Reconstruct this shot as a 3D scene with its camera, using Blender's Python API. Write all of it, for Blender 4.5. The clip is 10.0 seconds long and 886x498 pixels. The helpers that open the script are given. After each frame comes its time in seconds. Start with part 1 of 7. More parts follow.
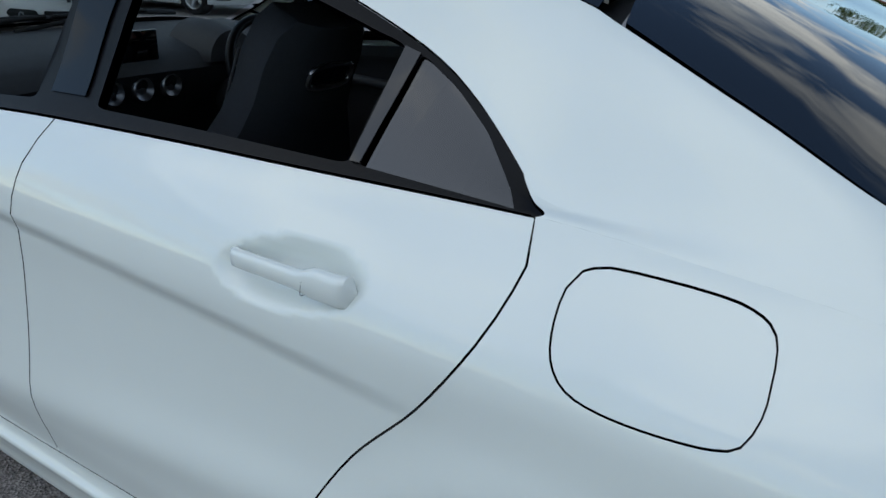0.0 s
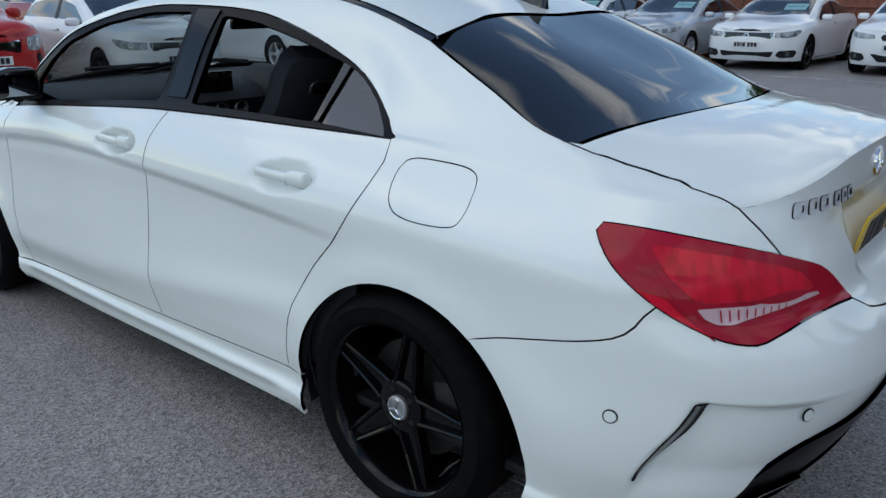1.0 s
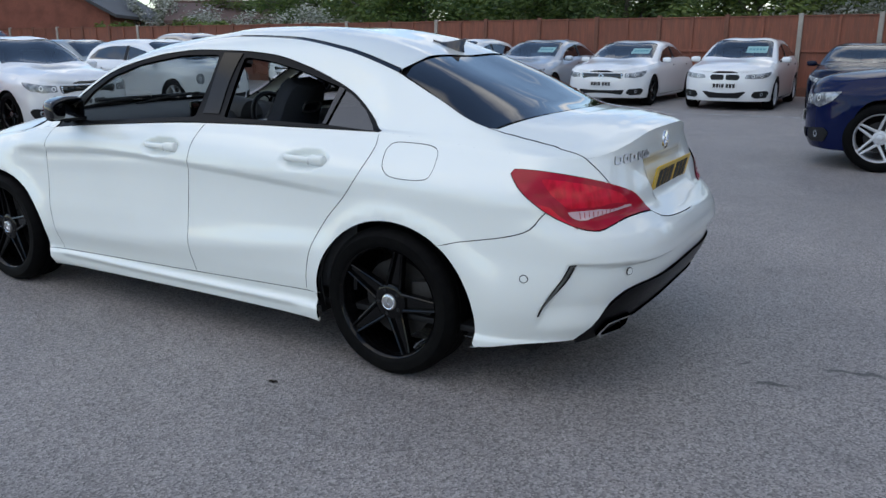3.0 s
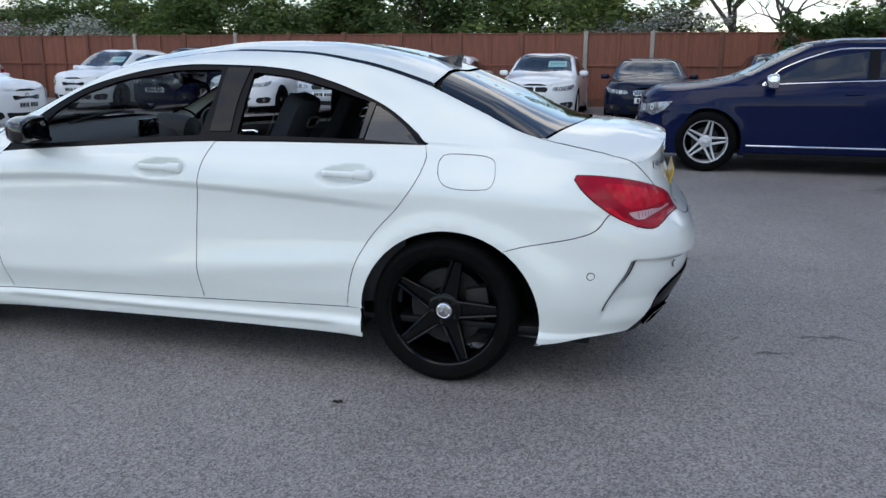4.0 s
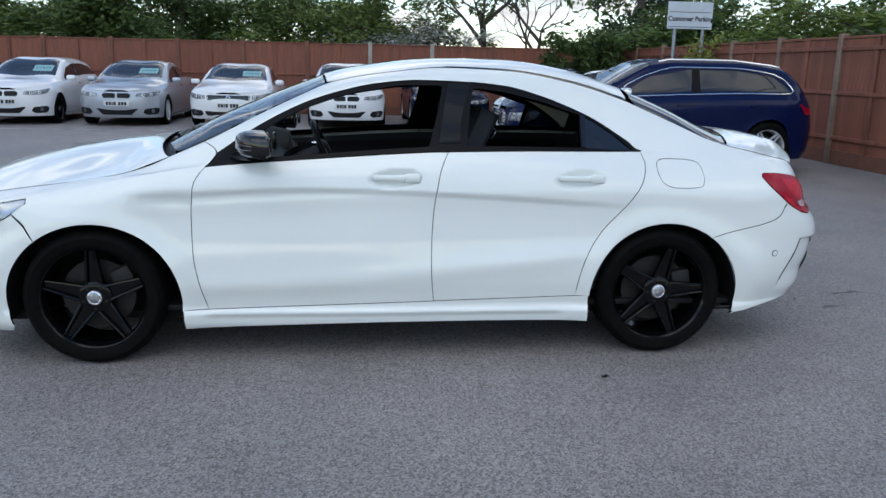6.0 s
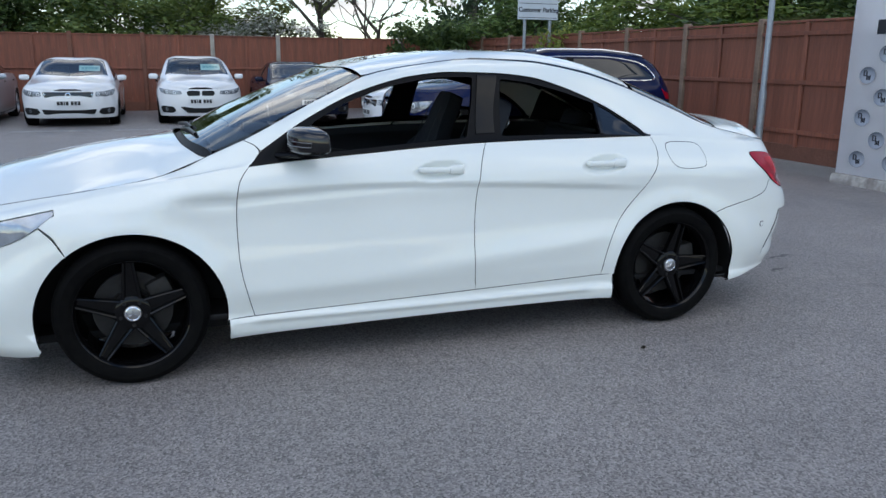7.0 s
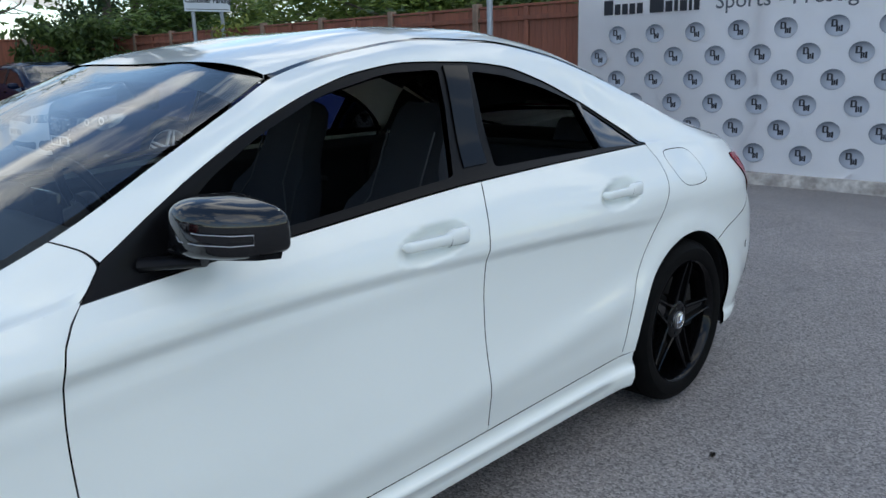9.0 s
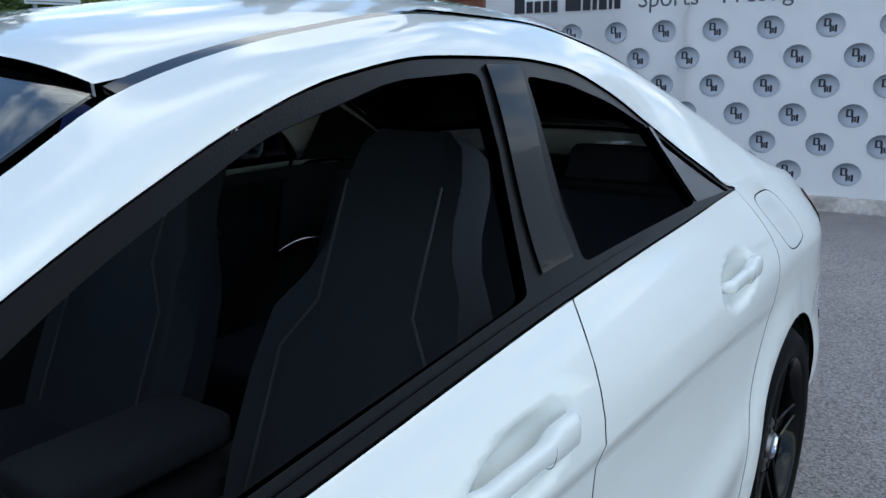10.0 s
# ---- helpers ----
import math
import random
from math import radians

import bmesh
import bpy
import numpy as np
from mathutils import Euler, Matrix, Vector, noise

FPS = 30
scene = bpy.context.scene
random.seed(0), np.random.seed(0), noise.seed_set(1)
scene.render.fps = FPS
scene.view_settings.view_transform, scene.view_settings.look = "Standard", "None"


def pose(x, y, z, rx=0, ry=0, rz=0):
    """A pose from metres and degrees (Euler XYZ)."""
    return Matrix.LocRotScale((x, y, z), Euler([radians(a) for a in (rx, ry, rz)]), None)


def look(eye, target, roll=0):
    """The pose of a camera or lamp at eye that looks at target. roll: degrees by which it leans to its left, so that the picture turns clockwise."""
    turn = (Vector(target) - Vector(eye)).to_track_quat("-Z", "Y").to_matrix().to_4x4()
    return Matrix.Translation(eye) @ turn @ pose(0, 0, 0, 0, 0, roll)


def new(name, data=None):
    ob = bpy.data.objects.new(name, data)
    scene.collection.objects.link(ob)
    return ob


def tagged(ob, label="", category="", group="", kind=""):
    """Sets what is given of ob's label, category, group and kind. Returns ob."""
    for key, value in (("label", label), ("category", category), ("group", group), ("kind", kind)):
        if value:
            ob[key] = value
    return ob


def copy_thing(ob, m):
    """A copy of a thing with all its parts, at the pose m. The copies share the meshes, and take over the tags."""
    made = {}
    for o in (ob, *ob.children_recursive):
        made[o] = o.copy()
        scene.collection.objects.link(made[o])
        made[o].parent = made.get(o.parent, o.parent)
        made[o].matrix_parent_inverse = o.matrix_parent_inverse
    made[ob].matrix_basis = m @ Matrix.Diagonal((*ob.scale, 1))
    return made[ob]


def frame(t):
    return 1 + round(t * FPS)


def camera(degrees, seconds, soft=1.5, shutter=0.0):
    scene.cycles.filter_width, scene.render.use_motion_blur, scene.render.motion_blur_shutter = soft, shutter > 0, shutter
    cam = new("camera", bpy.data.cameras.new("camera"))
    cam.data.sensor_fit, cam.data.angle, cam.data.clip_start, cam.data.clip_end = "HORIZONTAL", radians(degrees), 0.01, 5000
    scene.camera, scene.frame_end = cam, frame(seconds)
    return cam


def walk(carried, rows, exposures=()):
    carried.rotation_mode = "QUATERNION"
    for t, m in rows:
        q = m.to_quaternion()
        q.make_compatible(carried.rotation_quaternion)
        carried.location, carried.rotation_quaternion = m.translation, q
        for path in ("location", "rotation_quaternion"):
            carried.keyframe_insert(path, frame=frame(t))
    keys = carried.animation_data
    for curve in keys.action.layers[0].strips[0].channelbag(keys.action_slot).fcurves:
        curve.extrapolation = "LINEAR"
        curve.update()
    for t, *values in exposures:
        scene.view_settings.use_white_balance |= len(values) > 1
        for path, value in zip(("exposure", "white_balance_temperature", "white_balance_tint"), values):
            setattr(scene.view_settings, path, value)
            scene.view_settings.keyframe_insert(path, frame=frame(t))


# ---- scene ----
import functools

cam = camera(58.8, 10.0)
PATH = [
    (0, (1.655, -1.557, 1.317), (0.619, -0.012, 0.58), 1.5),
    (0.5, (2.123, -1.919, 1.319), (1.033, -0.384, 0.644), 0.9),
    (1, (2.626, -2.185, 1.348), (1.402, -0.727, 0.737), -0.1),
    (1.5, (3.062, -2.489, 1.349), (1.794, -1.051, 0.781), 0.3),
    (2, (3.4, -2.712, 1.364), (2.149, -1.256, 0.804), 0.7),
    (2.5, (3.427, -3.061, 1.366), (2.278, -1.514, 0.831), 0.4),
    (2.7, (3.347, -3.203, 1.357), (2.254, -1.613, 0.832), 0.2),
    (3.8, (2.359, -3.809, 1.369), (1.752, -1.965, 0.89), -0.2),
    (4, (2.139, -3.917, 1.364), (1.652, -2.036, 0.887), 0.1),
    (4.5, (1.561, -4.118, 1.367), (1.309, -2.191, 0.894), 0.1),
    (5, (0.998, -4.316, 1.371), (0.924, -2.372, 0.907), 0.6),
    (5.5, (0.404, -4.417, 1.379), (0.48, -2.471, 0.926), 1.2),
    (6, (-0.162, -4.489, 1.387), (0.064, -2.554, 0.937), 1.2),
    (6.2, (-0.373, -4.485, 1.385), (-0.068, -2.562, 0.932), 1.3),
    (7.3, (-1.426, -4.091, 1.368), (-0.641, -2.312, 0.9), -0.3),
    (7.5, (-1.543, -3.897, 1.358), (-0.678, -2.155, 0.889), -0.9),
    (8, (-1.695, -3.375, 1.361), (-0.618, -1.758, 0.888), -0.8),
    (8.5, (-1.617, -2.85, 1.341), (-0.388, -1.349, 0.856), -0.7),
    (9, (-1.338, -2.236, 1.343), (0.042, -0.871, 0.863), -1.7),
    (9.5, (-0.994, -1.747, 1.338), (0.503, -0.507, 0.867), -3.0),
    (10, (-0.662, -1.245, 1.327), (0.919, -0.117, 0.847), -1.2),
]
walk(cam, [(t, look(eye, target, roll)) for t, eye, target, roll in PATH], [(0, 0.14, 6700, 3), (0.6, 0.24, 6750, 4), (1.2, 0.34, 6800, 6), (2.7, 0.50, 6900, 9), (5.0, 0.60, 6850, 9), (8.0, 0.52, 6700, 7), (9.0, 0.44, 6700, 6), (10, 0.62, 6500, 5)])


# ---- light ----
world = bpy.data.worlds.new("sky")
scene.world = world
world.use_nodes = True
wt = world.node_tree
wt.nodes.clear()
SUN_EL, SUN_AZ = radians(52), radians(215)   # azimuth from +y towards +x
w_out = wt.nodes.new("ShaderNodeOutputWorld")
w_bg = wt.nodes.new("ShaderNodeBackground")
w_sky = wt.nodes.new("ShaderNodeTexSky")
w_sky.sky_type, w_sky.sun_disc = "NISHITA", False
w_sky.sun_elevation, w_sky.sun_rotation, w_sky.air_density, w_sky.dust_density, w_sky.ozone_density = SUN_EL, SUN_AZ, 1.0, 0.1, 3.0
w_tc = wt.nodes.new("ShaderNodeTexCoord")
w_sep = wt.nodes.new("ShaderNodeSeparateXYZ")
wt.links.new(w_tc.outputs["Generated"], w_sep.inputs[0])
# clouds lie on a flat layer overhead, so they shrink towards the horizon
w_h = wt.nodes.new("ShaderNodeMath"); w_h.operation = "MAXIMUM"; w_h.inputs[1].default_value = 0.01
w_hh = wt.nodes.new("ShaderNodeMath"); w_hh.operation = "ADD"; w_hh.inputs[1].default_value = 0.16
w_div = wt.nodes.new("ShaderNodeVectorMath"); w_div.operation = "DIVIDE"
w_cmb = wt.nodes.new("ShaderNodeCombineXYZ")
wt.links.new(w_sep.outputs["Z"], w_h.inputs[0])
wt.links.new(w_h.outputs[0], w_hh.inputs[0])
for k in range(3):
    wt.links.new(w_hh.outputs[0], w_cmb.inputs[k])
wt.links.new(w_tc.outputs["Generated"], w_div.inputs[0])
wt.links.new(w_cmb.outputs[0], w_div.inputs[1])
w_n = wt.nodes.new("ShaderNodeTexNoise")
w_n.inputs["Scale"].default_value, w_n.inputs["Detail"].default_value, w_n.inputs["Roughness"].default_value = 1.7, 9, 0.55
w_n.inputs["Distortion"].default_value = 0.5
w_map = wt.nodes.new("ShaderNodeMapping")
w_map.inputs["Location"].default_value = (0.9, 0.35, 0.0)
w_map.inputs["Scale"].default_value = (1.0, 1.0, 0.0)
wt.links.new(w_div.outputs[0], w_map.inputs["Vector"])
wt.links.new(w_map.outputs[0], w_n.inputs["Vector"])
w_r = wt.nodes.new("ShaderNodeValToRGB")
w_r.color_ramp.elements[0].position, w_r.color_ramp.elements[1].position = 0.485, 0.60
wt.links.new(w_n.outputs["Fac"], w_r.inputs["Fac"])
w_n2 = wt.nodes.new("ShaderNodeTexNoise")
w_n2.inputs["Scale"].default_value, w_n2.inputs["Detail"].default_value = 2.6, 6
wt.links.new(w_map.outputs[0], w_n2.inputs["Vector"])
w_cr = wt.nodes.new("ShaderNodeValToRGB")
w_cr.color_ramp.elements[0].position, w_cr.color_ramp.elements[1].position = 0.3, 0.72
w_cr.color_ramp.elements[0].color, w_cr.color_ramp.elements[1].color = (4.4, 4.8, 5.4, 1), (8.4, 8.4, 8.6, 1)
wt.links.new(w_n2.outputs["Fac"], w_cr.inputs["Fac"])
w_mix = wt.nodes.new("ShaderNodeMix"); w_mix.data_type = "RGBA"
wt.links.new(w_r.outputs["Color"], w_mix.inputs["Factor"])
wt.links.new(w_sky.outputs[0], w_mix.inputs["A"])
# cloud bases grow greyer towards the horizon
w_low = wt.nodes.new("ShaderNodeMapRange")
w_low.inputs["From Min"].default_value, w_low.inputs["From Max"].default_value = 0.05, 0.40
w_low.inputs["To Min"].default_value, w_low.inputs["To Max"].default_value = 0.62, 1.0
wt.links.new(w_sep.outputs["Z"], w_low.inputs["Value"])
w_dim = wt.nodes.new("ShaderNodeVectorMath"); w_dim.operation = "SCALE"
wt.links.new(w_cr.outputs["Color"], w_dim.inputs[0])
wt.links.new(w_low.outputs[0], w_dim.inputs["Scale"])
wt.links.new(w_dim.outputs[0], w_mix.inputs["B"])
wt.links.new(w_mix.outputs["Result"], w_bg.inputs["Color"])
w_bg.inputs["Strength"].default_value = 0.15
wt.links.new(w_bg.outputs[0], w_out.inputs[0])

sun = new("sun", bpy.data.lights.new("sun", "SUN"))
sun.data.energy, sun.data.angle, sun.data.color = 0.4, radians(60), (1.0, 0.98, 0.95)
sun.matrix_world = look((0, 0, 60), (-40 * math.sin(SUN_AZ) * math.cos(SUN_EL), -40 * math.cos(SUN_AZ) * math.cos(SUN_EL), 60 - 40 * math.sin(SUN_EL)))

# ---- materials ----
def material(name, color, rough=0.5, metal=0.0, coat=0.0, grain=0.0, scale=20.0, stain=0.0, stain_scale=1.5, bump=0.0, bump_scale=None,
             stretch=(1, 1, 1), random=0.0, dark=None, trans=0.0, alpha=1.0, ior=1.45, spec=0.5, coat_rough=0.03):
    """A principled surface with grain, broad stains and fine relief, all in object space."""
    m = bpy.data.materials.new(name)
    m.use_nodes = True
    nt = m.node_tree
    b = nt.nodes["Principled BSDF"]
    b.inputs["Roughness"].default_value, b.inputs["Metallic"].default_value = rough, metal
    b.inputs["Coat Weight"].default_value, b.inputs["Coat Roughness"].default_value = coat, coat_rough
    b.inputs["Transmission Weight"].default_value, b.inputs["Alpha"].default_value, b.inputs["IOR"].default_value = trans, alpha, ior
    b.inputs["Specular IOR Level"].default_value = spec
    b.inputs["Coat IOR"].default_value = 1.6
    col = (*color, 1)
    b.inputs["Base Color"].default_value = col
    m.diffuse_color = col
    if not (grain or stain or bump or random):
        return m
    tc = nt.nodes.new("ShaderNodeTexCoord")
    mp = nt.nodes.new("ShaderNodeMapping")
    mp.inputs["Scale"].default_value = stretch
    nt.links.new(tc.outputs["Object"], mp.inputs["Vector"])
    last = None

    def layer(amount, sc, det, lo, hi, target):
        nonlocal last
        n = nt.nodes.new("ShaderNodeTexNoise")
        n.inputs["Scale"].default_value, n.inputs["Detail"].default_value = sc, det
        nt.links.new(mp.outputs[0], n.inputs["Vector"])
        r = nt.nodes.new("ShaderNodeMapRange")
        r.inputs["From Min"].default_value, r.inputs["From Max"].default_value = lo, hi
        nt.links.new(n.outputs["Fac"], r.inputs["Value"])
        mx = nt.nodes.new("ShaderNodeMix"); mx.data_type = "RGBA"
        if last is None:
            mx.inputs["A"].default_value = col
        else:
            nt.links.new(last, mx.inputs["A"])
        mx.inputs["B"].default_value = (*target, 1)
        ml = nt.nodes.new("ShaderNodeMath"); ml.operation = "MULTIPLY"; ml.inputs[1].default_value = amount
        nt.links.new(r.outputs[0], ml.inputs[0])
        nt.links.new(ml.outputs[0], mx.inputs["Factor"])
        last = mx.outputs["Result"]
        return n
    dk = dark or tuple(c * 0.45 for c in color)
    if stain:
        layer(stain, stain_scale, 6, 0.42, 0.68, dk)
    n = None
    if grain:
        n = layer(grain, scale, 8, 0.35, 0.7, dk)
    if random:
        oi = nt.nodes.new("ShaderNodeObjectInfo")
        hs = nt.nodes.new("ShaderNodeHueSaturation")
        r = nt.nodes.new("ShaderNodeMapRange")
        r.inputs["To Min"].default_value, r.inputs["To Max"].default_value = 1 - random, 1 + random
        nt.links.new(oi.outputs["Random"], r.inputs["Value"])
        nt.links.new(r.outputs[0], hs.inputs["Value"])
        if last is None:
            hs.inputs["Color"].default_value = col
        else:
            nt.links.new(last, hs.inputs["Color"])
        last = hs.outputs[0]
    if last is not None:
        nt.links.new(last, b.inputs["Base Color"])
    if bump:
        nb = nt.nodes.new("ShaderNodeTexNoise")
        nb.inputs["Scale"].default_value, nb.inputs["Detail"].default_value = bump_scale or scale * 2, 6
        nt.links.new(mp.outputs[0], nb.inputs["Vector"])
        bp = nt.nodes.new("ShaderNodeBump")
        bp.inputs["Strength"].default_value, bp.inputs["Distance"].default_value = bump, 0.004
        nt.links.new(nb.outputs["Fac"], bp.inputs["Height"])
        nt.links.new(bp.outputs[0], b.inputs["Normal"])
    return m


def paint(name, color, metal=0.0, rough=0.35, spec=0.5, coat=1.0):
    return material(name, color, rough, metal, spec=spec, coat=coat, grain=0.10, scale=3.0, stain=0.06, stain_scale=0.8, dark=tuple(c * 0.8 for c in color), bump=0.012, bump_scale=160, coat_rough=0.035)


WHITE = paint("white_paint", (0.80, 0.83, 0.79))
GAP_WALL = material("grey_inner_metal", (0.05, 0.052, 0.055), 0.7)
GAP = material("shut_line_black", (0.004, 0.004, 0.0045), 0.8)
GLOSS = material("gloss_black", (0.003, 0.003, 0.004), 0.10, coat=0.8, spec=0.15)
TRIM = material("satin_black_trim", (0.005, 0.005, 0.006), 0.30, spec=0.15, grain=0.3, scale=60, bump=0.1, bump_scale=300)
PLASTIC = material("grey_black_plastic", (0.012, 0.012, 0.013), 0.55, spec=0.3, grain=0.3, scale=80, bump=0.2, bump_scale=400)
RUBBER = material("tyre_rubber", (0.003, 0.003, 0.0033), 0.55, spec=0.05, grain=0.5, scale=30, stain=0.3, stain_scale=6, dark=(0.008, 0.008, 0.0075), bump=0.2, bump_scale=120)
ALLOY_BLACK = material("gloss_black_alloy", (0.0022, 0.0022, 0.0026), 0.07, coat=0.25, spec=0.09, grain=0.2, scale=40, dark=(0.006, 0.006, 0.006))
ALLOY = material("silver_alloy", (0.62, 0.63, 0.65), 0.32, metal=0.45, grain=0.25, scale=30, dark=(0.3, 0.29, 0.28))
MIRROR = material("dark_mirror_glass", (0.30, 0.31, 0.33), 0.03, metal=1.0)
CHROME = material("chrome", (0.82, 0.83, 0.85), 0.08, metal=1.0)
STEEL = material("brushed_steel", (0.45, 0.45, 0.46), 0.35, metal=1.0, grain=0.4, scale=50, bump=0.1)
SILVER = material("bright_silver", (0.78, 0.79, 0.80), 0.3, metal=0.55)
CAST = material("cast_iron", (0.028, 0.026, 0.025), 0.6, metal=0.3, grain=0.5, scale=50)
TINT = material("tinted_glass", (0.004, 0.006, 0.010), 0.03, coat=0.5, spec=0.5)
FABRIC = material("black_seat_cloth", (0.034, 0.038, 0.046), 0.9, spec=0.2, grain=0.5, scale=160, bump=0.4, bump_scale=500, dark=(0.028, 0.030, 0.034))
STITCH = material("grey_stitching", (0.055, 0.058, 0.064), 0.8)
DASH = material("soft_dash_plastic", (0.020, 0.021, 0.024), 0.6, grain=0.4, scale=100, bump=0.3, bump_scale=600)
LENS_RED = material("red_lamp_lens", (0.36, 0.002, 0.020), 0.25, coat=0.3, spec=0.12, stain=0.5, stain_scale=9, stretch=(1, 1, 2.5), dark=(0.20, 0.001, 0.005))
LENS_BRIGHT = material("bright_red_lens", (0.62, 0.004, 0.026), 0.2, coat=0.3, spec=0.12, stain=0.7, stain_scale=16, stretch=(2.5, 2.5, 0.6), dark=(0.30, 0.002, 0.006))
LENS_CLEAR = material("pale_lamp_lens", (0.62, 0.40, 0.42), 0.15, coat=1.0, grain=0.3, scale=40)
HEADLAMP = material("smoked_headlamp", (0.10, 0.11, 0.12), 0.15, metal=0.2, coat=0.8, stain=0.8, stain_scale=14, dark=(0.5, 0.52, 0.55))
HEAD = material("clear_headlamp", (0.42, 0.46, 0.5), 0.08, metal=0.5, coat=1.0, stain=0.7, stain_scale=9, dark=(0.08, 0.09, 0.1))
YELLOW = material("yellow_plate", (0.74, 0.46, 0.02), 0.35, coat=0.3, grain=0.15, scale=30)
PLATE_WHITE = material("white_plate", (0.72, 0.73, 0.72), 0.35, coat=0.3, grain=0.1, scale=30)
INK = material("black_ink", (0.012, 0.012, 0.012), 0.5)
PRICE = material("pale_blue_card", (0.42, 0.66, 0.66), 0.6)
CARD_INK = material("teal_ink", (0.12, 0.36, 0.40), 0.6)


def glass(name, tint, shine=0.03, base=0.10, bend=3.2):
    """Thin clear glazing: see-through with a mirror sheen."""
    m = bpy.data.materials.new(name)
    m.use_nodes = True
    nt = m.node_tree
    nt.nodes.clear()
    out = nt.nodes.new("ShaderNodeOutputMaterial")
    tr, gl, mix, lw = (nt.nodes.new("ShaderNode" + k) for k in ("BsdfTransparent", "BsdfGlossy", "MixShader", "LayerWeight"))
    pw, fr = nt.nodes.new("ShaderNodeMath"), nt.nodes.new("ShaderNodeMath")
    pw.operation, pw.inputs[1].default_value = "POWER", bend
    fr.operation, fr.inputs[1].default_value, fr.inputs[2].default_value = "MULTIPLY_ADD", 0.98 - base, base
    lw.inputs[0].default_value = 0.5
    nt.links.new(lw.outputs["Facing"], pw.inputs[0])
    nt.links.new(pw.outputs[0], fr.inputs[0])
    tr.inputs[0].default_value = (*tint, 1)
    gl.inputs["Roughness"].default_value = shine
    for a, b in ((fr.outputs[0], mix.inputs[0]), (tr.outputs[0], mix.inputs[1]), (gl.outputs[0], mix.inputs[2]), (mix.outputs[0], out.inputs[0])):
        nt.links.new(a, b)
    return m


PILLAR = material("satin_black_panel", (0.006, 0.006, 0.007), 0.16, coat=0.25, spec=0.12)
GLASS = glass("clear_glass", (0.80, 0.86, 0.84))
GLASS_DARK = glass("privacy_glass", (0.035, 0.04, 0.045))
WINDSCREEN = glass("windscreen_glass", (0.70, 0.77, 0.76), 0.01, 0.12, 3.0)


# ---- curves and car surfaces ----
def below(xs, x):
    """How many of the sorted xs lie under x."""
    lo, hi = 0, len(xs)
    while lo < hi:
        mid = (lo + hi) // 2
        if xs[mid] < x:
            lo = mid + 1
        else:
            hi = mid
    return lo


def curve(*pts):
    """Smooth monotone curve through (x, value) pairs; values may be tuples."""
    many = isinstance(pts[0][1], tuple)
    xs = [float(p[0]) for p in pts]
    cols = [[float(p[1][k]) for p in pts] for k in range(len(pts[0][1]))] if many else [[float(p[1]) for p in pts]]
    slopes = []
    n = len(xs)
    h = [xs[i + 1] - xs[i] for i in range(n - 1)]
    for ys in cols:
        d = [(ys[i + 1] - ys[i]) / h[i] for i in range(n - 1)]
        m = [d[0]] + [0.0] * (n - 2) + [d[-1]]
        for i in range(1, n - 1):
            if d[i - 1] * d[i] > 0:
                w1, w2 = 2 * h[i] + h[i - 1], h[i] + 2 * h[i - 1]
                m[i] = (w1 + w2) / (w1 / d[i - 1] + w2 / d[i])
        slopes.append(m)

    def f(x):
        x = min(max(x, xs[0]), xs[-1])
        i = min(max(below(xs, x) - 1, 0), n - 2)
        t = (x - xs[i]) / h[i]
        r = 1 - t
        a, b, c, e = (1 + 2 * t) * r * r, h[i] * t * r * r, t * t * (3 - 2 * t), h[i] * t * t * (t - 1)
        v = [ys[i] * a + m[i] * b + ys[i + 1] * c + m[i + 1] * e for ys, m in zip(cols, slopes)]
        return v if many else v[0]
    return f


def sstep(a, b, x):
    t = min(max((x - a) / (b - a), 0.0), 1.0)
    return t * t * (3 - 2 * t)


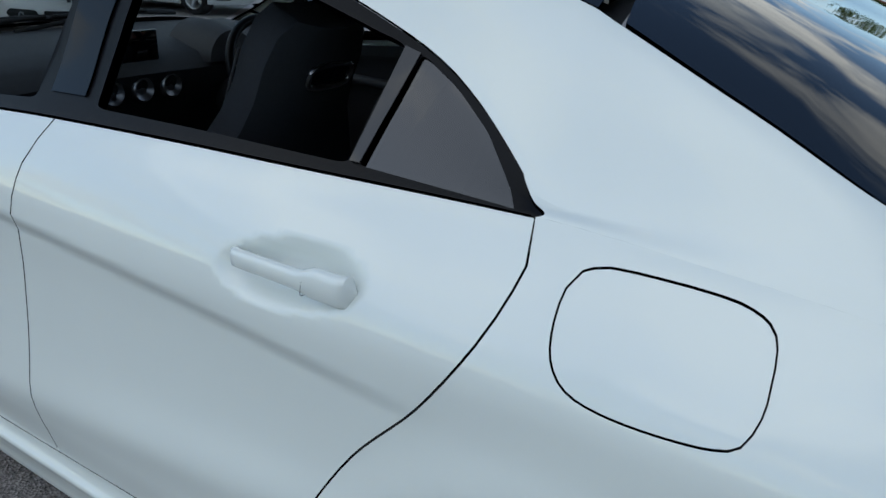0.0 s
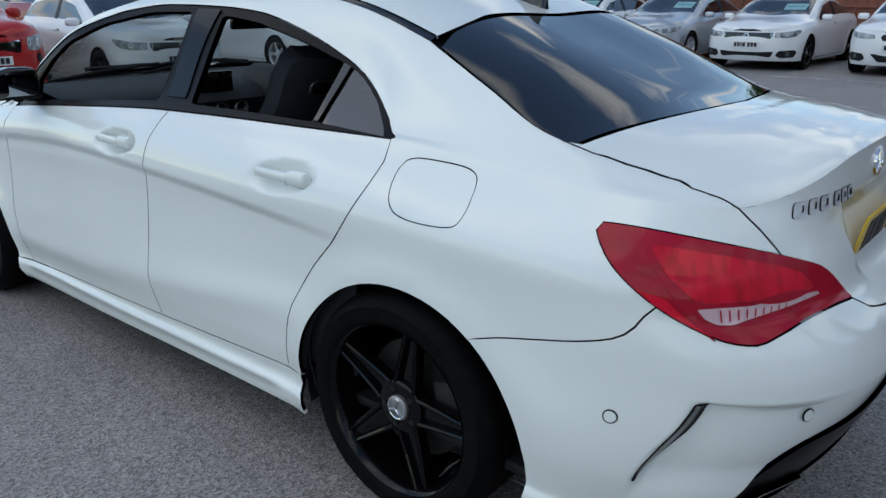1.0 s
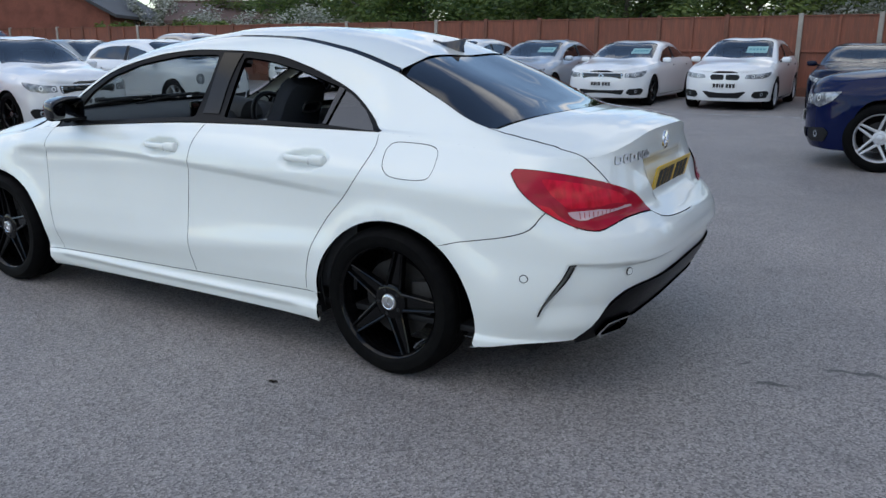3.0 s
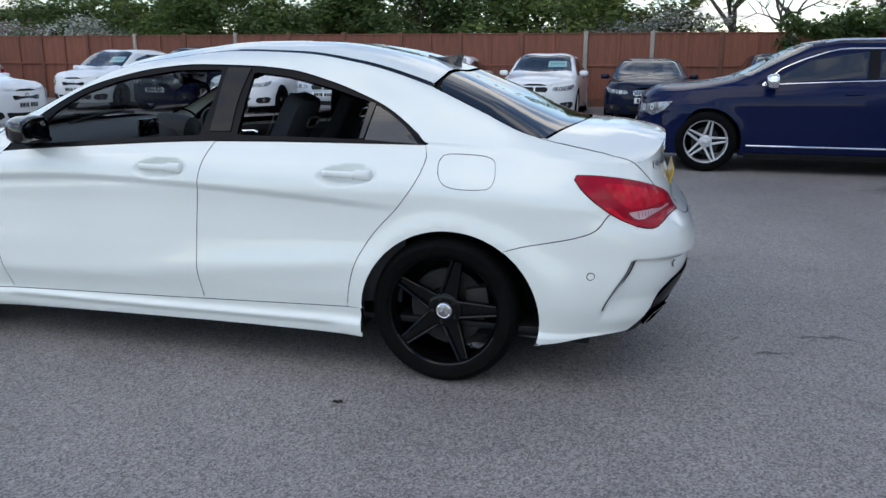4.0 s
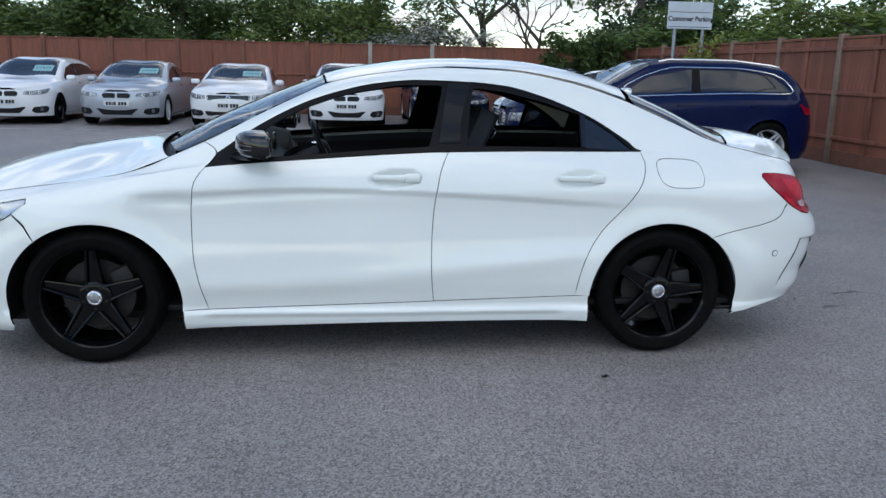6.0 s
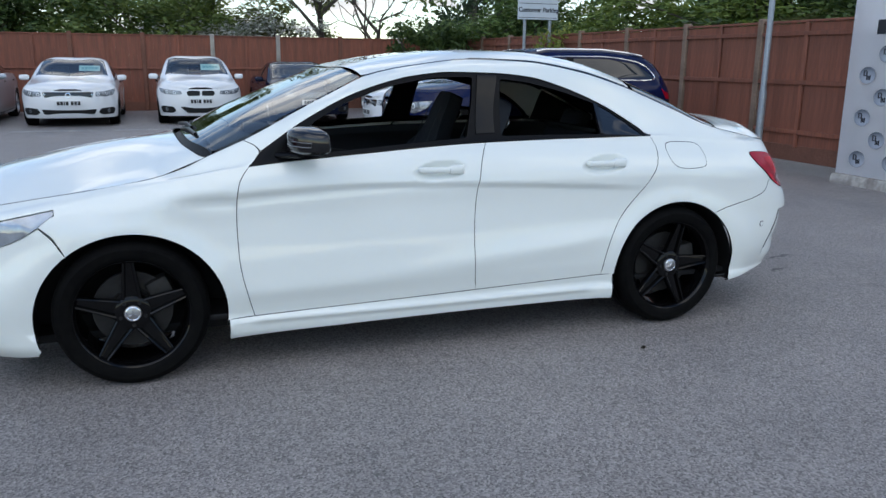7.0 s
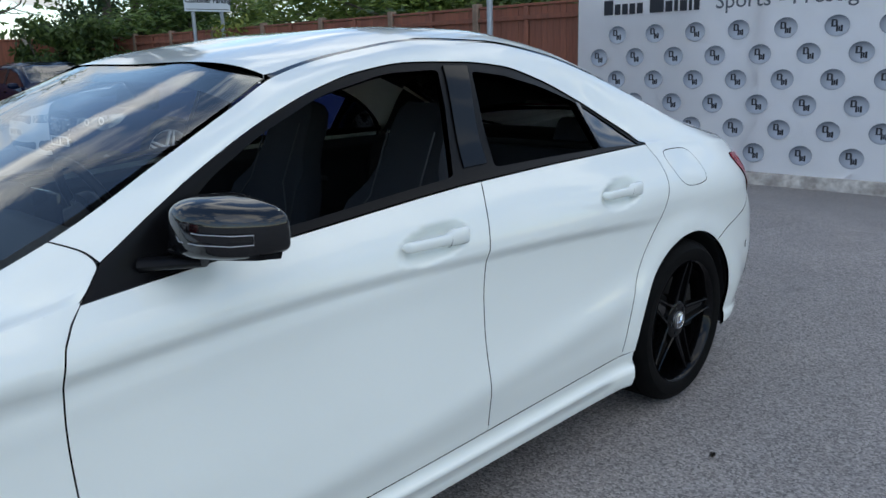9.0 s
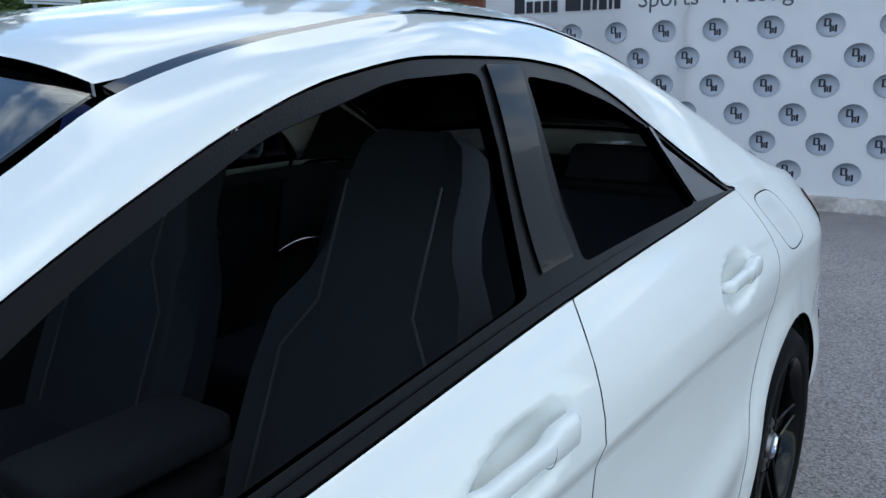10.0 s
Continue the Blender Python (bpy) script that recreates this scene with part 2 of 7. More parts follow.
class Shell:
    """A car's skin. low(s, z): the flank, wrapping round nose and tail; up(x, v): from the belt (0) over the
    window top (1) and the roof edge (2) to the middle of the roof (3)."""

    def __init__(self, XF, XR, F, R, nf, nr, prof, taper, hubs, zhub, flare, belt, wtop, redge, top, crease=0.0, tumble=None):
        self.XF, self.XR, self.F, self.R, self.nf, self.nr = XF, XR, F, R, nf, nr
        self.prof, self.taper, self.hubs, self.zhub, self.flare = prof, taper, hubs, zhub, flare
        self.belt, self.wtop, self.redge, self.top, self.crease = belt, wtop, redge, top, crease
        self.tumble = tumble

    def wide(self, x, z):
        zb = self.belt(x)
        ze = z + (1.0 - zb) * sstep(0.5, 0.88, z)
        y = self.prof(ze) * self.taper(x)
        if self.tumble:
            y *= 1 + self.tumble(x) * sstep(0.82, 1.0, ze)
        if self.crease:
            zc = 0.836 - (0.068 * min((x + 0.35) / 1.4, 1.3) ** 1.5 if x > -0.35 else 0.05 * min((-0.35 - x) / 0.9, 1.3) ** 1.5)
            fade = (1 - sstep(0.75, 1.35, x)) * sstep(-1.45, -1.05, x)
            y -= self.crease * fade * sstep(zc + 0.006, zc - 0.032, z) * sstep(zc - 0.34, zc - 0.08, z)
            zl = 0.37 + 0.135 * min(max((x + 0.75) / 1.62, 0.0), 1.2) ** 1.6
            y += 0.009 * math.exp(-((z - zl) / 0.055) ** 2) * sstep(-1.0, -0.8, x) * sstep(1.1, 0.9, x)
        for hx in self.hubs:
            r = math.hypot(x - hx, z - self.zhub)
            y += self.flare * math.exp(-((r - 0.35) / 0.06) ** 2)
        return y

    def low(self, s, z):
        if self.XF <= s <= self.XR:
            return Vector((s, -self.wide(s, z), z))
        if s > self.XR:
            x0, end, n, a = self.XR, self.R(z), self.nr, (s - self.XR) / 1.55 * math.pi / 2
        else:
            x0, end, n, a = self.XF, self.F(z), self.nf, (self.XF - s) / 1.55 * math.pi / 2
        a = min(a, math.pi / 2)
        c, q = max(math.cos(a), 0), math.sin(a)
        k = (c ** n + q ** n) ** (-1 / n)
        x = x0 + (end - x0) * k * q
        return Vector((x, -self.wide(x0 + (x - x0) * 0.6, z) * k * c, z))

    def at_x(self, x, z):
        """Half width at a place along the car, nose and tail included."""
        if self.XF <= x <= self.XR:
            return self.wide(x, z)
        x0, end, n = (self.XR, self.R(z), self.nr) if x > self.XR else (self.XF, self.F(z), self.nf)
        q = min(abs((x - x0) / (end - x0)), 1.0)
        return self.wide(x0 + (x - x0) * 0.6, z) * max(1 - q ** n, 0) ** (1 / n)

    def up(self, x, v):
        zs = self.belt(x)
        ys = self.at_x(x, zs)
        ys2 = self.at_x(x, zs - 0.03)
        S = Vector((ys, zs))
        yd, zd = self.wtop(x)
        yc, zc = self.redge(x)
        zt = self.top(x)
        yd, yc = min(yd, ys * 0.97), min(yc, ys * 0.93)
        D, C, T = Vector((yd, zd)), Vector((yc, zc)), Vector((0, zt))
        t0 = Vector((ys - ys2, 0.03)).normalized()
        mS = t0 * (D - S).length
        mD = (C - S) * ((D - S).length / max((D - S).length + (C - D).length, 1e-4))
        tC = ((C - D).normalized() + Vector((-1, 0.18 * (zt > zc)))).normalized()
        if v <= 1:
            p = hermite(S, D, mS, mD, v)
        elif v <= 2:
            mD2 = (C - S).normalized() * (C - D).length
            p = hermite(D, C, mD2, tC * (C - D).length, v - 1)
        else:
            p = hermite(C, T, tC * yc, Vector((-yc * 1.2, 0)), v - 2)
        return Vector((x, -p.x, p.y))


def hermite(a, b, ma, mb, t):
    return a * ((1 + 2 * t) * (1 - t) ** 2) + ma * (t * (1 - t) ** 2) + b * (t * t * (3 - 2 * t)) + mb * (t * t * (t - 1))


# the white four-door coupe
CAR = Shell(
    XF=-1.5, XR=1.5,
    F=curve((0.12, -2.12), (0.3, -2.24), (0.5, -2.27), (0.65, -2.25), (0.78, -2.19), (0.9, -2.08)),
    R=curve((0.14, 2.16), (0.25, 2.25), (0.35, 2.32), (0.45, 2.368), (0.52, 2.382), (0.60, 2.375), (0.66, 2.35), (0.70, 2.315),
            (0.74, 2.275), (0.80, 2.255), (0.88, 2.225), (0.95, 2.21), (1.0, 2.215), (1.06, 2.23)),
    nf=2.9, nr=3.7,
    prof=curve((0.10, 0.76), (0.15, 0.82), (0.19, 0.852), (0.235, 0.858), (0.255, 0.85), (0.30, 0.858), (0.38, 0.872), (0.45, 0.875),
               (0.60, 0.868), (0.72, 0.868), (0.80, 0.870), (0.85, 0.864), (0.90, 0.848), (0.95, 0.820), (0.99, 0.789), (1.01, 0.776), (1.12, 0.70)),
    taper=curve((-2.2, 0.96), (-1.6, 0.994), (-1.3, 0.997), (-0.85, 0.985), (0.1, 1.0), (0.9, 1.0), (1.4, 0.992), (1.8, 0.98), (2.2, 0.97)),
    hubs=(-1.35, 1.35), zhub=0.318, flare=0.016,
    belt=curve((-2.2, 0.66), (-2.0, 0.70), (-1.8, 0.745), (-1.5, 0.80), (-1.2, 0.86), (-0.86, 0.919), (-0.35, 0.961), (0.29, 0.997), (0.76, 1.003),
               (1.235, 1.003), (1.5, 0.985), (1.75, 0.963), (1.95, 0.946), (2.05, 0.938), (2.1, 0.939), (2.15, 0.953), (2.19, 0.980), (2.215, 1.014), (2.23, 1.030)),
    wtop=curve((-2.2, (0.70, 0.70)), (-1.8, (0.75, 0.775)), (-1.3, (0.76, 0.865)), (-1.05, (0.765, 0.895)), (-0.95, (0.775, 0.917)), (-0.86, (0.80, 0.934)), (-0.8, (0.80, 0.972)),
               (-0.585, (0.778, 1.115)), (-0.35, (0.752, 1.230)), (-0.20, (0.714, 1.276)), (-0.05, (0.682, 1.308)), (0.154, (0.650, 1.326)),
               (0.391, (0.628, 1.321)), (0.578, (0.613, 1.305)), (0.766, (0.612, 1.258)), (0.957, (0.618, 1.186)), (1.03, (0.628, 1.152)), (1.10, (0.65, 1.11)),
               (1.165, (0.682, 1.066)), (1.207, (0.705, 1.036)), (1.24, (0.718, 1.016)), (1.4, (0.72, 1.012)), (1.684, (0.71, 1.0)), (2.0, (0.662, 0.958)), (2.1, (0.602, 0.953)), (2.23, (0.45, 1.028))),
    redge=curve((-2.2, (0.5, 0.72)), (-2.0, (0.62, 0.755)), (-1.736, (0.715, 0.80)), (-1.36, (0.742, 0.854)), (-1.2, (0.735, 0.884)), (-1.076, (0.712, 0.928)),
                (-1.0, (0.712, 0.962)), (-0.8, (0.725, 1.052)), (-0.6, (0.71, 1.155)), (-0.4, (0.675, 1.25)), (-0.27, (0.64, 1.306)), (0, (0.58, 1.357)),
                (0.3, (0.54, 1.386)), (0.6, (0.525, 1.377)), (0.9, (0.53, 1.332)), (1.2, (0.55, 1.247)), (1.45, (0.59, 1.152)), (1.684, (0.645, 1.045)),
                (1.85, (0.655, 0.998)), (2.0, (0.635, 0.968)), (2.1, (0.60, 0.962)), (2.23, (0.4, 1.03))),
    top=curve((-2.2, 0.74), (-2.1, 0.80), (-1.95, 0.86), (-1.72, 0.918), (-1.43, 0.972), (-1.14, 1.007), (-1.06, 1.02), (-0.9, 1.095), (-0.7, 1.19),
              (-0.5, 1.275), (-0.318, 1.34), (-0.1, 1.392), (0.135, 1.422), (0.42, 1.434), (0.674, 1.426), (0.99, 1.377), (1.225, 1.308), (1.45, 1.218),
              (1.684, 1.122), (1.78, 1.088), (1.95, 1.072), (2.1, 1.052), (2.2, 1.037), (2.23, 1.032)),
    crease=0.014, tumble=curve((-1.5, 0.03), (-0.85, 0.05), (-0.3, 0.03), (0.284, 0.005), (0.76, -0.018), (1.255, -0.048), (1.5, -0.048), (1.9, -0.02), (2.2, 0.0)))


# ---- mesh tools ----
from mathutils import geometry


def link(name, me, mat, parent=None, label=""):
    if mat is not None:
        me.materials.append(mat)
    ob = new(name, me)
    if parent is not None:
        ob.parent = parent
    return tagged(ob, label)


def part(name, bm, mat, parent=None, label="", smooth=True):
    me = bpy.data.meshes.new(name)
    bmesh.ops.recalc_face_normals(bm, faces=bm.faces)
    bm.to_mesh(me)
    bm.free()
    if smooth:
        me.shade_smooth()
        me.set_sharp_from_angle(angle=radians(38))
    return link(name, me, mat, parent, label)


def thing(name, m, label, category, group="", kind=""):
    ob = new(name)
    ob.matrix_basis = m
    ob.empty_display_size = 0.2
    return tagged(ob, label, category, group, kind)


def box(x0, x1, y0, y1, z0, z1, bevel=0.0, seg=2, bm=None, m=None):
    own = bmesh.new()
    bmesh.ops.create_cube(own, size=1)
    for v in own.verts:
        v.co = Vector(((x0 + x1) / 2 + v.co.x * (x1 - x0), (y0 + y1) / 2 + v.co.y * (y1 - y0), (z0 + z1) / 2 + v.co.z * (z1 - z0)))
    if bevel:
        bmesh.ops.bevel(own, geom=own.edges[:], offset=bevel, segments=seg, affect="EDGES", profile=0.6)
    if m is not None:
        own.transform(m)
    if bm is None:
        return own
    merge(bm, own)
    return bm


def merge(bm, other):
    tmp = bpy.data.meshes.new("tmp")
    other.to_mesh(tmp)
    other.free()
    bm.from_mesh(tmp)
    bpy.data.meshes.remove(tmp)
    return bm


def lathe(profile, seg=48, axis="Y", arc=(0, 2 * math.pi), bm=None):
    """Turn (radius, along) pairs round an axis."""
    bm = bm or bmesh.new()
    full = abs(arc[1] - arc[0] - 2 * math.pi) < 1e-6
    rows = []
    for i in range(seg if full else seg + 1):
        a = arc[0] + (arc[1] - arc[0]) * i / seg
        c, q = math.cos(a), math.sin(a)
        rows.append([bm.verts.new((r * c, d, r * q) if axis == "Y" else (r * c, r * q, d) if axis == "Z" else (d, r * c, r * q)) for r, d in profile])
    n = len(rows)
    for i in range(n if full else n - 1):
        a, b = rows[i], rows[(i + 1) % n]
        for k in range(len(profile) - 1):
            bm.faces.new((a[k], a[k + 1], b[k + 1], b[k]))
    return bm


def tube(points, radius, sides=8, bm=None, taper=None, caps=True):
    """A round bar along points."""
    bm = bm or bmesh.new()
    pts = [Vector(p) for p in points]
    rows = []
    ref = Vector((0, 0, 1))
    for i, p in enumerate(pts):
        d = (pts[min(i + 1, len(pts) - 1)] - pts[max(i - 1, 0)]).normalized()
        if abs(d.dot(ref)) > 0.95:
            ref = Vector((1, 0, 0))
        u = d.cross(ref).normalized()
        w = d.cross(u)
        r = radius if taper is None else radius * taper[i]
        rows.append([bm.verts.new(p + (u * math.cos(2 * math.pi * k / sides) + w * math.sin(2 * math.pi * k / sides)) * r) for k in range(sides)])
    for a, b in zip(rows, rows[1:]):
        for k in range(sides):
            bm.faces.new((a[k], a[(k + 1) % sides], b[(k + 1) % sides], b[k]))
    if caps:
        bm.faces.new(rows[0])
        bm.faces.new(rows[-1][::-1])
    return bm


def prism(poly, depth, place, bm=None, bevel=0.0):
    """A flat shape (u, w) with thickness; place maps (u, d, w) to the world."""
    bm = bm or bmesh.new()
    own = bmesh.new()
    a = [own.verts.new((u, 0, w)) for u, w in poly]
    b = [own.verts.new((u, depth, w)) for u, w in poly]
    own.faces.new(a)
    own.faces.new(b[::-1])
    n = len(poly)
    for i in range(n):
        own.faces.new((a[i], b[i], b[(i + 1) % n], a[(i + 1) % n]))
    if bevel:
        bmesh.ops.bevel(own, geom=own.edges[:], offset=bevel, segments=2, affect="EDGES")
    own.transform(place)
    return merge(bm, own)


def spl(pts, step=0.03):
    """Points along a smooth open line."""
    p = [np.array(q, float) for q in pts]
    if len(p) == 2:
        n = max(int(np.linalg.norm(p[1] - p[0]) / step), 1)
        return [tuple(p[0] + (p[1] - p[0]) * i / n) for i in range(n + 1)]
    p = [2 * p[0] - p[1]] + p + [2 * p[-1] - p[-2]]
    out = []
    for i in range(1, len(p) - 2):
        a, b, c, d = p[i - 1:i + 3]
        n = max(int(np.linalg.norm(c - b) / step), 1)
        for k in range(n):
            t = k / n
            out.append(tuple(0.5 * (2 * b + (c - a) * t + (2 * a - 5 * b + 4 * c - d) * t * t + (3 * b - a - 3 * c + d) * t ** 3)))
    return out + [tuple(p[-2])]


def loop(*lines):
    """Join lines end to end into one outline."""
    out = []
    for ln in lines:
        for q in ln:
            if not out or math.hypot(q[0] - out[-1][0], q[1] - out[-1][1]) > 1e-4:
                out.append((float(q[0]), float(q[1])))
    if math.hypot(out[0][0] - out[-1][0], out[0][1] - out[-1][1]) < 1e-4:
        out.pop()
    return out


def rounded(pts, r, n=5):
    """A polygon with rounded corners."""
    out = []
    m = len(pts)
    for i in range(m):
        a, b, c = (np.array(pts[k % m], float) for k in (i - 1, i, i + 1))
        u, w = (a - b), (c - b)
        k = min(r, 0.45 * np.linalg.norm(u), 0.45 * np.linalg.norm(w))
        s, e = b + u / np.linalg.norm(u) * k, b + w / np.linalg.norm(w) * k
        for j in range(n + 1):
            t = j / n
            out.append(tuple(s * (1 - t) ** 2 + b * 2 * t * (1 - t) + e * t * t))
    return out


def inside(poly, pts):
    poly = np.array(poly)
    x, y = pts[:, 0], pts[:, 1]
    res = np.zeros(len(pts), bool)
    j = len(poly) - 1
    for i in range(len(poly)):
        xi, yi, xj, yj = *poly[i], *poly[j]
        if yi != yj:
            res ^= ((yi > y) != (yj > y)) & (x < (xj - xi) * (y - yi) / (yj - yi) + xi)
        j = i
    return res


def inset(poly, d):
    p = np.array(poly, float)
    area = np.sum(p[:, 0] * np.roll(p[:, 1], -1) - np.roll(p[:, 0], -1) * p[:, 1])
    if area < 0:
        p = p[::-1]
    e = np.roll(p, -1, 0) - p
    e /= np.maximum(np.linalg.norm(e, axis=1, keepdims=True), 1e-9)
    nrm = np.stack([-e[:, 1], e[:, 0]], 1)
    m = nrm + np.roll(nrm, 1, 0)
    k = np.maximum((m * m).sum(1, keepdims=True) / 2, 0.35)
    return p + m / k * d


def skin(name, patches, mat, parent=None, label="", step=0.04, gap=0.0018, ret=0.012, lift=0.0, flip=False, shape=None):
    """A panel of sheet: each patch is (surface, outline, holes, scale) in the surface's own two numbers."""
    verts, faces, normals = [], [], []
    for fun, outline, holes, sc, *join in patches:
        sc = np.array(sc, float)
        raw = np.array(outline, float)
        if np.sum(raw[:, 0] * np.roll(raw[:, 1], -1) - np.roll(raw[:, 0], -1) * raw[:, 1]) < 0:
            raw = raw[::-1]
        out = inset(raw * sc, gap)
        held = np.array([bool(join and join[0](*q)) for q in raw])
        out[held] = (raw * sc)[held]
        hs = [inset(np.array(h) * sc, -gap) for h in holes]
        x0, y0 = out.min(0)
        x1, y1 = out.max(0)
        gx, gy = np.meshgrid(np.arange(x0 + step / 2, x1, step), np.arange(y0 + step / 2, y1, step * 0.87))
        gx[1::2] += step / 2
        g = np.stack([gx.ravel(), gy.ravel()], 1)
        g = g[inside(out, g)] if len(g) else g
        for h in hs:
            g = g[~inside(h, g)]
        rims = [out] + hs
        if len(g):
            b = np.concatenate(rims)
            g = g[np.array([np.min(((b - q) ** 2).sum(1)) for q in g]) > (0.4 * step) ** 2]
        allp = np.concatenate(rims + ([g] if len(g) else []))
        edges, k = [], 0
        for r in rims:
            edges += [(k + i, k + (i + 1) % len(r)) for i in range(len(r))]
            k += len(r)
        vs, _, fs, _, _, _ = geometry.delaunay_2d_cdt([Vector(q) for q in allp], edges, [], 0, 1e-6)
        vs = np.array([tuple(v) for v in vs])
        cen = np.array([vs[list(f)].mean(0) for f in fs])
        ok = inside(out, cen)
        for h in hs:
            ok &= ~inside(h, cen)
        fs = [tuple(f) for f, o in zip(fs, ok) if o]
        base = len(verts)
        e = 0.002

        def place(q):
            a, b = q / sc
            p = fun(a, b)
            du = fun(a + e / sc[0], b) - fun(a - e / sc[0], b)
            dv = fun(a, b + e / sc[1]) - fun(a, b - e / sc[1])
            n = du.cross(dv)
            n = n.normalized() if n.length > 1e-12 else Vector((0, 0, 1))
            if n.dot(p - Vector((p.x * 0.8, 0, 0.45))) < 0:
                n = -n
            off = lift
            if shape:
                off += shape(a, b)
                su = shape(a + e / sc[0], b) - shape(a - e / sc[0], b)
                sv = shape(a, b + e / sc[1]) - shape(a, b - e / sc[1])
                if su or sv:
                    m = (du + n * su).cross(dv + n * sv).normalized()
                    return p + n * off, (m if m.dot(n) > 0 else -m)
            return p + n * off, n
        done = [place(q) for q in vs]
        verts += [p for p, _ in done]
        normals += [n for _, n in done]
        a0, b0, c0 = fs[0]
        for f in fs:
            a, b, c = (done[i][0] for i in f)
            nn = done[f[0]][1] + done[f[1]][1] + done[f[2]][1]
            f = f if (b - a).cross(c - a).dot(nn) > 0 else f[::-1]
            faces.append(tuple(base + i for i in f))
        if ret:
            for r in rims:
                ring = [place(q) for q in r]
                k = len(verts)
                cnt = len(ring)
                for i, (p, n) in enumerate(ring):
                    t = (ring[(i + 1) % cnt][0] - ring[i - 1][0]).normalized()
                    side = t.cross(n).normalized()
                    verts += [p, p - n * ret]
                    normals += [side, side]
                for i in range(cnt):
                    j = (i + 1) % cnt
                    if r is out and (held[i] or held[j]):
                        continue
                    faces.append((k + 2 * i, k + 2 * j, k + 2 * j + 1, k + 2 * i + 1))
    if flip:
        verts = [Vector((v.x, -v.y, v.z)) for v in verts]
        normals = [Vector((n.x, -n.y, n.z)) for n in normals]
        faces = [f[::-1] for f in faces]
    me = bpy.data.meshes.new(name)
    me.from_pydata([tuple(v) for v in verts], [], faces)
    me.shade_smooth()
    me.normals_split_custom_set_from_vertices([tuple(n) for n in normals])
    return link(name, me, mat, parent, label)


# ---- the white car ----
@functools.lru_cache(maxsize=None)
def wrap(shell):
    """The skin's two maps carried on past the middle line to the far side."""
    def reach(sgn):
        s = shell.XR if sgn > 0 else shell.XF
        while abs(s) < 3.05 and abs(shell.low(s, 0.65).y) > 2e-3:
            s += 0.005 * sgn
        return s
    back, nose = reach(1), reach(-1)
    kb, kn = (back - shell.XR) / (3.05 - shell.XR), (nose - shell.XF) / (-3.05 - shell.XF)

    def one(s, z):
        if s > shell.XR:
            s = shell.XR + (s - shell.XR) * kb
        elif s < shell.XF:
            s = shell.XF + (s - shell.XF) * kn
        return shell.low(s, z)

    @functools.lru_cache(maxsize=None)
    def low(s, z):
        if abs(s) > 3.05:
            p = one(math.copysign(6.1 - abs(s), s), z)
            return Vector((p.x, -p.y, p.z))
        return one(s, z)

    @functools.lru_cache(maxsize=None)
    def up(x, v):
        if v > 3:
            p = shell.up(x, 6 - v)
            return Vector((p.x, -p.y, p.z))
        return shell.up(x, v)

    def beltline(s):
        z = 0.9
        for _ in range(12):
            z = 0.5 * z + 0.5 * shell.belt(low(s, z).x)
        return z
    return low, up, beltline


LOW, UP, BELT = wrap(CAR)
VS = (1.0, 0.26)          # makes the upper map's second number about metric
ONE = (1.0, 1.0)
on_belt = lambda s, z: abs(z - BELT(s)) < 2e-3
on_edge = lambda x, v: abs(v) < 1e-3 or abs(v - 6) < 1e-3


def arc(cx, cz, r, a0, a1, n=22):
    return [(cx + r * math.cos(radians(a0 + (a1 - a0) * i / n)), cz + r * math.sin(radians(a0 + (a1 - a0) * i / n))) for i in range(n + 1)]


def s_at(x, z):
    """The lower map's first number at a place along the car."""
    lo, hi = (CAR.XR, 3.0) if x > 0 else (-3.0, CAR.XF)
    if CAR.XF <= x <= CAR.XR:
        return x
    for _ in range(24):
        mid = (lo + hi) / 2
        if LOW(mid, z).x < x:
            lo = mid
        else:
            hi = mid
    return (lo + hi) / 2


def arch(hub, a0, a1, grow=0.0, n=26):
    """A wheel opening's edge, a little longer towards the bumper; angles from +x."""
    pts = []
    for i in range(n + 1):
        a = radians(a0 + (a1 - a0) * i / n)
        out = (math.cos(a) > 0) == (hub > 0)
        rx = (0.386 if out else 0.376) if hub > 0 else (0.384 if out else 0.392)
        x, z = hub + (rx + grow) * math.cos(a), ARCH_Z + (ARCH + grow) * math.sin(a)
        pts.append((s_at(x, z), z))
    return pts


def beltrun(a, b, n=24):
    return [(a + (b - a) * i / n, BELT(a + (b - a) * i / n)) for i in range(n + 1)]


ARCH, ARCH_X, ARCH_Z = 0.372, 1.366, 0.294
DOOR_F = [(-0.834, 0.922), (-0.88, 0.86), (-0.898, 0.746), (-0.9, 0.60), (-0.894, 0.48), (-0.872, 0.37), (-0.842, 0.252)]
DOOR_B = [(0.287, 0.997), (0.249, 0.918), (0.223, 0.788), (0.210, 0.65), (0.206, 0.50), (0.209, 0.40), (0.221, 0.284)]
DOOR_R = [(1.243, 1.003), (1.256, 0.955), (1.230, 0.868), (1.155, 0.758), (1.045, 0.638), (0.97, 0.518), (0.935, 0.405), (0.92, 0.304)]
SILL_TOP = [(-0.957, 0.247), (-0.842, 0.252), (0.221, 0.284), (0.92, 0.304), (0.985, 0.306)]
LAMP_UP = [(1.972, 0.888), (1.984, 0.903), (2.113, 0.898), (2.26, 0.878), (2.405, 0.847), (2.534, 0.805), (2.600, 0.757), (2.624, 0.721)]
LAMP_DN = [(2.624, 0.721), (2.53, 0.724), (2.43, 0.719), (2.336, 0.702), (2.282, 0.690), (2.219, 0.698), (2.169, 0.722), (2.114, 0.757), (2.047, 0.807), (2.002, 0.849), (1.972, 0.888)]
BUMP_SEAM = [(1.606, 0.593), (1.69, 0.616), (1.80, 0.636), (1.92, 0.660), (2.02, 0.692), (2.114, 0.757)]
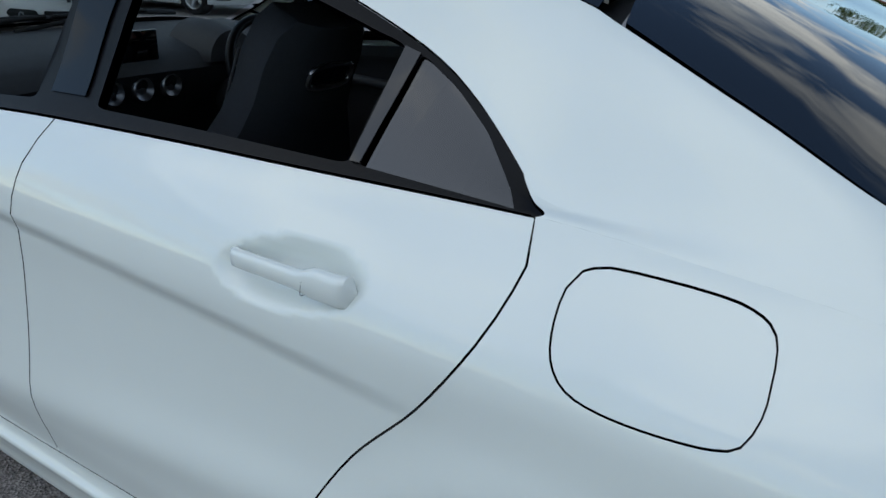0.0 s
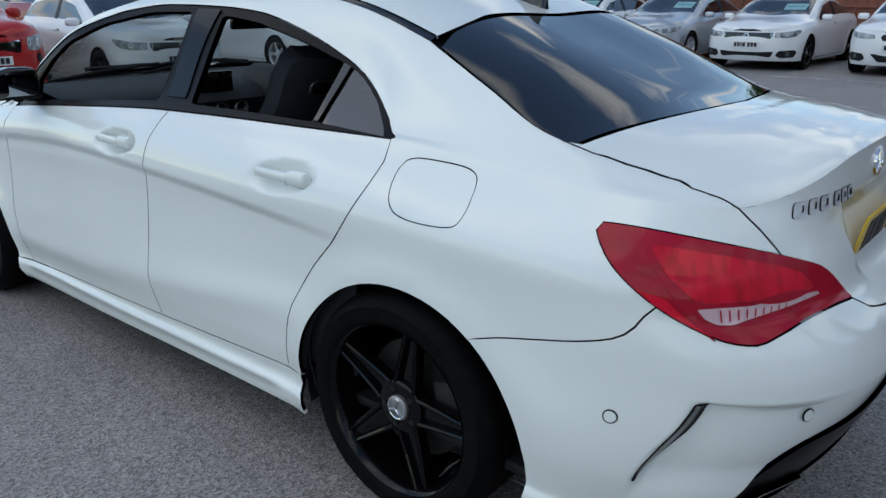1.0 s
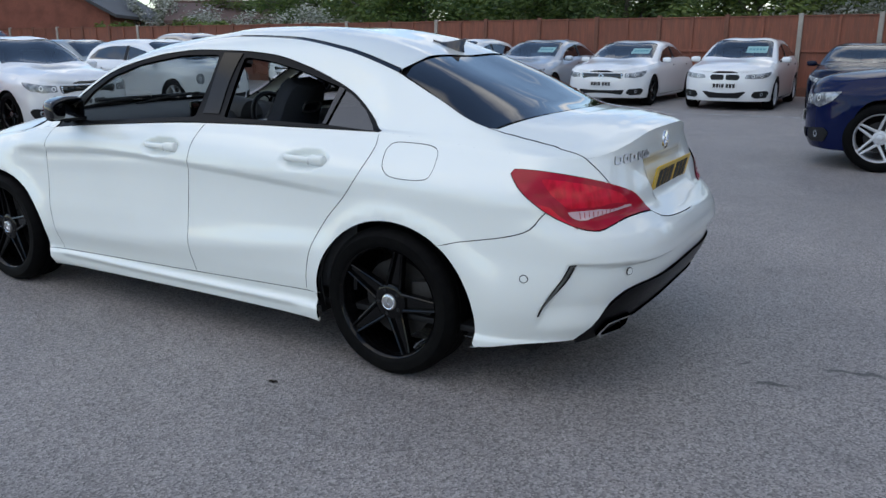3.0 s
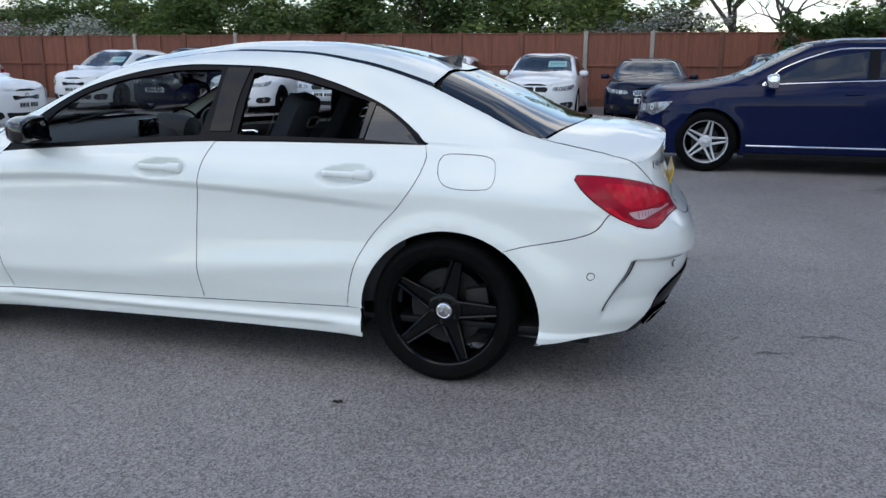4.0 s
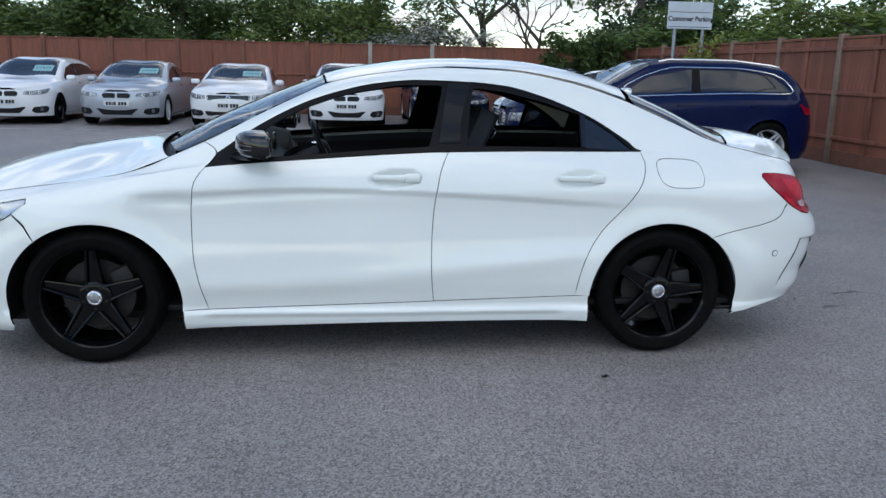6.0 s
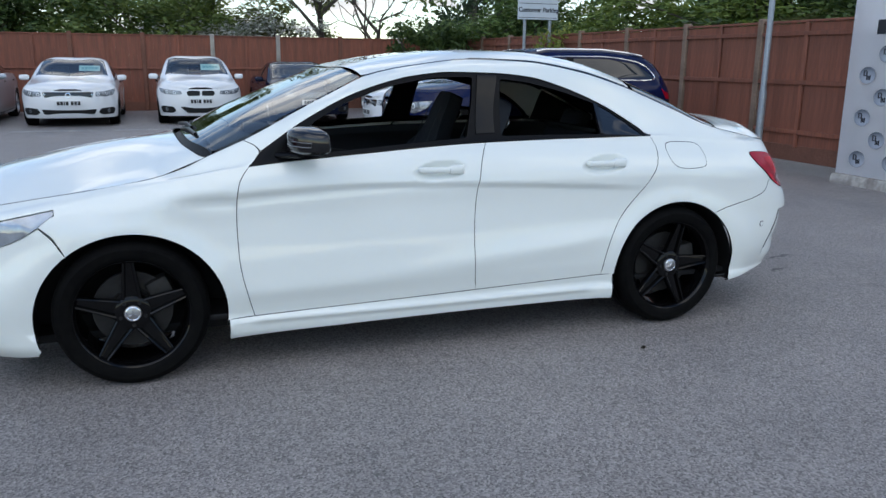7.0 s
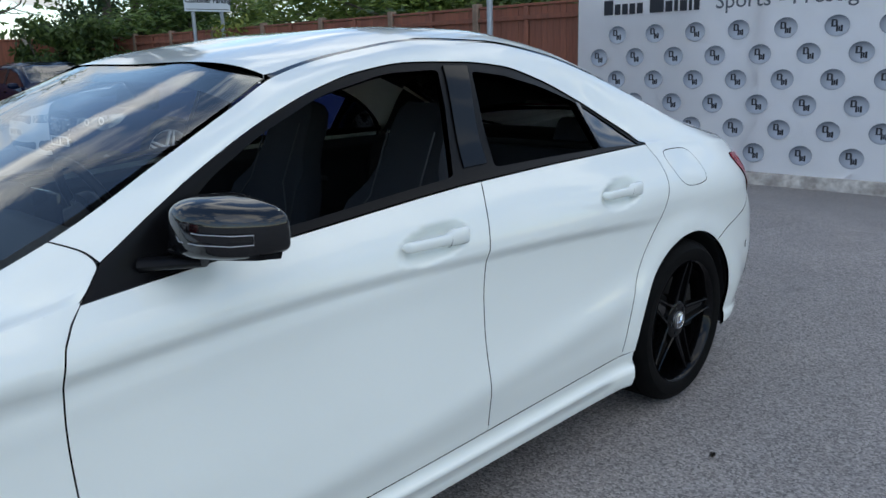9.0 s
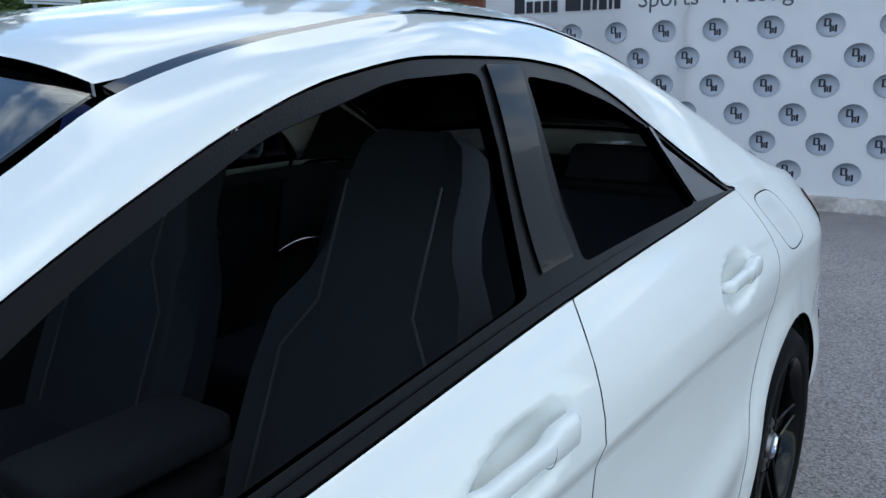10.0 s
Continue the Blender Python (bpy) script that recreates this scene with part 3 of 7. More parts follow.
BOOT_LOW = [(2.624, 0.721), (2.664, 0.697), (2.76, 0.682), (2.917, 0.674), (3.05, 0.672)]
DIFF_TOP = [(2.25, 0.252), (2.313, 0.339), (2.365, 0.418), (2.453, 0.455), (2.70, 0.460), (3.05, 0.462)]
DIFF_LOW = [(2.30, 0.215), (2.40, 0.225), (2.531, 0.290), (2.706, 0.325), (3.05, 0.335)]


def other(line):
    """The line's far-side twin, run backwards."""
    return [(6.1 - s, z) for s, z in line][::-1]


def upper_seam():
    x = LOW(2.285, BELT(2.285)).x
    return [(1.696, 1.875), (1.776, 2.0), (1.853, 2.02), (1.929, 2.03), (2.0, 1.98), (2.04, 1.55), (2.072, 0.80), (x, 0.0)]


def along(points):
    """A curve through space by its share of length."""
    at = [0.0]
    for p, q in zip(points, points[1:]):
        at.append(at[-1] + (q - p).length)

    def f(t):
        d = min(max(t, 0.0), 1.0) * at[-1]
        for i in range(len(points) - 1):
            if d <= at[i + 1] or i == len(points) - 2:
                return points[i].lerp(points[i + 1], (d - at[i]) / max(at[i + 1] - at[i], 1e-9))
    return f


def lid_map():
    """The boot's deck, spanned between the window's foot, the two side seams and the lip."""
    front = [UP(x, v) for x, v in spl([(1.696, 1.875), (1.745, 2.05), (1.80, 2.35), (1.85, 2.7), (1.875, 3.0)], 0.02)]
    side = along([UP(x, v) for x, v in spl(upper_seam(), 0.01)])
    front = along(front + [Vector((p.x, -p.y, p.z)) for p in front[-2::-1]])

    span = [seam_end() + i / 60 * (6.1 - 2 * seam_end()) for i in range(61)]
    rim = [LOW(q, BELT(q)) for q in span]
    rear = lambda q: rim[min(int(q * 60), 59)].lerp(rim[min(int(q * 60), 59) + 1], q * 60 - min(int(q * 60), 59))

    def f(w, u):
        w_, u_ = min(max(w, 0), 1), min(max(u, 0), 1)
        near = side(w_)
        far = Vector((near.x, -near.y, near.z))
        flat = (front(0) * (1 - u_) + front(1) * u_) * (1 - w_) + (rim[0] * (1 - u_) + rim[-1] * u_) * w_
        q = front(u_) * (1 - w_) + rear(u_) * w_ + near * (1 - u_) + far * u_ - flat
        q.z += 0.012 * math.sin(math.pi * w_) * (1 - (2 * u_ - 1) ** 2)
        return q
    return f


def seam_end():
    """Where the boot's seam crosses the rear edge, on the lower map."""
    return 2.285


def dish(s, z):
    """Hollows behind the two door handles on a flank."""
    d = 0.0
    for cx in (0.034, 0.920):
        u, w = (s - cx) / 0.132, (z - 0.878 - 0.012 * (s - cx) / 0.13) / 0.045
        q = u * u + w * w
        d -= 0.026 * sstep(1.2, 0.1, q)
    return d


def rear_form(s, z):
    """The bumper's lower hollow between the side blades, with a ledge above it."""
    s = min(s, 6.1 - s)
    edge = 2.052 + 0.10 * sstep(0.36, 0.66, z)
    line = 0.574 - 0.012 * sstep(2.1, 2.5, s)
    return -0.030 * sstep(edge, edge + 0.034, s) * sstep(line + 0.004, line - 0.016, z) * sstep(0.30, 0.40, z)


def boot_form(s, z):
    """The plate's recess and the crease that runs out of it."""
    if s < 2:
        return 0.0
    d = abs(s - 3.05)
    crease = 0.884 + 0.02 * sstep(0.7, 0.3, d)
    return -0.016 * sstep(0.355, 0.325, d + 0.25 * (0.9 - z)) * sstep(0.905, 0.893, z) * sstep(0.73, 0.77, z) - 0.003 * sstep(crease + 0.004, crease - 0.006, z) * sstep(crease - 0.12, crease - 0.02, z)


def sill_form(s, z):
    return 0.012 * sstep(0.262, 0.235, z) - 0.006 * math.exp(-((z - 0.222) / 0.006) ** 2) * sstep(-0.9, -0.8, s) * sstep(0.9, 0.8, s)


def body(car):
    se = seam_end()
    cseam = spl([(se, BELT(se)), (2.348, 0.897), (2.39, 0.862), (2.405, 0.847)], 0.02)
    xe = LOW(se, BELT(se)).x
    fuel = spl([(1.324, 0.962), (1.352, 0.970), (1.432, 0.969), (1.497, 0.964), (1.543, 0.953), (1.562, 0.935), (1.568, 0.905), (1.568, 0.880), (1.552, 0.852), (1.518, 0.842), (1.455, 0.838), (1.393, 0.841), (1.351, 0.852),
                (1.325, 0.877), (1.314, 0.912), (1.313, 0.944), (1.324, 0.962)], 0.012)[:-1]
    front_door = loop(beltrun(-0.834, 0.287), spl(DOOR_B), spl([(0.221, 0.284), (-0.842, 0.252)]), spl(DOOR_F[::-1]))
    rear_door = loop(beltrun(0.287, 1.243), spl(DOOR_R), spl([(0.92, 0.304), (0.221, 0.284)]), spl(DOOR_B[::-1]))
    quarter = loop(spl(DOOR_R), spl([(0.92, 0.304), (ARCH_X - 0.376, 0.304)]), arch(ARCH_X, 178.5, 53.5),
                   spl(BUMP_SEAM), spl(LAMP_DN[7:], 0.02), spl(LAMP_UP[:5], 0.02), cseam[::-1], beltrun(se, 1.243))
    frame_up = loop(spl([(-0.845, 1.97), (0.2, 1.97), (1.22, 1.97)]), spl([(1.25, 1.95), (1.44, 1.86), (1.607, 1.80), (1.696, 1.875)]), spl(upper_seam()),
                    spl([(xe, 0), (1.243, 0)]), spl([(1.243, 0.0), (1.25, 0.25), (1.238, 0.62), (1.20, 1.0)]), spl([(1.20, 1.0), (0.2, 1.0), (-0.78, 1.0)]),
                    spl([(-0.78, 1.0), (-0.80, 1.4), (-0.845, 1.97)]))
    wing_low = loop(spl(DOOR_F), spl([(-0.842, 0.252), (-0.964, 0.247)]), arch(-1.35, -7.0, 128.0),
                    spl([(s_at(-1.586, 0.587), 0.587), (-1.66, 0.66), (-1.735, 0.712)]), spl([(-1.735, 0.712), (-1.70, 0.745), (-1.66, 0.756)]), spl([(-1.66, 0.756), (-1.664, BELT(-1.664))]), beltrun(-1.664, -0.834))
    wing_up = loop(spl([(-2.06, 0), (-0.834, 0.0)]), spl([(-0.834, 0.0), (-0.80, 0.7), (-0.785, 1.0), (-0.80, 1.4), (-0.845, 1.97)]), spl([(-0.845, 1.97), (-0.99, 1.97)]), spl([(-0.99, 1.97), (-2.02, 1.97)]), spl([(-2.02, 1.97), (-2.06, 0)]))
    sill = loop(spl(SILL_TOP), spl([(0.985, 0.306), (0.99, 0.178)]), spl([(0.99, 0.178), (0.7, 0.185), (0, 0.185), (-0.7, 0.172), (-0.955, 0.16)]), spl([(-0.955, 0.16), (-0.957, 0.247)]))
    lamp = loop(spl(LAMP_UP, 0.02), spl(LAMP_DN, 0.02))
    dlo = loop(spl([(-0.835, 0), (0, 0), (1.243, 0.0)]), spl([(1.243, 0.0), (1.25, 0.25), (1.238, 0.62), (1.20, 1.0)]), spl([(1.20, 1.0), (0.2, 1.0), (-0.78, 1.0)]), spl([(-0.78, 1.0), (-0.81, 0.5), (-0.835, 0.0)]))
    win_f = rounded([(-0.66, 0.17), (-0.63, 0.62), (-0.53, 0.82), (-0.40, 0.885), (-0.20, 0.92), (0.05, 0.925), (0.265, 0.925), (0.245, 0.60), (0.195, 0.095), (-0.3, 0.095)], 0.03)
    win_r = rounded([(0.42, 0.91), (0.55, 0.895), (0.766, 0.89), (0.90, 0.90), (0.957, 0.93), (0.945, 0.5), (0.94, 0.095), (0.38, 0.095), (0.395, 0.5)], 0.03)
    qglass = rounded([(0.99, 0.94), (1.06, 0.92), (1.13, 0.86), (1.19, 0.55), (1.208, 0.12), (0.965, 0.10), (0.972, 0.5)], 0.02)
    head = loop(spl([(-1.66, 0.756), (-1.70, 0.735), (-1.74, 0.708), (-1.9, 0.64), (-2.2, 0.60), (-2.4, 0.60)]), spl([(-2.4, 0.60), (-2.4, BELT(-2.4) - 0.004)]), [(s, z - 0.004) for s, z in beltrun(-2.4, -1.664)])
    for side, flip in (("near", False), ("far", True)):
        f = dict(flip=flip)
        w = skin("front_wing", [(LOW, wing_low, [], ONE, on_belt), (UP, wing_up, [], VS, on_edge)], WHITE, car, step=0.05, **f)
        d = skin("front_door", [(LOW, front_door, [], ONE)], WHITE, car, step=0.035 if flip else 0.0115, shape=dish, **f)
        handle(d, 0.034, flip)
        d = skin("rear_door", [(LOW, rear_door, [], ONE)], WHITE, car, step=0.035 if flip else 0.0115, shape=dish, **f)
        handle(d, 0.920, flip)
        q = skin("quarter_panel", [(LOW, quarter, [fuel], ONE, on_belt), (UP, frame_up, [], VS, on_edge)], WHITE, car, step=0.045, **f)
        skin("fuel_flap" if not flip else "filler_panel", [(LOW, fuel, [], ONE)], WHITE, car, step=0.045, gap=0.001, **f)
        sl = skin("sill", [(LOW, sill, [], ONE)], WHITE, car, step=0.02, shape=sill_form, **f)
        t = skin("tail_lamp", [(LOW, lamp, [], ONE)], LENS_RED, car, "red rear lamp with pale reversing light", step=0.02, lift=0.004, **f)
        rl = skin("reversing_lens", [(LOW, rounded([(2.196, 0.759), (2.208, 0.738), (2.226, 0.727), (2.256, 0.726), (2.297, 0.735), (2.393, 0.749), (2.50, 0.756), (2.494, 0.763), (2.305, 0.762)], 0.006), [], ONE)], LENS_CLEAR, t, "pale ribbed reversing lens", step=0.018, lift=0.0080, gap=0, ret=0.001, **f)
        for k in range(9):
            s0 = 2.235 + 0.019 * k
            z0, z1 = 0.731 + 0.0022 * k, 0.757
            skin("lens_rib", [(LOW, [(s0, z0), (s0 + 0.003, z0), (s0 + 0.009, z1), (s0 + 0.006, z1)], [], ONE)], LENS_RED, rl, step=0.05, lift=0.0090, gap=0, ret=0, **f)
        skin("inner_reflector", [(LOW, rounded([(2.100, 0.872), (2.185, 0.866), (2.284, 0.852), (2.386, 0.829), (2.452, 0.809), (2.49, 0.772), (2.306, 0.770), (2.20, 0.771), (2.14, 0.82)], 0.02), [], ONE)], LENS_BRIGHT, t, "bright red inner reflector", step=0.02, lift=0.0058, gap=0, ret=0, **f)
        skin("lower_reflector", [(LOW, rounded([(2.075, 0.790), (2.135, 0.776), (2.166, 0.743), (2.196, 0.707), (2.165, 0.727), (2.114, 0.762)], 0.008), [], ONE)], LENS_BRIGHT, t, step=0.02, lift=0.0058, gap=0, ret=0, **f)
        ridge = [LOW(*q) + Vector((0, -0.0035, 0)) for q in spl([(2.080, 0.888), (2.113, 0.833), (2.166, 0.76), (2.205, 0.700)], 0.02)]
        bm = tube(ridge, 0.0018, 6)
        if flip:
            bmesh.ops.scale(bm, verts=bm.verts, vec=(1, -1, 1))
        part("lens_ridge", bm, LENS_RED, t)
        g = skin("window_surround", [(UP, dlo, [win_f, win_r, qglass], VS)], TRIM, car, "black window surround", step=0.04, lift=-0.004, ret=0.02, **f)
        pil = loop(spl([(0.243, 0.13), (0.262, 0.5), (0.292, 0.97)]), spl([(0.292, 0.97), (0.405, 0.97)]), spl([(0.405, 0.97), (0.36, 0.5), (0.347, 0.13)]), spl([(0.347, 0.13), (0.243, 0.13)]))
        skin("door_pillar", [(UP, pil, [], VS)], PILLAR, g, "gloss black door pillar panel", step=0.04, lift=0.001, ret=0.004, **f)
        skin("quarter_window", [(UP, qglass, [], VS)], GLASS_DARK, car, "dark fixed rear quarter glass", step=0.05, lift=-0.008, gap=-0.004, ret=0, **f)
        divider = loop(spl([(0.945, 0.10), (0.957, 0.93)]), spl([(0.957, 0.93), (0.988, 0.95)]), spl([(0.988, 0.95), (0.966, 0.10)]), spl([(0.966, 0.10), (0.945, 0.10)]))
        skin("window_divider", [(UP, divider, [], VS)], GLOSS, g, step=0.05, lift=0.001, ret=0.004, **f)
        belt_strip = loop(spl([(-0.70, 0.0), (1.238, 0.0)]), spl([(1.238, 0.0), (1.238, 0.055)]), spl([(1.238, 0.055), (-0.70, 0.055)]), spl([(-0.70, 0.055), (-0.70, 0.0)]))
        skin("belt_moulding", [(UP, belt_strip, [], VS)], TRIM, g, step=0.05, lift=0.003, ret=0.006, **f)
        ditch = loop(spl([(-0.28, 1.975), (0.3, 1.975), (1.22, 1.975)]), spl([(1.22, 1.975), (1.22, 2.035)]), spl([(1.22, 2.035), (0.3, 2.035), (-0.28, 2.035)]), spl([(-0.28, 2.035), (-0.28, 1.975)]))
        skin("roof_moulding", [(UP, ditch, [], VS)], GLOSS, car, "black roof joint strip", step=0.05, lift=-0.002, ret=0.006, **f)
        edge = lambda z: 2.052 + 0.10 * sstep(0.36, 0.66, z)
        zs = [0.36 + 0.205 * i / 40 for i in range(41)]
        blade = [(edge(z) + 0.008, z) for z in zs] + [(edge(z) + 0.013 + 0.022 * sstep(0.36, 0.50, z), z) for z in zs[::-1]]
        skin("bumper_slot", [(LOW, blade, [], ONE)], GLOSS, car, step=0.005, lift=0.0045, gap=0, ret=0.003, shape=rear_form, **f)
        skin("headlamp", [(LOW, head, [], ONE)], HEAD, car, "clear headlamp", step=0.05, lift=0.002, **f)
        for sx, sz in ((1.977, 0.507), (2.385, 0.528)):
            ring = skin("parking_sensor", [(LOW, arc(sx, sz, 0.013, 0, 360, 20)[:-1], [], ONE)], WHITE, car, step=0.03, lift=0.0025 if sx < 2 else -0.0225, gap=0, ret=0.004, **f)
            skin("sensor_ring", [(LOW, arc(sx, sz, 0.0165, 0, 360, 20)[:-1], [arc(sx, sz, 0.0135, 0, 360, 20)[:-1]], ONE)], GAP, ring, step=0.05, lift=0.0008 if sx < 2 else -0.0245, gap=0, ret=0, **f)
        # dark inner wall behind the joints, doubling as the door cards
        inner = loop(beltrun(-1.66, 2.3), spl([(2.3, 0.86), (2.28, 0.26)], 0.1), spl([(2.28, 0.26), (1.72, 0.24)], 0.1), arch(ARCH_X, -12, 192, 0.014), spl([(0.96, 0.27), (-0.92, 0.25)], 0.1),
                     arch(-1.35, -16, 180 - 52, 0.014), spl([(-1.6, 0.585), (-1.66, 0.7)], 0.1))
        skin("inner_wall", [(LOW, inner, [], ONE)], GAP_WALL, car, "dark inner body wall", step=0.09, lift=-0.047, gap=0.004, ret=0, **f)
        for hx in (-1.35, 1.35):
            bm = lathe([(ARCH + 0.004, -0.84), (ARCH + 0.012, -0.80), (ARCH + 0.02, -0.55), (0.10, -0.54)], 40, "Y", (radians(-14), radians(194)))
            bmesh.ops.scale(bm, verts=bm.verts, vec=(1.045, 1, 1))
            bmesh.ops.translate(bm, verts=bm.verts, vec=(hx if hx < 0 else ARCH_X, 0, ARCH_Z))
            if flip:
                bmesh.ops.scale(bm, verts=bm.verts, vec=(1, -1, 1))
            part("wheel_arch_liner", bm, GAP, car, "black wheel arch liner")
    # full-width panels
    both = lambda left: loop(left, [(x, 6 - v) for x, v in left[::-1]])
    roof = both(spl([(-0.315, 3.0), (-0.31, 2.5), (-0.285, 2.03)]) + spl([(0.3, 2.03), (1.225, 2.03)]) + spl([(1.245, 2.4), (1.255, 3.0)]))
    skin("roof", [(UP, roof, [], VS)], WHITE, car, step=0.06)
    screen = both(spl([(-1.09, 3.0), (-1.06, 2.4), (-0.985, 2.02)]) + spl([(-0.8, 2.02), (-0.29, 2.02)]) + spl([(-0.315, 2.5), (-0.32, 3.0)]))
    g = skin("windscreen", [(UP, screen, [], VS)], WINDSCREEN, car, "clear windscreen reflecting the sky", step=0.06, lift=-0.003, ret=0)
    g.visible_shadow = False
    band = both(spl([(-0.43, 3.0), (-0.42, 2.5), (-0.40, 2.03)]) + spl([(-0.40, 2.02), (-0.29, 2.02)]) + spl([(-0.315, 2.5), (-0.32, 3.0)]))
    skin("sun_band", [(UP, band, [], VS)], TINT, g, "dark tinted band", step=0.06, lift=-0.006, ret=0)
    backlight = both(spl([(1.865, 3.0), (1.84, 2.7), (1.79, 2.35), (1.735, 2.05), (1.70, 1.89)]) + spl([(1.607, 1.82), (1.44, 1.88), (1.26, 1.97)]) + spl([(1.25, 2.1), (1.262, 2.4), (1.27, 3.0)]))
    skin("rear_window", [(UP, backlight, [], VS)], TINT, car, "dark tinted rear window", step=0.06, lift=-0.002)
    face = loop(cseam, spl(LAMP_UP[4:], 0.02), spl(BOOT_LOW, 0.03), other(spl(BOOT_LOW, 0.03)), other(spl(LAMP_UP[4:], 0.02)), other(cseam), [(6.1 - s, z) for s, z in beltrun(se, 3.05)], beltrun(3.05, se))
    run = [i / 30 for i in range(31)]
    deck = loop([(0, u) for u in run], [(w, 1) for w in run], [(1, u) for u in run[::-1]], [(w, 0) for w in run[::-1]])
    boot = skin("boot_lid", [(lid_map(), deck, [], (0.42, 1.3), lambda w, u: w > 0.999), (LOW, face, [], ONE, on_belt)], WHITE, car, step=0.03, shape=boot_form)
    bump_l = loop(arch(ARCH_X, 53.5, -13), spl([(s_at(1.743, 0.21), 0.210), (s_at(1.757, 0.2), 0.200), (1.815, 0.198)], 0.02), spl([(1.815, 0.198), (1.92, 0.213), (2.06, 0.238), (2.25, 0.252)]), spl(DIFF_TOP))
    bump_top = loop(spl(BUMP_SEAM), spl(LAMP_DN[:8][::-1], 0.02), spl(BOOT_LOW))
    bumper = loop(bump_l, other(bump_l), other(bump_top), bump_top[::-1])
    skin("rear_bumper", [(LOW, bumper, [], ONE)], WHITE, car, step=0.013, shape=rear_form)
    diff = loop(spl(DIFF_TOP), other(spl(DIFF_TOP)), other(spl(DIFF_LOW)), spl(DIFF_LOW[::-1]))
    dif = skin("diffuser", [(LOW, diff, [], ONE)], TRIM, car, "black ribbed rear diffuser", step=0.04, lift=-0.02)
    strip = loop(spl([(2.50, 0.275), (2.56, 0.300), (2.706, 0.327), (3.05, 0.337)]), other(spl([(2.50, 0.275), (2.56, 0.300), (2.706, 0.327), (3.05, 0.337)])), other(spl([(2.50, 0.262), (2.56, 0.287), (2.706, 0.314), (3.05, 0.323)])), spl([(2.50, 0.262), (2.56, 0.287), (2.706, 0.314), (3.05, 0.323)][::-1]))
    skin("chrome_strip", [(LOW, strip, [], ONE)], CHROME, dif, "thin chrome strip", step=0.05, lift=-0.012, ret=0.01)
    hood = both(spl([(-1.125, 3.0), (-1.10, 2.45), (-1.045, 2.1), (-1.0, 1.985)]) + spl([(-1.2, 1.985), (-1.7, 1.985), (-2.0, 1.985)]) + spl([(-2.12, 2.4), (-2.15, 3.0)]))
    skin("bonnet", [(UP, hood, [], VS)], WHITE, car, step=0.06)
    cowl = both(spl([(-1.15, 3.0), (-1.12, 2.45), (-1.03, 2.02)]) + spl([(-0.96, 2.03), (-1.02, 2.4), (-1.04, 3.0)]))
    skin("scuttle", [(UP, cowl, [], VS)], PLASTIC, car, "black plastic scuttle below the windscreen", step=0.06, lift=-0.022, ret=0)
    fb = loop(spl([(s_at(-1.586, 0.587), 0.587), (-1.67, 0.66), (-1.735, 0.708)]), spl([(-1.74, 0.704), (-1.9, 0.64), (-2.2, 0.60), (-2.42, 0.60), (-2.42, 0.70), (-3.05, 0.70)], 0.05))
    fb_low = loop(arch(-1.35, 128.0, 198), spl([(s_at(-1.728, 0.168), 0.168), (-1.84, 0.156), (-2.2, 0.15), (-3.05, 0.15)], 0.05))
    flipf = lambda ln: [(-6.1 - s, z) for s, z in ln][::-1]
    nose = loop(fb, flipf(fb), [(-6.1 - s, z) for s, z in fb_low], fb_low[::-1])
    skin("front_bumper", [(LOW, nose, [], ONE)], WHITE, car, step=0.05)
    grille = rounded([(-2.62, 0.40), (-2.60, 0.60), (-2.55, 0.66), (-3.55, 0.66), (-3.50, 0.60), (-3.48, 0.40)], 0.03)
    skin("grille", [(LOW, grille, [], ONE)], GLOSS, car, "gloss black front grille", step=0.06, lift=0.004)
    intake = rounded([(-2.5, 0.2), (-2.55, 0.34), (-3.55, 0.34), (-3.6, 0.2)], 0.03)
    skin("intake", [(LOW, intake, [], ONE)], TRIM, car, step=0.06, lift=0.003)
    # underside
    part("underbody", box(-1.9, 1.95, -0.70, 0.70, 0.17, 0.21, 0.01), GAP, car, "black underbody")
    return boot


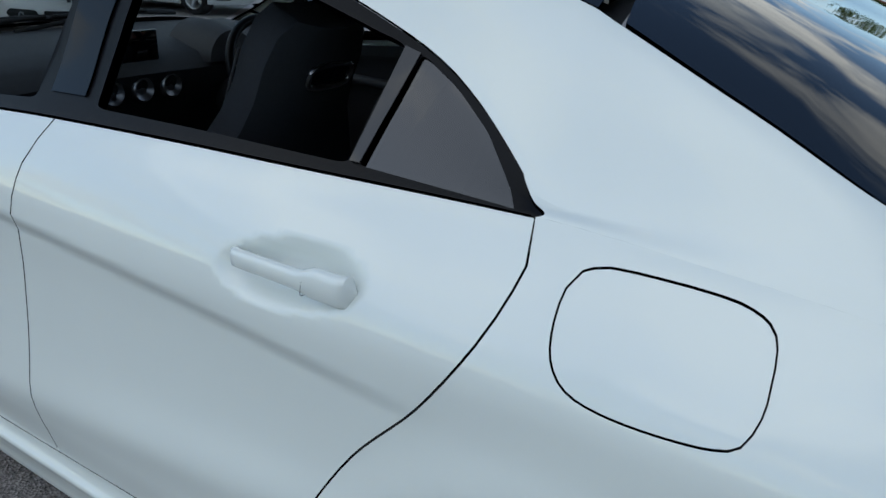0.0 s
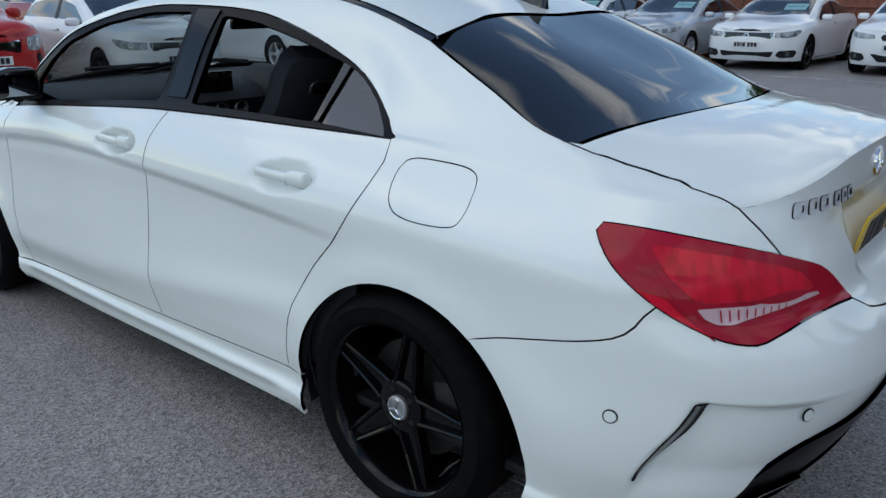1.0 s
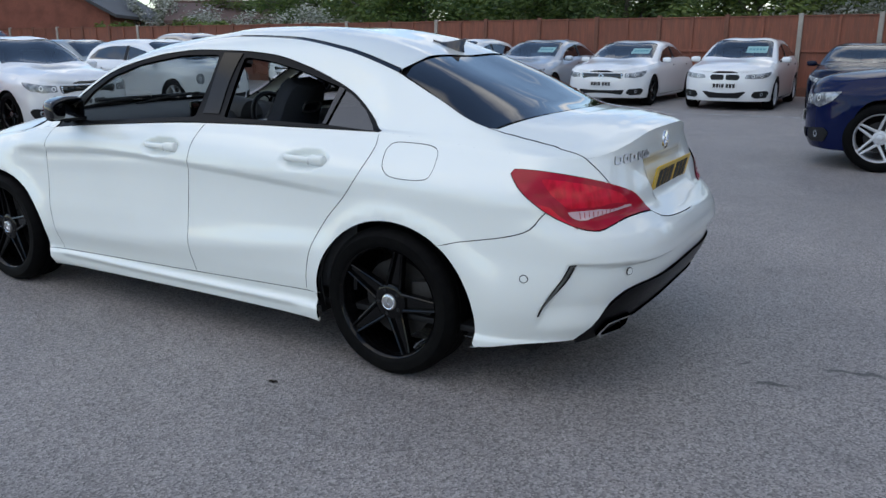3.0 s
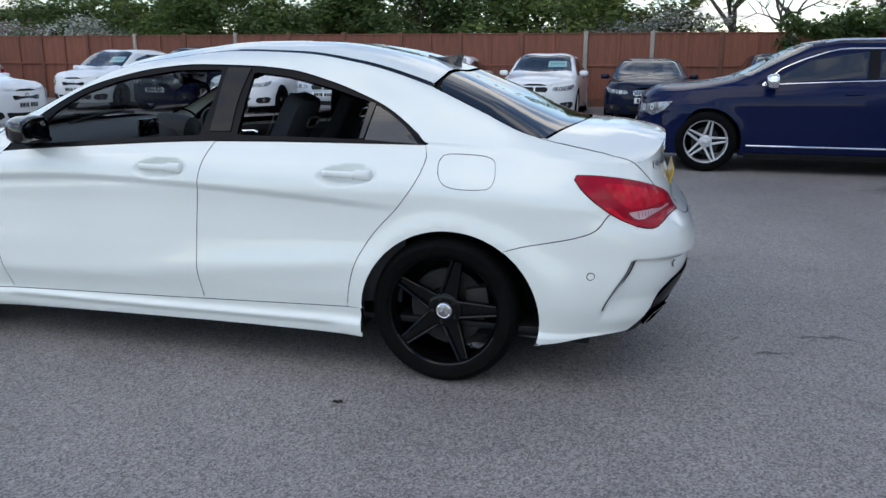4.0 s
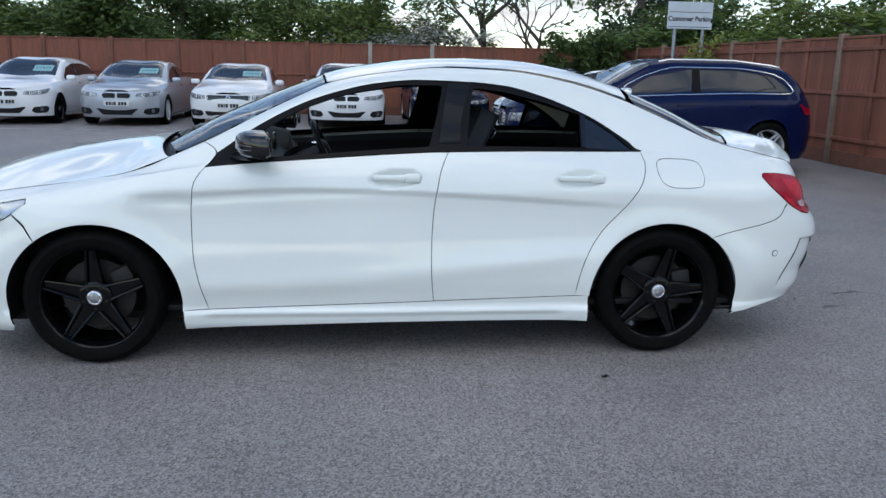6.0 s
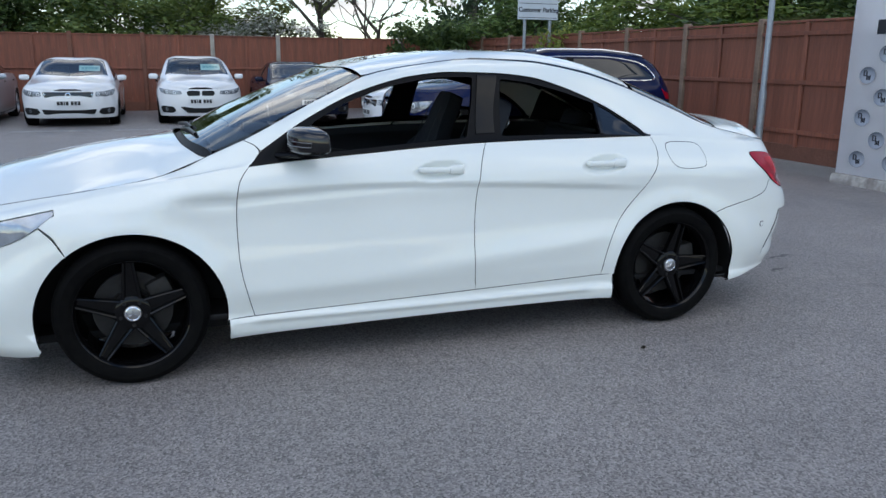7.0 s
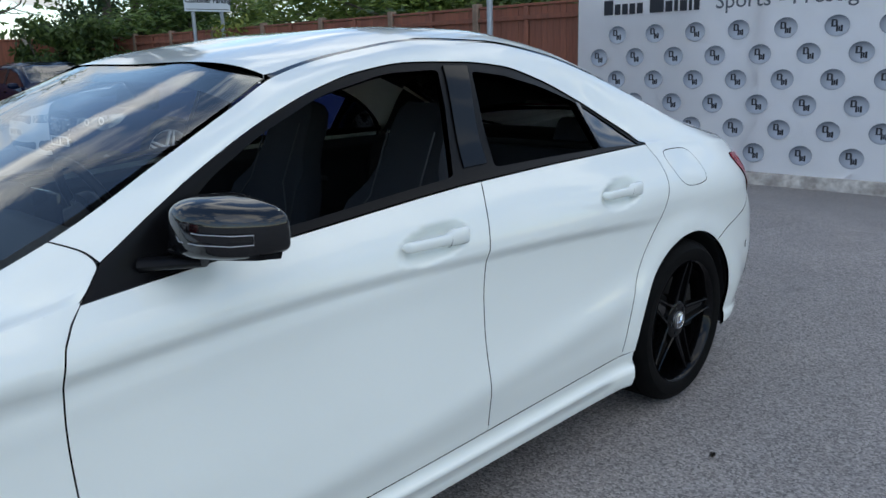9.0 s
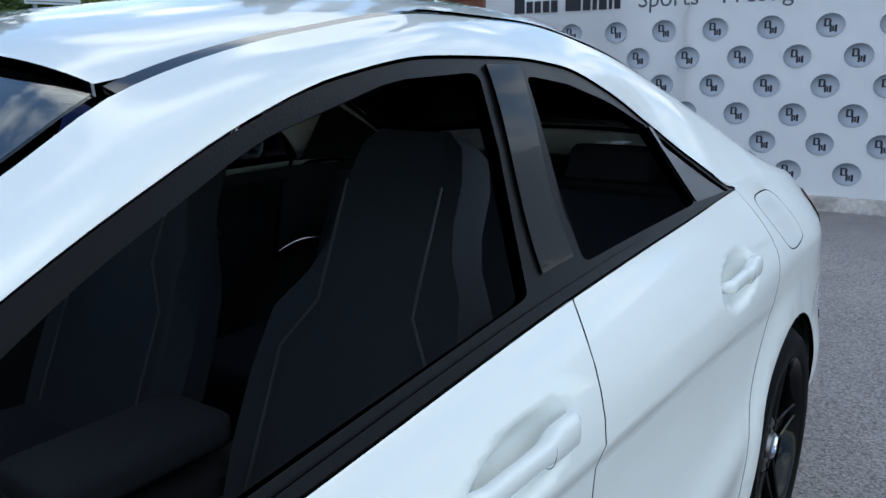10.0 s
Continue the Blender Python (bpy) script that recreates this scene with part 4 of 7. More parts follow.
def handle(door, cx, flip):
    """A bowed pull handle with a broad rear pad, over its hollow."""
    bm = bmesh.new()
    rows = []
    n = 26
    for i in range(n + 1):
        t = i / n
        x = cx - 0.112 + 0.235 * t
        end = min(1.0, (min(t, 1 - t) / (0.06 if t < 0.5 else 0.045)) ** 0.5 + 0.05)
        hz = (0.0135 + 0.002 * t + 0.0075 * sstep(0.60, 0.74, t)) * end
        hy = (0.010 + 0.003 * sstep(0.5, 0.75, t)) * end
        zc = 0.884 - 0.006 * t + 0.003 * sstep(0.60, 0.74, t)
        yc = -CAR.wide(x, 0.876) - 0.003 + 0.012 * sstep(0.10, 0.0, t) + 0.010 * sstep(0.93, 1.0, t)
        row = []
        for k in range(14):
            a = 2 * math.pi * k / 14
            sq = lambda q: math.copysign(abs(q) ** 0.7, q)
            row.append(bm.verts.new((x, yc + hy * sq(math.cos(a)), zc + hz * sq(math.sin(a)))))
        rows.append(row)
    for a, b in zip(rows, rows[1:]):
        for k in range(14):
            bm.faces.new((a[k], a[(k + 1) % 14], b[(k + 1) % 14], b[k]))
    bm.faces.new(rows[0])
    bm.faces.new(rows[-1][::-1])
    if flip:
        bmesh.ops.scale(bm, verts=bm.verts, vec=(1, -1, 1))
    h = part("door_handle", bm, WHITE, door)
    t = 0.665
    x = cx - 0.112 + 0.235 * t
    yc = -CAR.wide(x, 0.876) - 0.003
    slit = []
    for k in range(19):
        a = math.pi / 2 + math.pi * k / 18
        sq = lambda q: math.copysign(abs(q) ** 0.7, q)
        slit.append((x + 0.006 * math.sin(a), yc + 0.0118 * sq(math.cos(a)), 0.8795 + 0.0195 * sq(math.sin(a))))
    bm = tube(slit, 0.0005, 5)
    if flip:
        bmesh.ops.scale(bm, verts=bm.verts, vec=(1, -1, 1))
    part("handle_joint", bm, GAP, h)


def spoke(bm, ang, off, r0, r1, w0, w1, y0, y1, thick):
    """One tapered spoke with a raised ridge."""
    d = Vector((math.cos(ang), 0, math.sin(ang)))
    s = Vector((-math.sin(ang), 0, math.cos(ang)))
    rows = []
    for i in range(6):
        t = i / 5
        r, w = r0 + (r1 - r0) * t, w0 + (w1 - w0) * t
        y = y0 + (y1 - y0) * (t ** 1.4)
        c = d * r + s * off * (1.0 - 0.48 * t) if off else d * r
        rows.append([bm.verts.new(c + s * (-w)), bm.verts.new(c + s * (-w * 0.72)), bm.verts.new(c), bm.verts.new(c + s * (w * 0.72)), bm.verts.new(c + s * w),
                     bm.verts.new(c + s * w * 0.8), bm.verts.new(c - s * w * 0.8)])
        for v, dy in zip(rows[-1], (0.010, 0.0, -0.003, 0.0, 0.010, thick, thick)):
            v.co.y = y + dy
    n = 7
    for a, b in zip(rows, rows[1:]):
        for k in range(n):
            bm.faces.new((a[k], a[(k + 1) % n], b[(k + 1) % n], b[k]))
    bm.faces.new(rows[0])
    bm.faces.new(rows[-1][::-1])


def wheel(parent, m, spokes=5, twin=True, rim_mat=None, radius=0.318, rim_r=0.236, width=0.225, detail=True, turn=90):
    """Tyre, rim with barrel and spokes, hub cap and brake; the outer face looks to -y. m: the hub's pose at the wheel's mid-width."""
    rim_mat = rim_mat or ALLOY_BLACK
    h = width / 2
    tyre = lathe([(rim_r - 0.004, -h + 0.012), (rim_r + 0.004, -h + 0.002), (rim_r + 0.022, -h - 0.004), (rim_r + 0.05, -h - 0.005), (radius - 0.018, -h + 0.006), (radius - 0.004, -h + 0.024), (radius, -h + 0.045),
                  (radius, -0.052), (radius - 0.008, -0.050), (radius - 0.008, -0.044), (radius, -0.042), (radius, -0.006), (radius - 0.008, -0.004), (radius - 0.008, 0.004), (radius, 0.006),
                  (radius, 0.042), (radius - 0.008, 0.044), (radius - 0.008, 0.050), (radius, 0.052), (radius, h - 0.045), (radius - 0.004, h - 0.024), (radius - 0.018, h - 0.006), (rim_r + 0.05, h + 0.005), (rim_r, h)], 64 if detail else 36)
    w = new("wheel")
    w.parent = parent
    w.matrix_basis = m
    part("tyre", tyre, RUBBER, w, "black road tyre")
    if detail:
        bm = bmesh.new()
        for i in range(72):
            a = 2 * math.pi * i / 72
            for y0, y1, skew in ((-h + 0.044, -0.056, 0.1), (0.056, h - 0.044, -0.1)):
                b = box(-0.004, 0.004, y0, y1, -0.0035, 0.0004, m=Matrix.Rotation(-a, 4, "Y") @ Matrix.Translation((0, 0, radius)))
                merge(bm, b)
        tagged(part("tread", bm, RUBBER, w, smooth=False), kind="stuff")
    rim = lathe([(rim_r - 0.012, h), (rim_r - 0.02, 0.02), (rim_r - 0.016, -h + 0.045), (rim_r - 0.010, -h + 0.014), (rim_r - 0.003, -h + 0.004), (rim_r + 0.001, -h + 0.001), (rim_r + 0.003, -h + 0.006), (rim_r - 0.004, h)], 64 if detail else 36)
    y_face = -h + 0.022
    for k in range(spokes):
        a = radians(turn) + 2 * math.pi * k / spokes
        if twin:
            if rim_mat is ALLOY_BLACK:
                spoke(rim, a, 0, 0.045, rim_r - 0.006, 0.036, 0.017, y_face + 0.024, y_face + 0.008, 0.030)
            for off in (-0.034, 0.034):
                spoke(rim, a, off if rim_mat is ALLOY_BLACK else off * 1.1, 0.062, rim_r - 0.006, 0.0085 if rim_mat is ALLOY_BLACK else 0.017, 0.0062 if rim_mat is ALLOY_BLACK else 0.013, y_face + 0.009, y_face - 0.006, 0.030)
        else:
            spoke(rim, a, 0, 0.05, rim_r - 0.008, 0.034, 0.022, y_face + 0.012, y_face - 0.006, 0.04)
    merge(rim, lathe([(0.0, y_face + 0.008), (0.034, y_face + 0.008), (0.062, y_face + 0.006), (0.074, y_face + 0.012), (0.078, y_face + 0.045), (0.0, y_face + 0.05)], 32))
    part("rim", rim, rim_mat, w, "gloss black alloy rim with five twin spokes" if rim_mat == ALLOY_BLACK else "silver alloy rim")
    cap = part("hub_cap", lathe([(0.0, y_face - 0.004), (0.028, y_face - 0.003), (0.034, y_face + 0.0), (0.036, y_face + 0.012)], 32), STEEL if rim_mat == ALLOY_BLACK else ALLOY, w, "grey hub cap")
    if detail:
        part("hub_ring", lathe([(0.026, y_face - 0.0045), (0.028, y_face - 0.0055), (0.031, y_face - 0.0045)], 32), CHROME, cap)
        bm = bmesh.new()
        for k in range(3):
            a = radians(90 + 120 * k)
            spoke(bm, a, 0, 0.002, 0.026, 0.004, 0.0012, y_face - 0.0065, y_face - 0.0065, 0.004)
        part("hub_badge", bm, CHROME, cap)
        for k in range(5):
            a = radians(turn + 36) + 2 * math.pi * k / 5
            b = lathe([(0.0, y_face + 0.004), (0.008, y_face + 0.004), (0.009, y_face + 0.014)], 10)
            bmesh.ops.translate(b, verts=b.verts, vec=(0.053 * math.cos(a), 0, 0.053 * math.sin(a)))
            part("wheel_bolt", b, GAP, w)
    part("brake_disc", lathe([(0.0, 0.0), (0.085, 0.0), (0.09, -0.012), (0.165, -0.012), (0.165, 0.012), (0.09, 0.012)], 40), CAST, w, "grey brake disc")
    if detail:
        cal = bmesh.new()
        box(0.09, 0.19, -0.045, 0.05, -0.06, 0.075, 0.02, 2, cal, Matrix.Rotation(radians(-24), 4, "Y"))
        part("brake_caliper", cal, CAST, w, "dark metal brake caliper")
    return w


def mirror_unit(car, flip):
    """Folding door mirror: cap, lamp strip, arm and glass."""
    def put(bm):
        bmesh.ops.translate(bm, verts=bm.verts, vec=(-0.018, 0, 0))
        if flip:
            bmesh.ops.scale(bm, verts=bm.verts, vec=(1, -1, 1))
        return bm
    bm = bmesh.new()
    bmesh.ops.create_uvsphere(bm, u_segments=32, v_segments=20, radius=1)
    for v in bm.verts:
        x, y, z = v.co
        sq = lambda q, e: math.copysign(abs(q) ** e, q)
        py = sq(y, 0.40)
        pz = sq(z, 0.42)
        px = sq(x, 0.62) * (0.112 if x < 0 else 0.030)
        out = max(-py, 0)
        px *= 1 - 0.50 * out ** 2 if x < 0 else 1.0
        pz = pz * (0.062 if z > 0 else 0.042) + (0.010 - 0.022 * out if z > 0 else 0.004 * out) * min(abs(pz), 1)
        v.co = Vector((-0.548 + px + 0.030 * out, -0.926 + 0.106 * py, 1.026 + pz))
    body_ = part("mirror_cap", put(bm), GLOSS, car, "gloss black door mirror with a lamp strip")
    lens = [(-0.657, -0.885, 1.035), (-0.658, -0.905, 1.043), (-0.648, -0.960, 1.042), (-0.616, -1.010, 1.040), (-0.580, -1.028, 1.038),
            (-0.581, -1.028, 1.020), (-0.618, -1.010, 1.021), (-0.651, -0.960, 1.023), (-0.661, -0.905, 1.024), (-0.657, -0.885, 1.035)]
    part("mirror_lamp", put(tube(lens, 0.0011, 8, caps=False)), STEEL, body_, "clear lamp strip")
    lowr = bmesh.new()
    rows = []
    for u in (0.0, 0.03, 0.2, 0.5, 0.8, 0.95, 1.0):
        y = -0.825 - 0.196 * u
        e = 0.5 if u in (0.0, 1.0) else 1.0
        x0, x1 = -0.650 + 0.075 * u * u + (1 - e) * 0.02, -0.518
        z0, z1 = 0.980 + 0.006 * u, 0.996
        rows.append([lowr.verts.new(p) for p in ((x0 + 0.014, y, z0), (x1 - 0.004, y, z0 - 0.004), (x1, y, z0 + 0.004), (x1, y, z1), (x0, y, z1), (x0, y, z0 + 0.012))])
    for a, b in zip(rows, rows[1:]):
        for k in range(6):
            lowr.faces.new((a[k], a[(k + 1) % 6], b[(k + 1) % 6], b[k]))
    lowr.faces.new(rows[0])
    lowr.faces.new(rows[-1][::-1])
    part("mirror_base", put(lowr), TRIM, body_)
    gl = box(-0.518, -0.513, -1.018, -0.840, 0.992, 1.076, 0.0015)
    part("mirror_glass", put(gl), MIRROR, body_, "mirror glass")
    arm = bmesh.new()
    tube([(-0.68, -0.785, 0.965), (-0.65, -0.82, 0.968), (-0.60, -0.88, 0.976)], 0.028, 12, arm, [1.1, 0.85, 0.8])
    for v in arm.verts:
        v.co.z = 0.967 + (v.co.z - 0.967) * 0.55
    part("mirror_arm", put(arm), TRIM, body_)


def seat(car, x, y, back):
    """A bucket seat with side bolsters and a fixed headrest."""
    def cushion(pts, widths, depth, e=0.5):
        bm = bmesh.new()
        rows = []
        for (px, pz, nx, nz), w in zip(pts, widths):
            row = []
            for k in range(17):
                t = k / 16 * 2 - 1
                bol = 0.045 * sstep(0.55, 0.95, abs(t)) * (1 if w > 0.2 else 0.2)
                edge = 0.05 * sstep(0.86, 1.0, abs(t))
                row.append(bm.verts.new((px + nx * (bol - edge), y + t * w, pz + nz * (bol - edge))))
            for k in range(17):
                t = 1 - k / 16 * 2
                row.append(bm.verts.new((px - nx * depth * (1 - 0.35 * t * t), y + t * w * 0.96, pz - nz * depth * (1 - 0.35 * t * t))))
            rows.append(row)
        n = len(rows[0])
        for a, b in zip(rows, rows[1:]):
            for k in range(n):
                bm.faces.new((a[k], a[(k + 1) % n], b[(k + 1) % n], b[k]))
        bm.faces.new(rows[0])
        bm.faces.new(rows[-1][::-1])
        return bm
    s = new("front_seat")
    s.parent = car
    tagged(s, "black cloth sports seat with fixed headrest")
    lean = radians(back)
    dx, dz = math.sin(lean), math.cos(lean)
    nx, nz = -math.cos(lean), math.sin(lean)
    spine = [(x + dx * h, 0.47 + dz * h, nx, nz) for h in (0, 0.06, 0.15, 0.3, 0.42, 0.50, 0.56, 0.62, 0.70, 0.76, 0.79)]
    part("seat_back", cushion(spine, (0.22, 0.255, 0.265, 0.262, 0.24, 0.20, 0.165, 0.15, 0.148, 0.13, 0.09), 0.11), FABRIC, s)
    base = [(x + 0.02 - d, 0.50 + 0.05 * d, 0, 1) for d in (0, 0.1, 0.2, 0.35, 0.46, 0.52)]
    part("seat_cushion", cushion(base, (0.24, 0.26, 0.265, 0.265, 0.25, 0.22), 0.13), FABRIC, s)
    c = Vector((x + dx * 0.69, y, 0.47 + dz * 0.69))
    ring = []
    for i in range(25):
        a = 2 * math.pi * i / 24
        u, w = 0.062 * math.copysign(abs(math.cos(a)) ** 0.6, math.cos(a)), 0.026 * math.copysign(abs(math.sin(a)) ** 0.6, math.sin(a))
        ring.append(c + Vector((nx * -0.118 + dx * w, u, nz * -0.118 + dz * w)))
    part("headrest_opening", tube(ring, 0.005, 6, caps=False), STEEL, s, "grey rim of the headrest opening")
    part("opening_panel", box(-0.002, 0.002, -0.055, 0.055, -0.022, 0.022, 0.001, 1, None, Matrix.Translation(c + Vector((nx * -0.114, 0, nz * -0.114))) @ Matrix.Rotation(lean, 4, "Y")), GLOSS, s)
    for sgn in (-1, 1):
        part("seam", tube([(x + dx * h + nx * 0.034, y + sgn * 0.175 * (1 if h < 0.45 else 0.62), 0.47 + dz * h + nz * 0.034) for h in (0.08, 0.2, 0.35, 0.45, 0.56, 0.68)], 0.003, 6), STITCH, s)
    part("seat_frame", box(x - 0.42, x + 0.02, y - 0.2, y + 0.2, 0.24, 0.40, 0.03), TRIM, s)
    return s


def cabin(car):
    """Floor, dash, wheel, seats, bench and linings."""
    part("cabin_floor", box(-1.05, 1.75, -0.80, 0.80, 0.235, 0.265, 0.01), PLASTIC, car, "dark carpeted floor")
    bm = bmesh.new()
    prof = [(-1.0, 0.60), (-1.02, 0.985), (-0.86, 0.978), (-0.70, 0.955), (-0.60, 0.925), (-0.555, 0.875), (-0.58, 0.80), (-0.62, 0.70), (-0.70, 0.58)]
    rows = [[bm.verts.new((px + 0.04 * abs(t) ** 2, t * 0.715, pz + 0.012 * (1 - t * t))) for px, pz in prof] for t in [k / 8 - 1 for k in range(17)]]
    for a, b in zip(rows, rows[1:]):
        for k in range(len(prof) - 1):
            bm.faces.new((a[k], a[k + 1], b[k + 1], b[k]))
    d = part("dashboard", bm, DASH, car, "dark soft-touch dashboard")
    part("instrument_hood", lathe([(0.0, 0.14), (0.10, 0.12), (0.125, 0.02), (0.13, -0.08)], 24, "X", (0, math.pi)), DASH, d).location = (-0.66, 0.36, 0.90)
    part("centre_screen", box(-0.602, -0.588, -0.09, 0.09, 0.905, 1.02, 0.004), GLOSS, d, "freestanding gloss black screen")
    for y in (-0.62, -0.11, 0.0, 0.11, 0.62):
        vent = lathe([(0.0, 0.004), (0.018, 0.006), (0.03, -0.004), (0.036, -0.008), (0.042, 0.0), (0.042, 0.02)], 24, "X")
        bmesh.ops.transform(vent, matrix=Matrix.Translation((-0.565, y, 0.84)) @ Matrix.Rotation(math.pi, 4, "Z"), verts=vent.verts)
        part("air_vent", vent, STEEL, d, "round metal-ringed air vent")
    # steering wheel on the far side
    sw = new("steering_wheel")
    sw.parent = car
    sw.matrix_basis = Matrix.Translation((-0.33, 0.36, 0.88)) @ Matrix.Rotation(radians(-24), 4, "Y")
    tagged(sw, "black three-spoke steering wheel")
    ring = [(0, 0.185 * math.cos(a), 0.185 * math.sin(a)) for a in [2 * math.pi * i / 40 for i in range(41)]]
    part("steering_rim", tube(ring, 0.016, 10, caps=False), TRIM, sw)
    part("horn_pad", lathe([(0.0, 0.03), (0.05, 0.028), (0.07, 0.01), (0.075, -0.02), (0.0, -0.03)], 24, "X"), PLASTIC, sw)
    for a in (0, 180, 270):
        part("steering_spoke", box(-0.01, 0.012, 0.05, 0.18, -0.022, 0.022, 0.006, 1, None, Matrix.Rotation(radians(a), 4, "X")), STEEL if a != 270 else TRIM, sw)
    part("steering_column", tube([(-0.36, 0.36, 0.87), (-0.62, 0.36, 0.76)], 0.05, 14), DASH, car)
    for y in (-0.36, 0.36):
        seat(car, 0.18, y, 24)
    # rear bench
    b = new("rear_bench")
    b.parent = car
    tagged(b, "black cloth rear bench with headrests")
    part("bench_cushion", box(0.62, 1.12, -0.62, 0.62, 0.34, 0.52, 0.05, 3), FABRIC, b)
    part("bench_back", box(-0.08, 0.08, -0.62, 0.62, 0.0, 0.55, 0.05, 3, None, Matrix.Translation((1.16, 0, 0.46)) @ Matrix.Rotation(radians(26), 4, "Y")), FABRIC, b)
    for y in (-0.36, 0.36):
        part("bench_headrest", box(-0.045, 0.045, -0.13, 0.13, 0.0, 0.15, 0.04, 3, None, Matrix.Translation((1.37, y, 0.93)) @ Matrix.Rotation(radians(26), 4, "Y")), FABRIC, b)
    part("parcel_shelf", box(1.30, 1.80, -0.60, 0.60, 0.955, 0.985, 0.01), PLASTIC, car)
    c = new("centre_console")
    c.parent = car
    tagged(c, "black centre console with armrest")
    part("console_body", box(-0.62, 0.30, -0.11, 0.11, 0.26, 0.56, 0.03), DASH, c)
    part("armrest", box(-0.12, 0.24, -0.10, 0.10, 0.60, 0.67, 0.025, 3), FABRIC, c)
    # linings
    skin("headliner", [(UP, loop(spl([(-0.28, 1.9), (1.25, 1.9)]), spl([(1.25, 1.9), (1.25, 4.1)]), spl([(1.25, 4.1), (-0.28, 4.1)]), spl([(-0.28, 4.1), (-0.28, 1.9)])), [], VS)], PLASTIC, car, "dark headlining", step=0.12, lift=-0.03, ret=0)
    skin("rear_lining", [(UP, loop(spl([(1.26, 2.0), (1.68, 2.0)]), spl([(1.68, 2.0), (1.68, 4.0)]), spl([(1.68, 4.0), (1.26, 4.0)]), spl([(1.26, 4.0), (1.26, 2.0)])), [], VS)], TINT, car, step=0.12, lift=-0.02, ret=0)
    for flip in (False, True):
        pill = loop(spl([(1.22, 0.05), (1.26, 1.9)]), spl([(1.26, 1.9), (1.65, 1.7)]), spl([(1.65, 1.7), (1.66, 0.05)]), spl([(1.66, 0.05), (1.22, 0.05)]))
        skin("pillar_lining", [(UP, pill, [], VS)], PLASTIC, car, step=0.1, lift=-0.025, ret=0, flip=flip)
        card = loop(spl([(-0.86, 0.27), (1.15, 0.31)], 0.2), spl([(1.15, 0.31), (1.2, 0.94)], 0.1), spl([(1.2, 0.975), (0.3, 0.96), (-0.82, 0.905)], 0.1), spl([(-0.82, 0.9), (-0.86, 0.27)], 0.1))
        dc = skin("door_card", [(LOW, card, [], ONE)], DASH, car, "dark door trim panel", step=0.1, lift=-0.06, ret=0, flip=flip)
        for x0 in (-0.45, 0.50):
            bm = tube([(x0, -0.775, 0.80), (x0 + 0.1, -0.75, 0.81), (x0 + 0.32, -0.75, 0.80), (x0 + 0.42, -0.775, 0.78)], 0.02, 10)
            if flip:
                bmesh.ops.scale(bm, verts=bm.verts, vec=(1, -1, 1))
            part("door_pull", bm, DASH, dc)
            bm = tube([(x0 + 0.02, -0.778, 0.885), (x0 + 0.10, -0.772, 0.89), (x0 + 0.13, -0.772, 0.88)], 0.012, 8)
            if flip:
                bmesh.ops.scale(bm, verts=bm.verts, vec=(1, -1, 1))
            part("inner_handle", bm, CHROME, dc, "chrome inner door handle")
    m = part("interior_mirror", box(-0.012, 0.012, -0.12, 0.12, -0.03, 0.03, 0.01, 2, None, Matrix.Translation((-0.30, 0.02, 1.245)) @ Matrix.Rotation(radians(12), 4, "Y")), GLOSS, car, "black interior mirror")
    part("mirror_stalk", tube([(-0.34, 0.0, 1.31), (-0.30, 0.01, 1.25)], 0.012, 8), TRIM, m)


def bars(parent, mat, place, widths, height, depth=0.0015, gap=0.012, name="plate_character"):
    """Plain upright bars in a row, in place of characters."""
    total = sum(widths) + gap * (len(widths) - 1)
    u = -total / 2
    for w in widths:
        if w > 0.02:
            bm = box(u, u + w, -depth, 0, -height / 2, height / 2, 0.0, 1, None, place)
            part(name, bm, mat, parent, smooth=False)
        u += w + gap


def number_plate(parent, place, back, width=0.52, height=0.111):
    pl = part("number_plate", box(-width / 2, width / 2, -0.006, 0, -height / 2, height / 2, 0.003, 1, None, place), back, parent, "number plate with dark characters")
    bars(pl, INK, place @ Matrix.Translation((0, -0.0062, 0)), [0.050, 0.050, 0.026, 0.050, 0.018, 0.050, 0.050, 0.050], 0.076)
    return pl


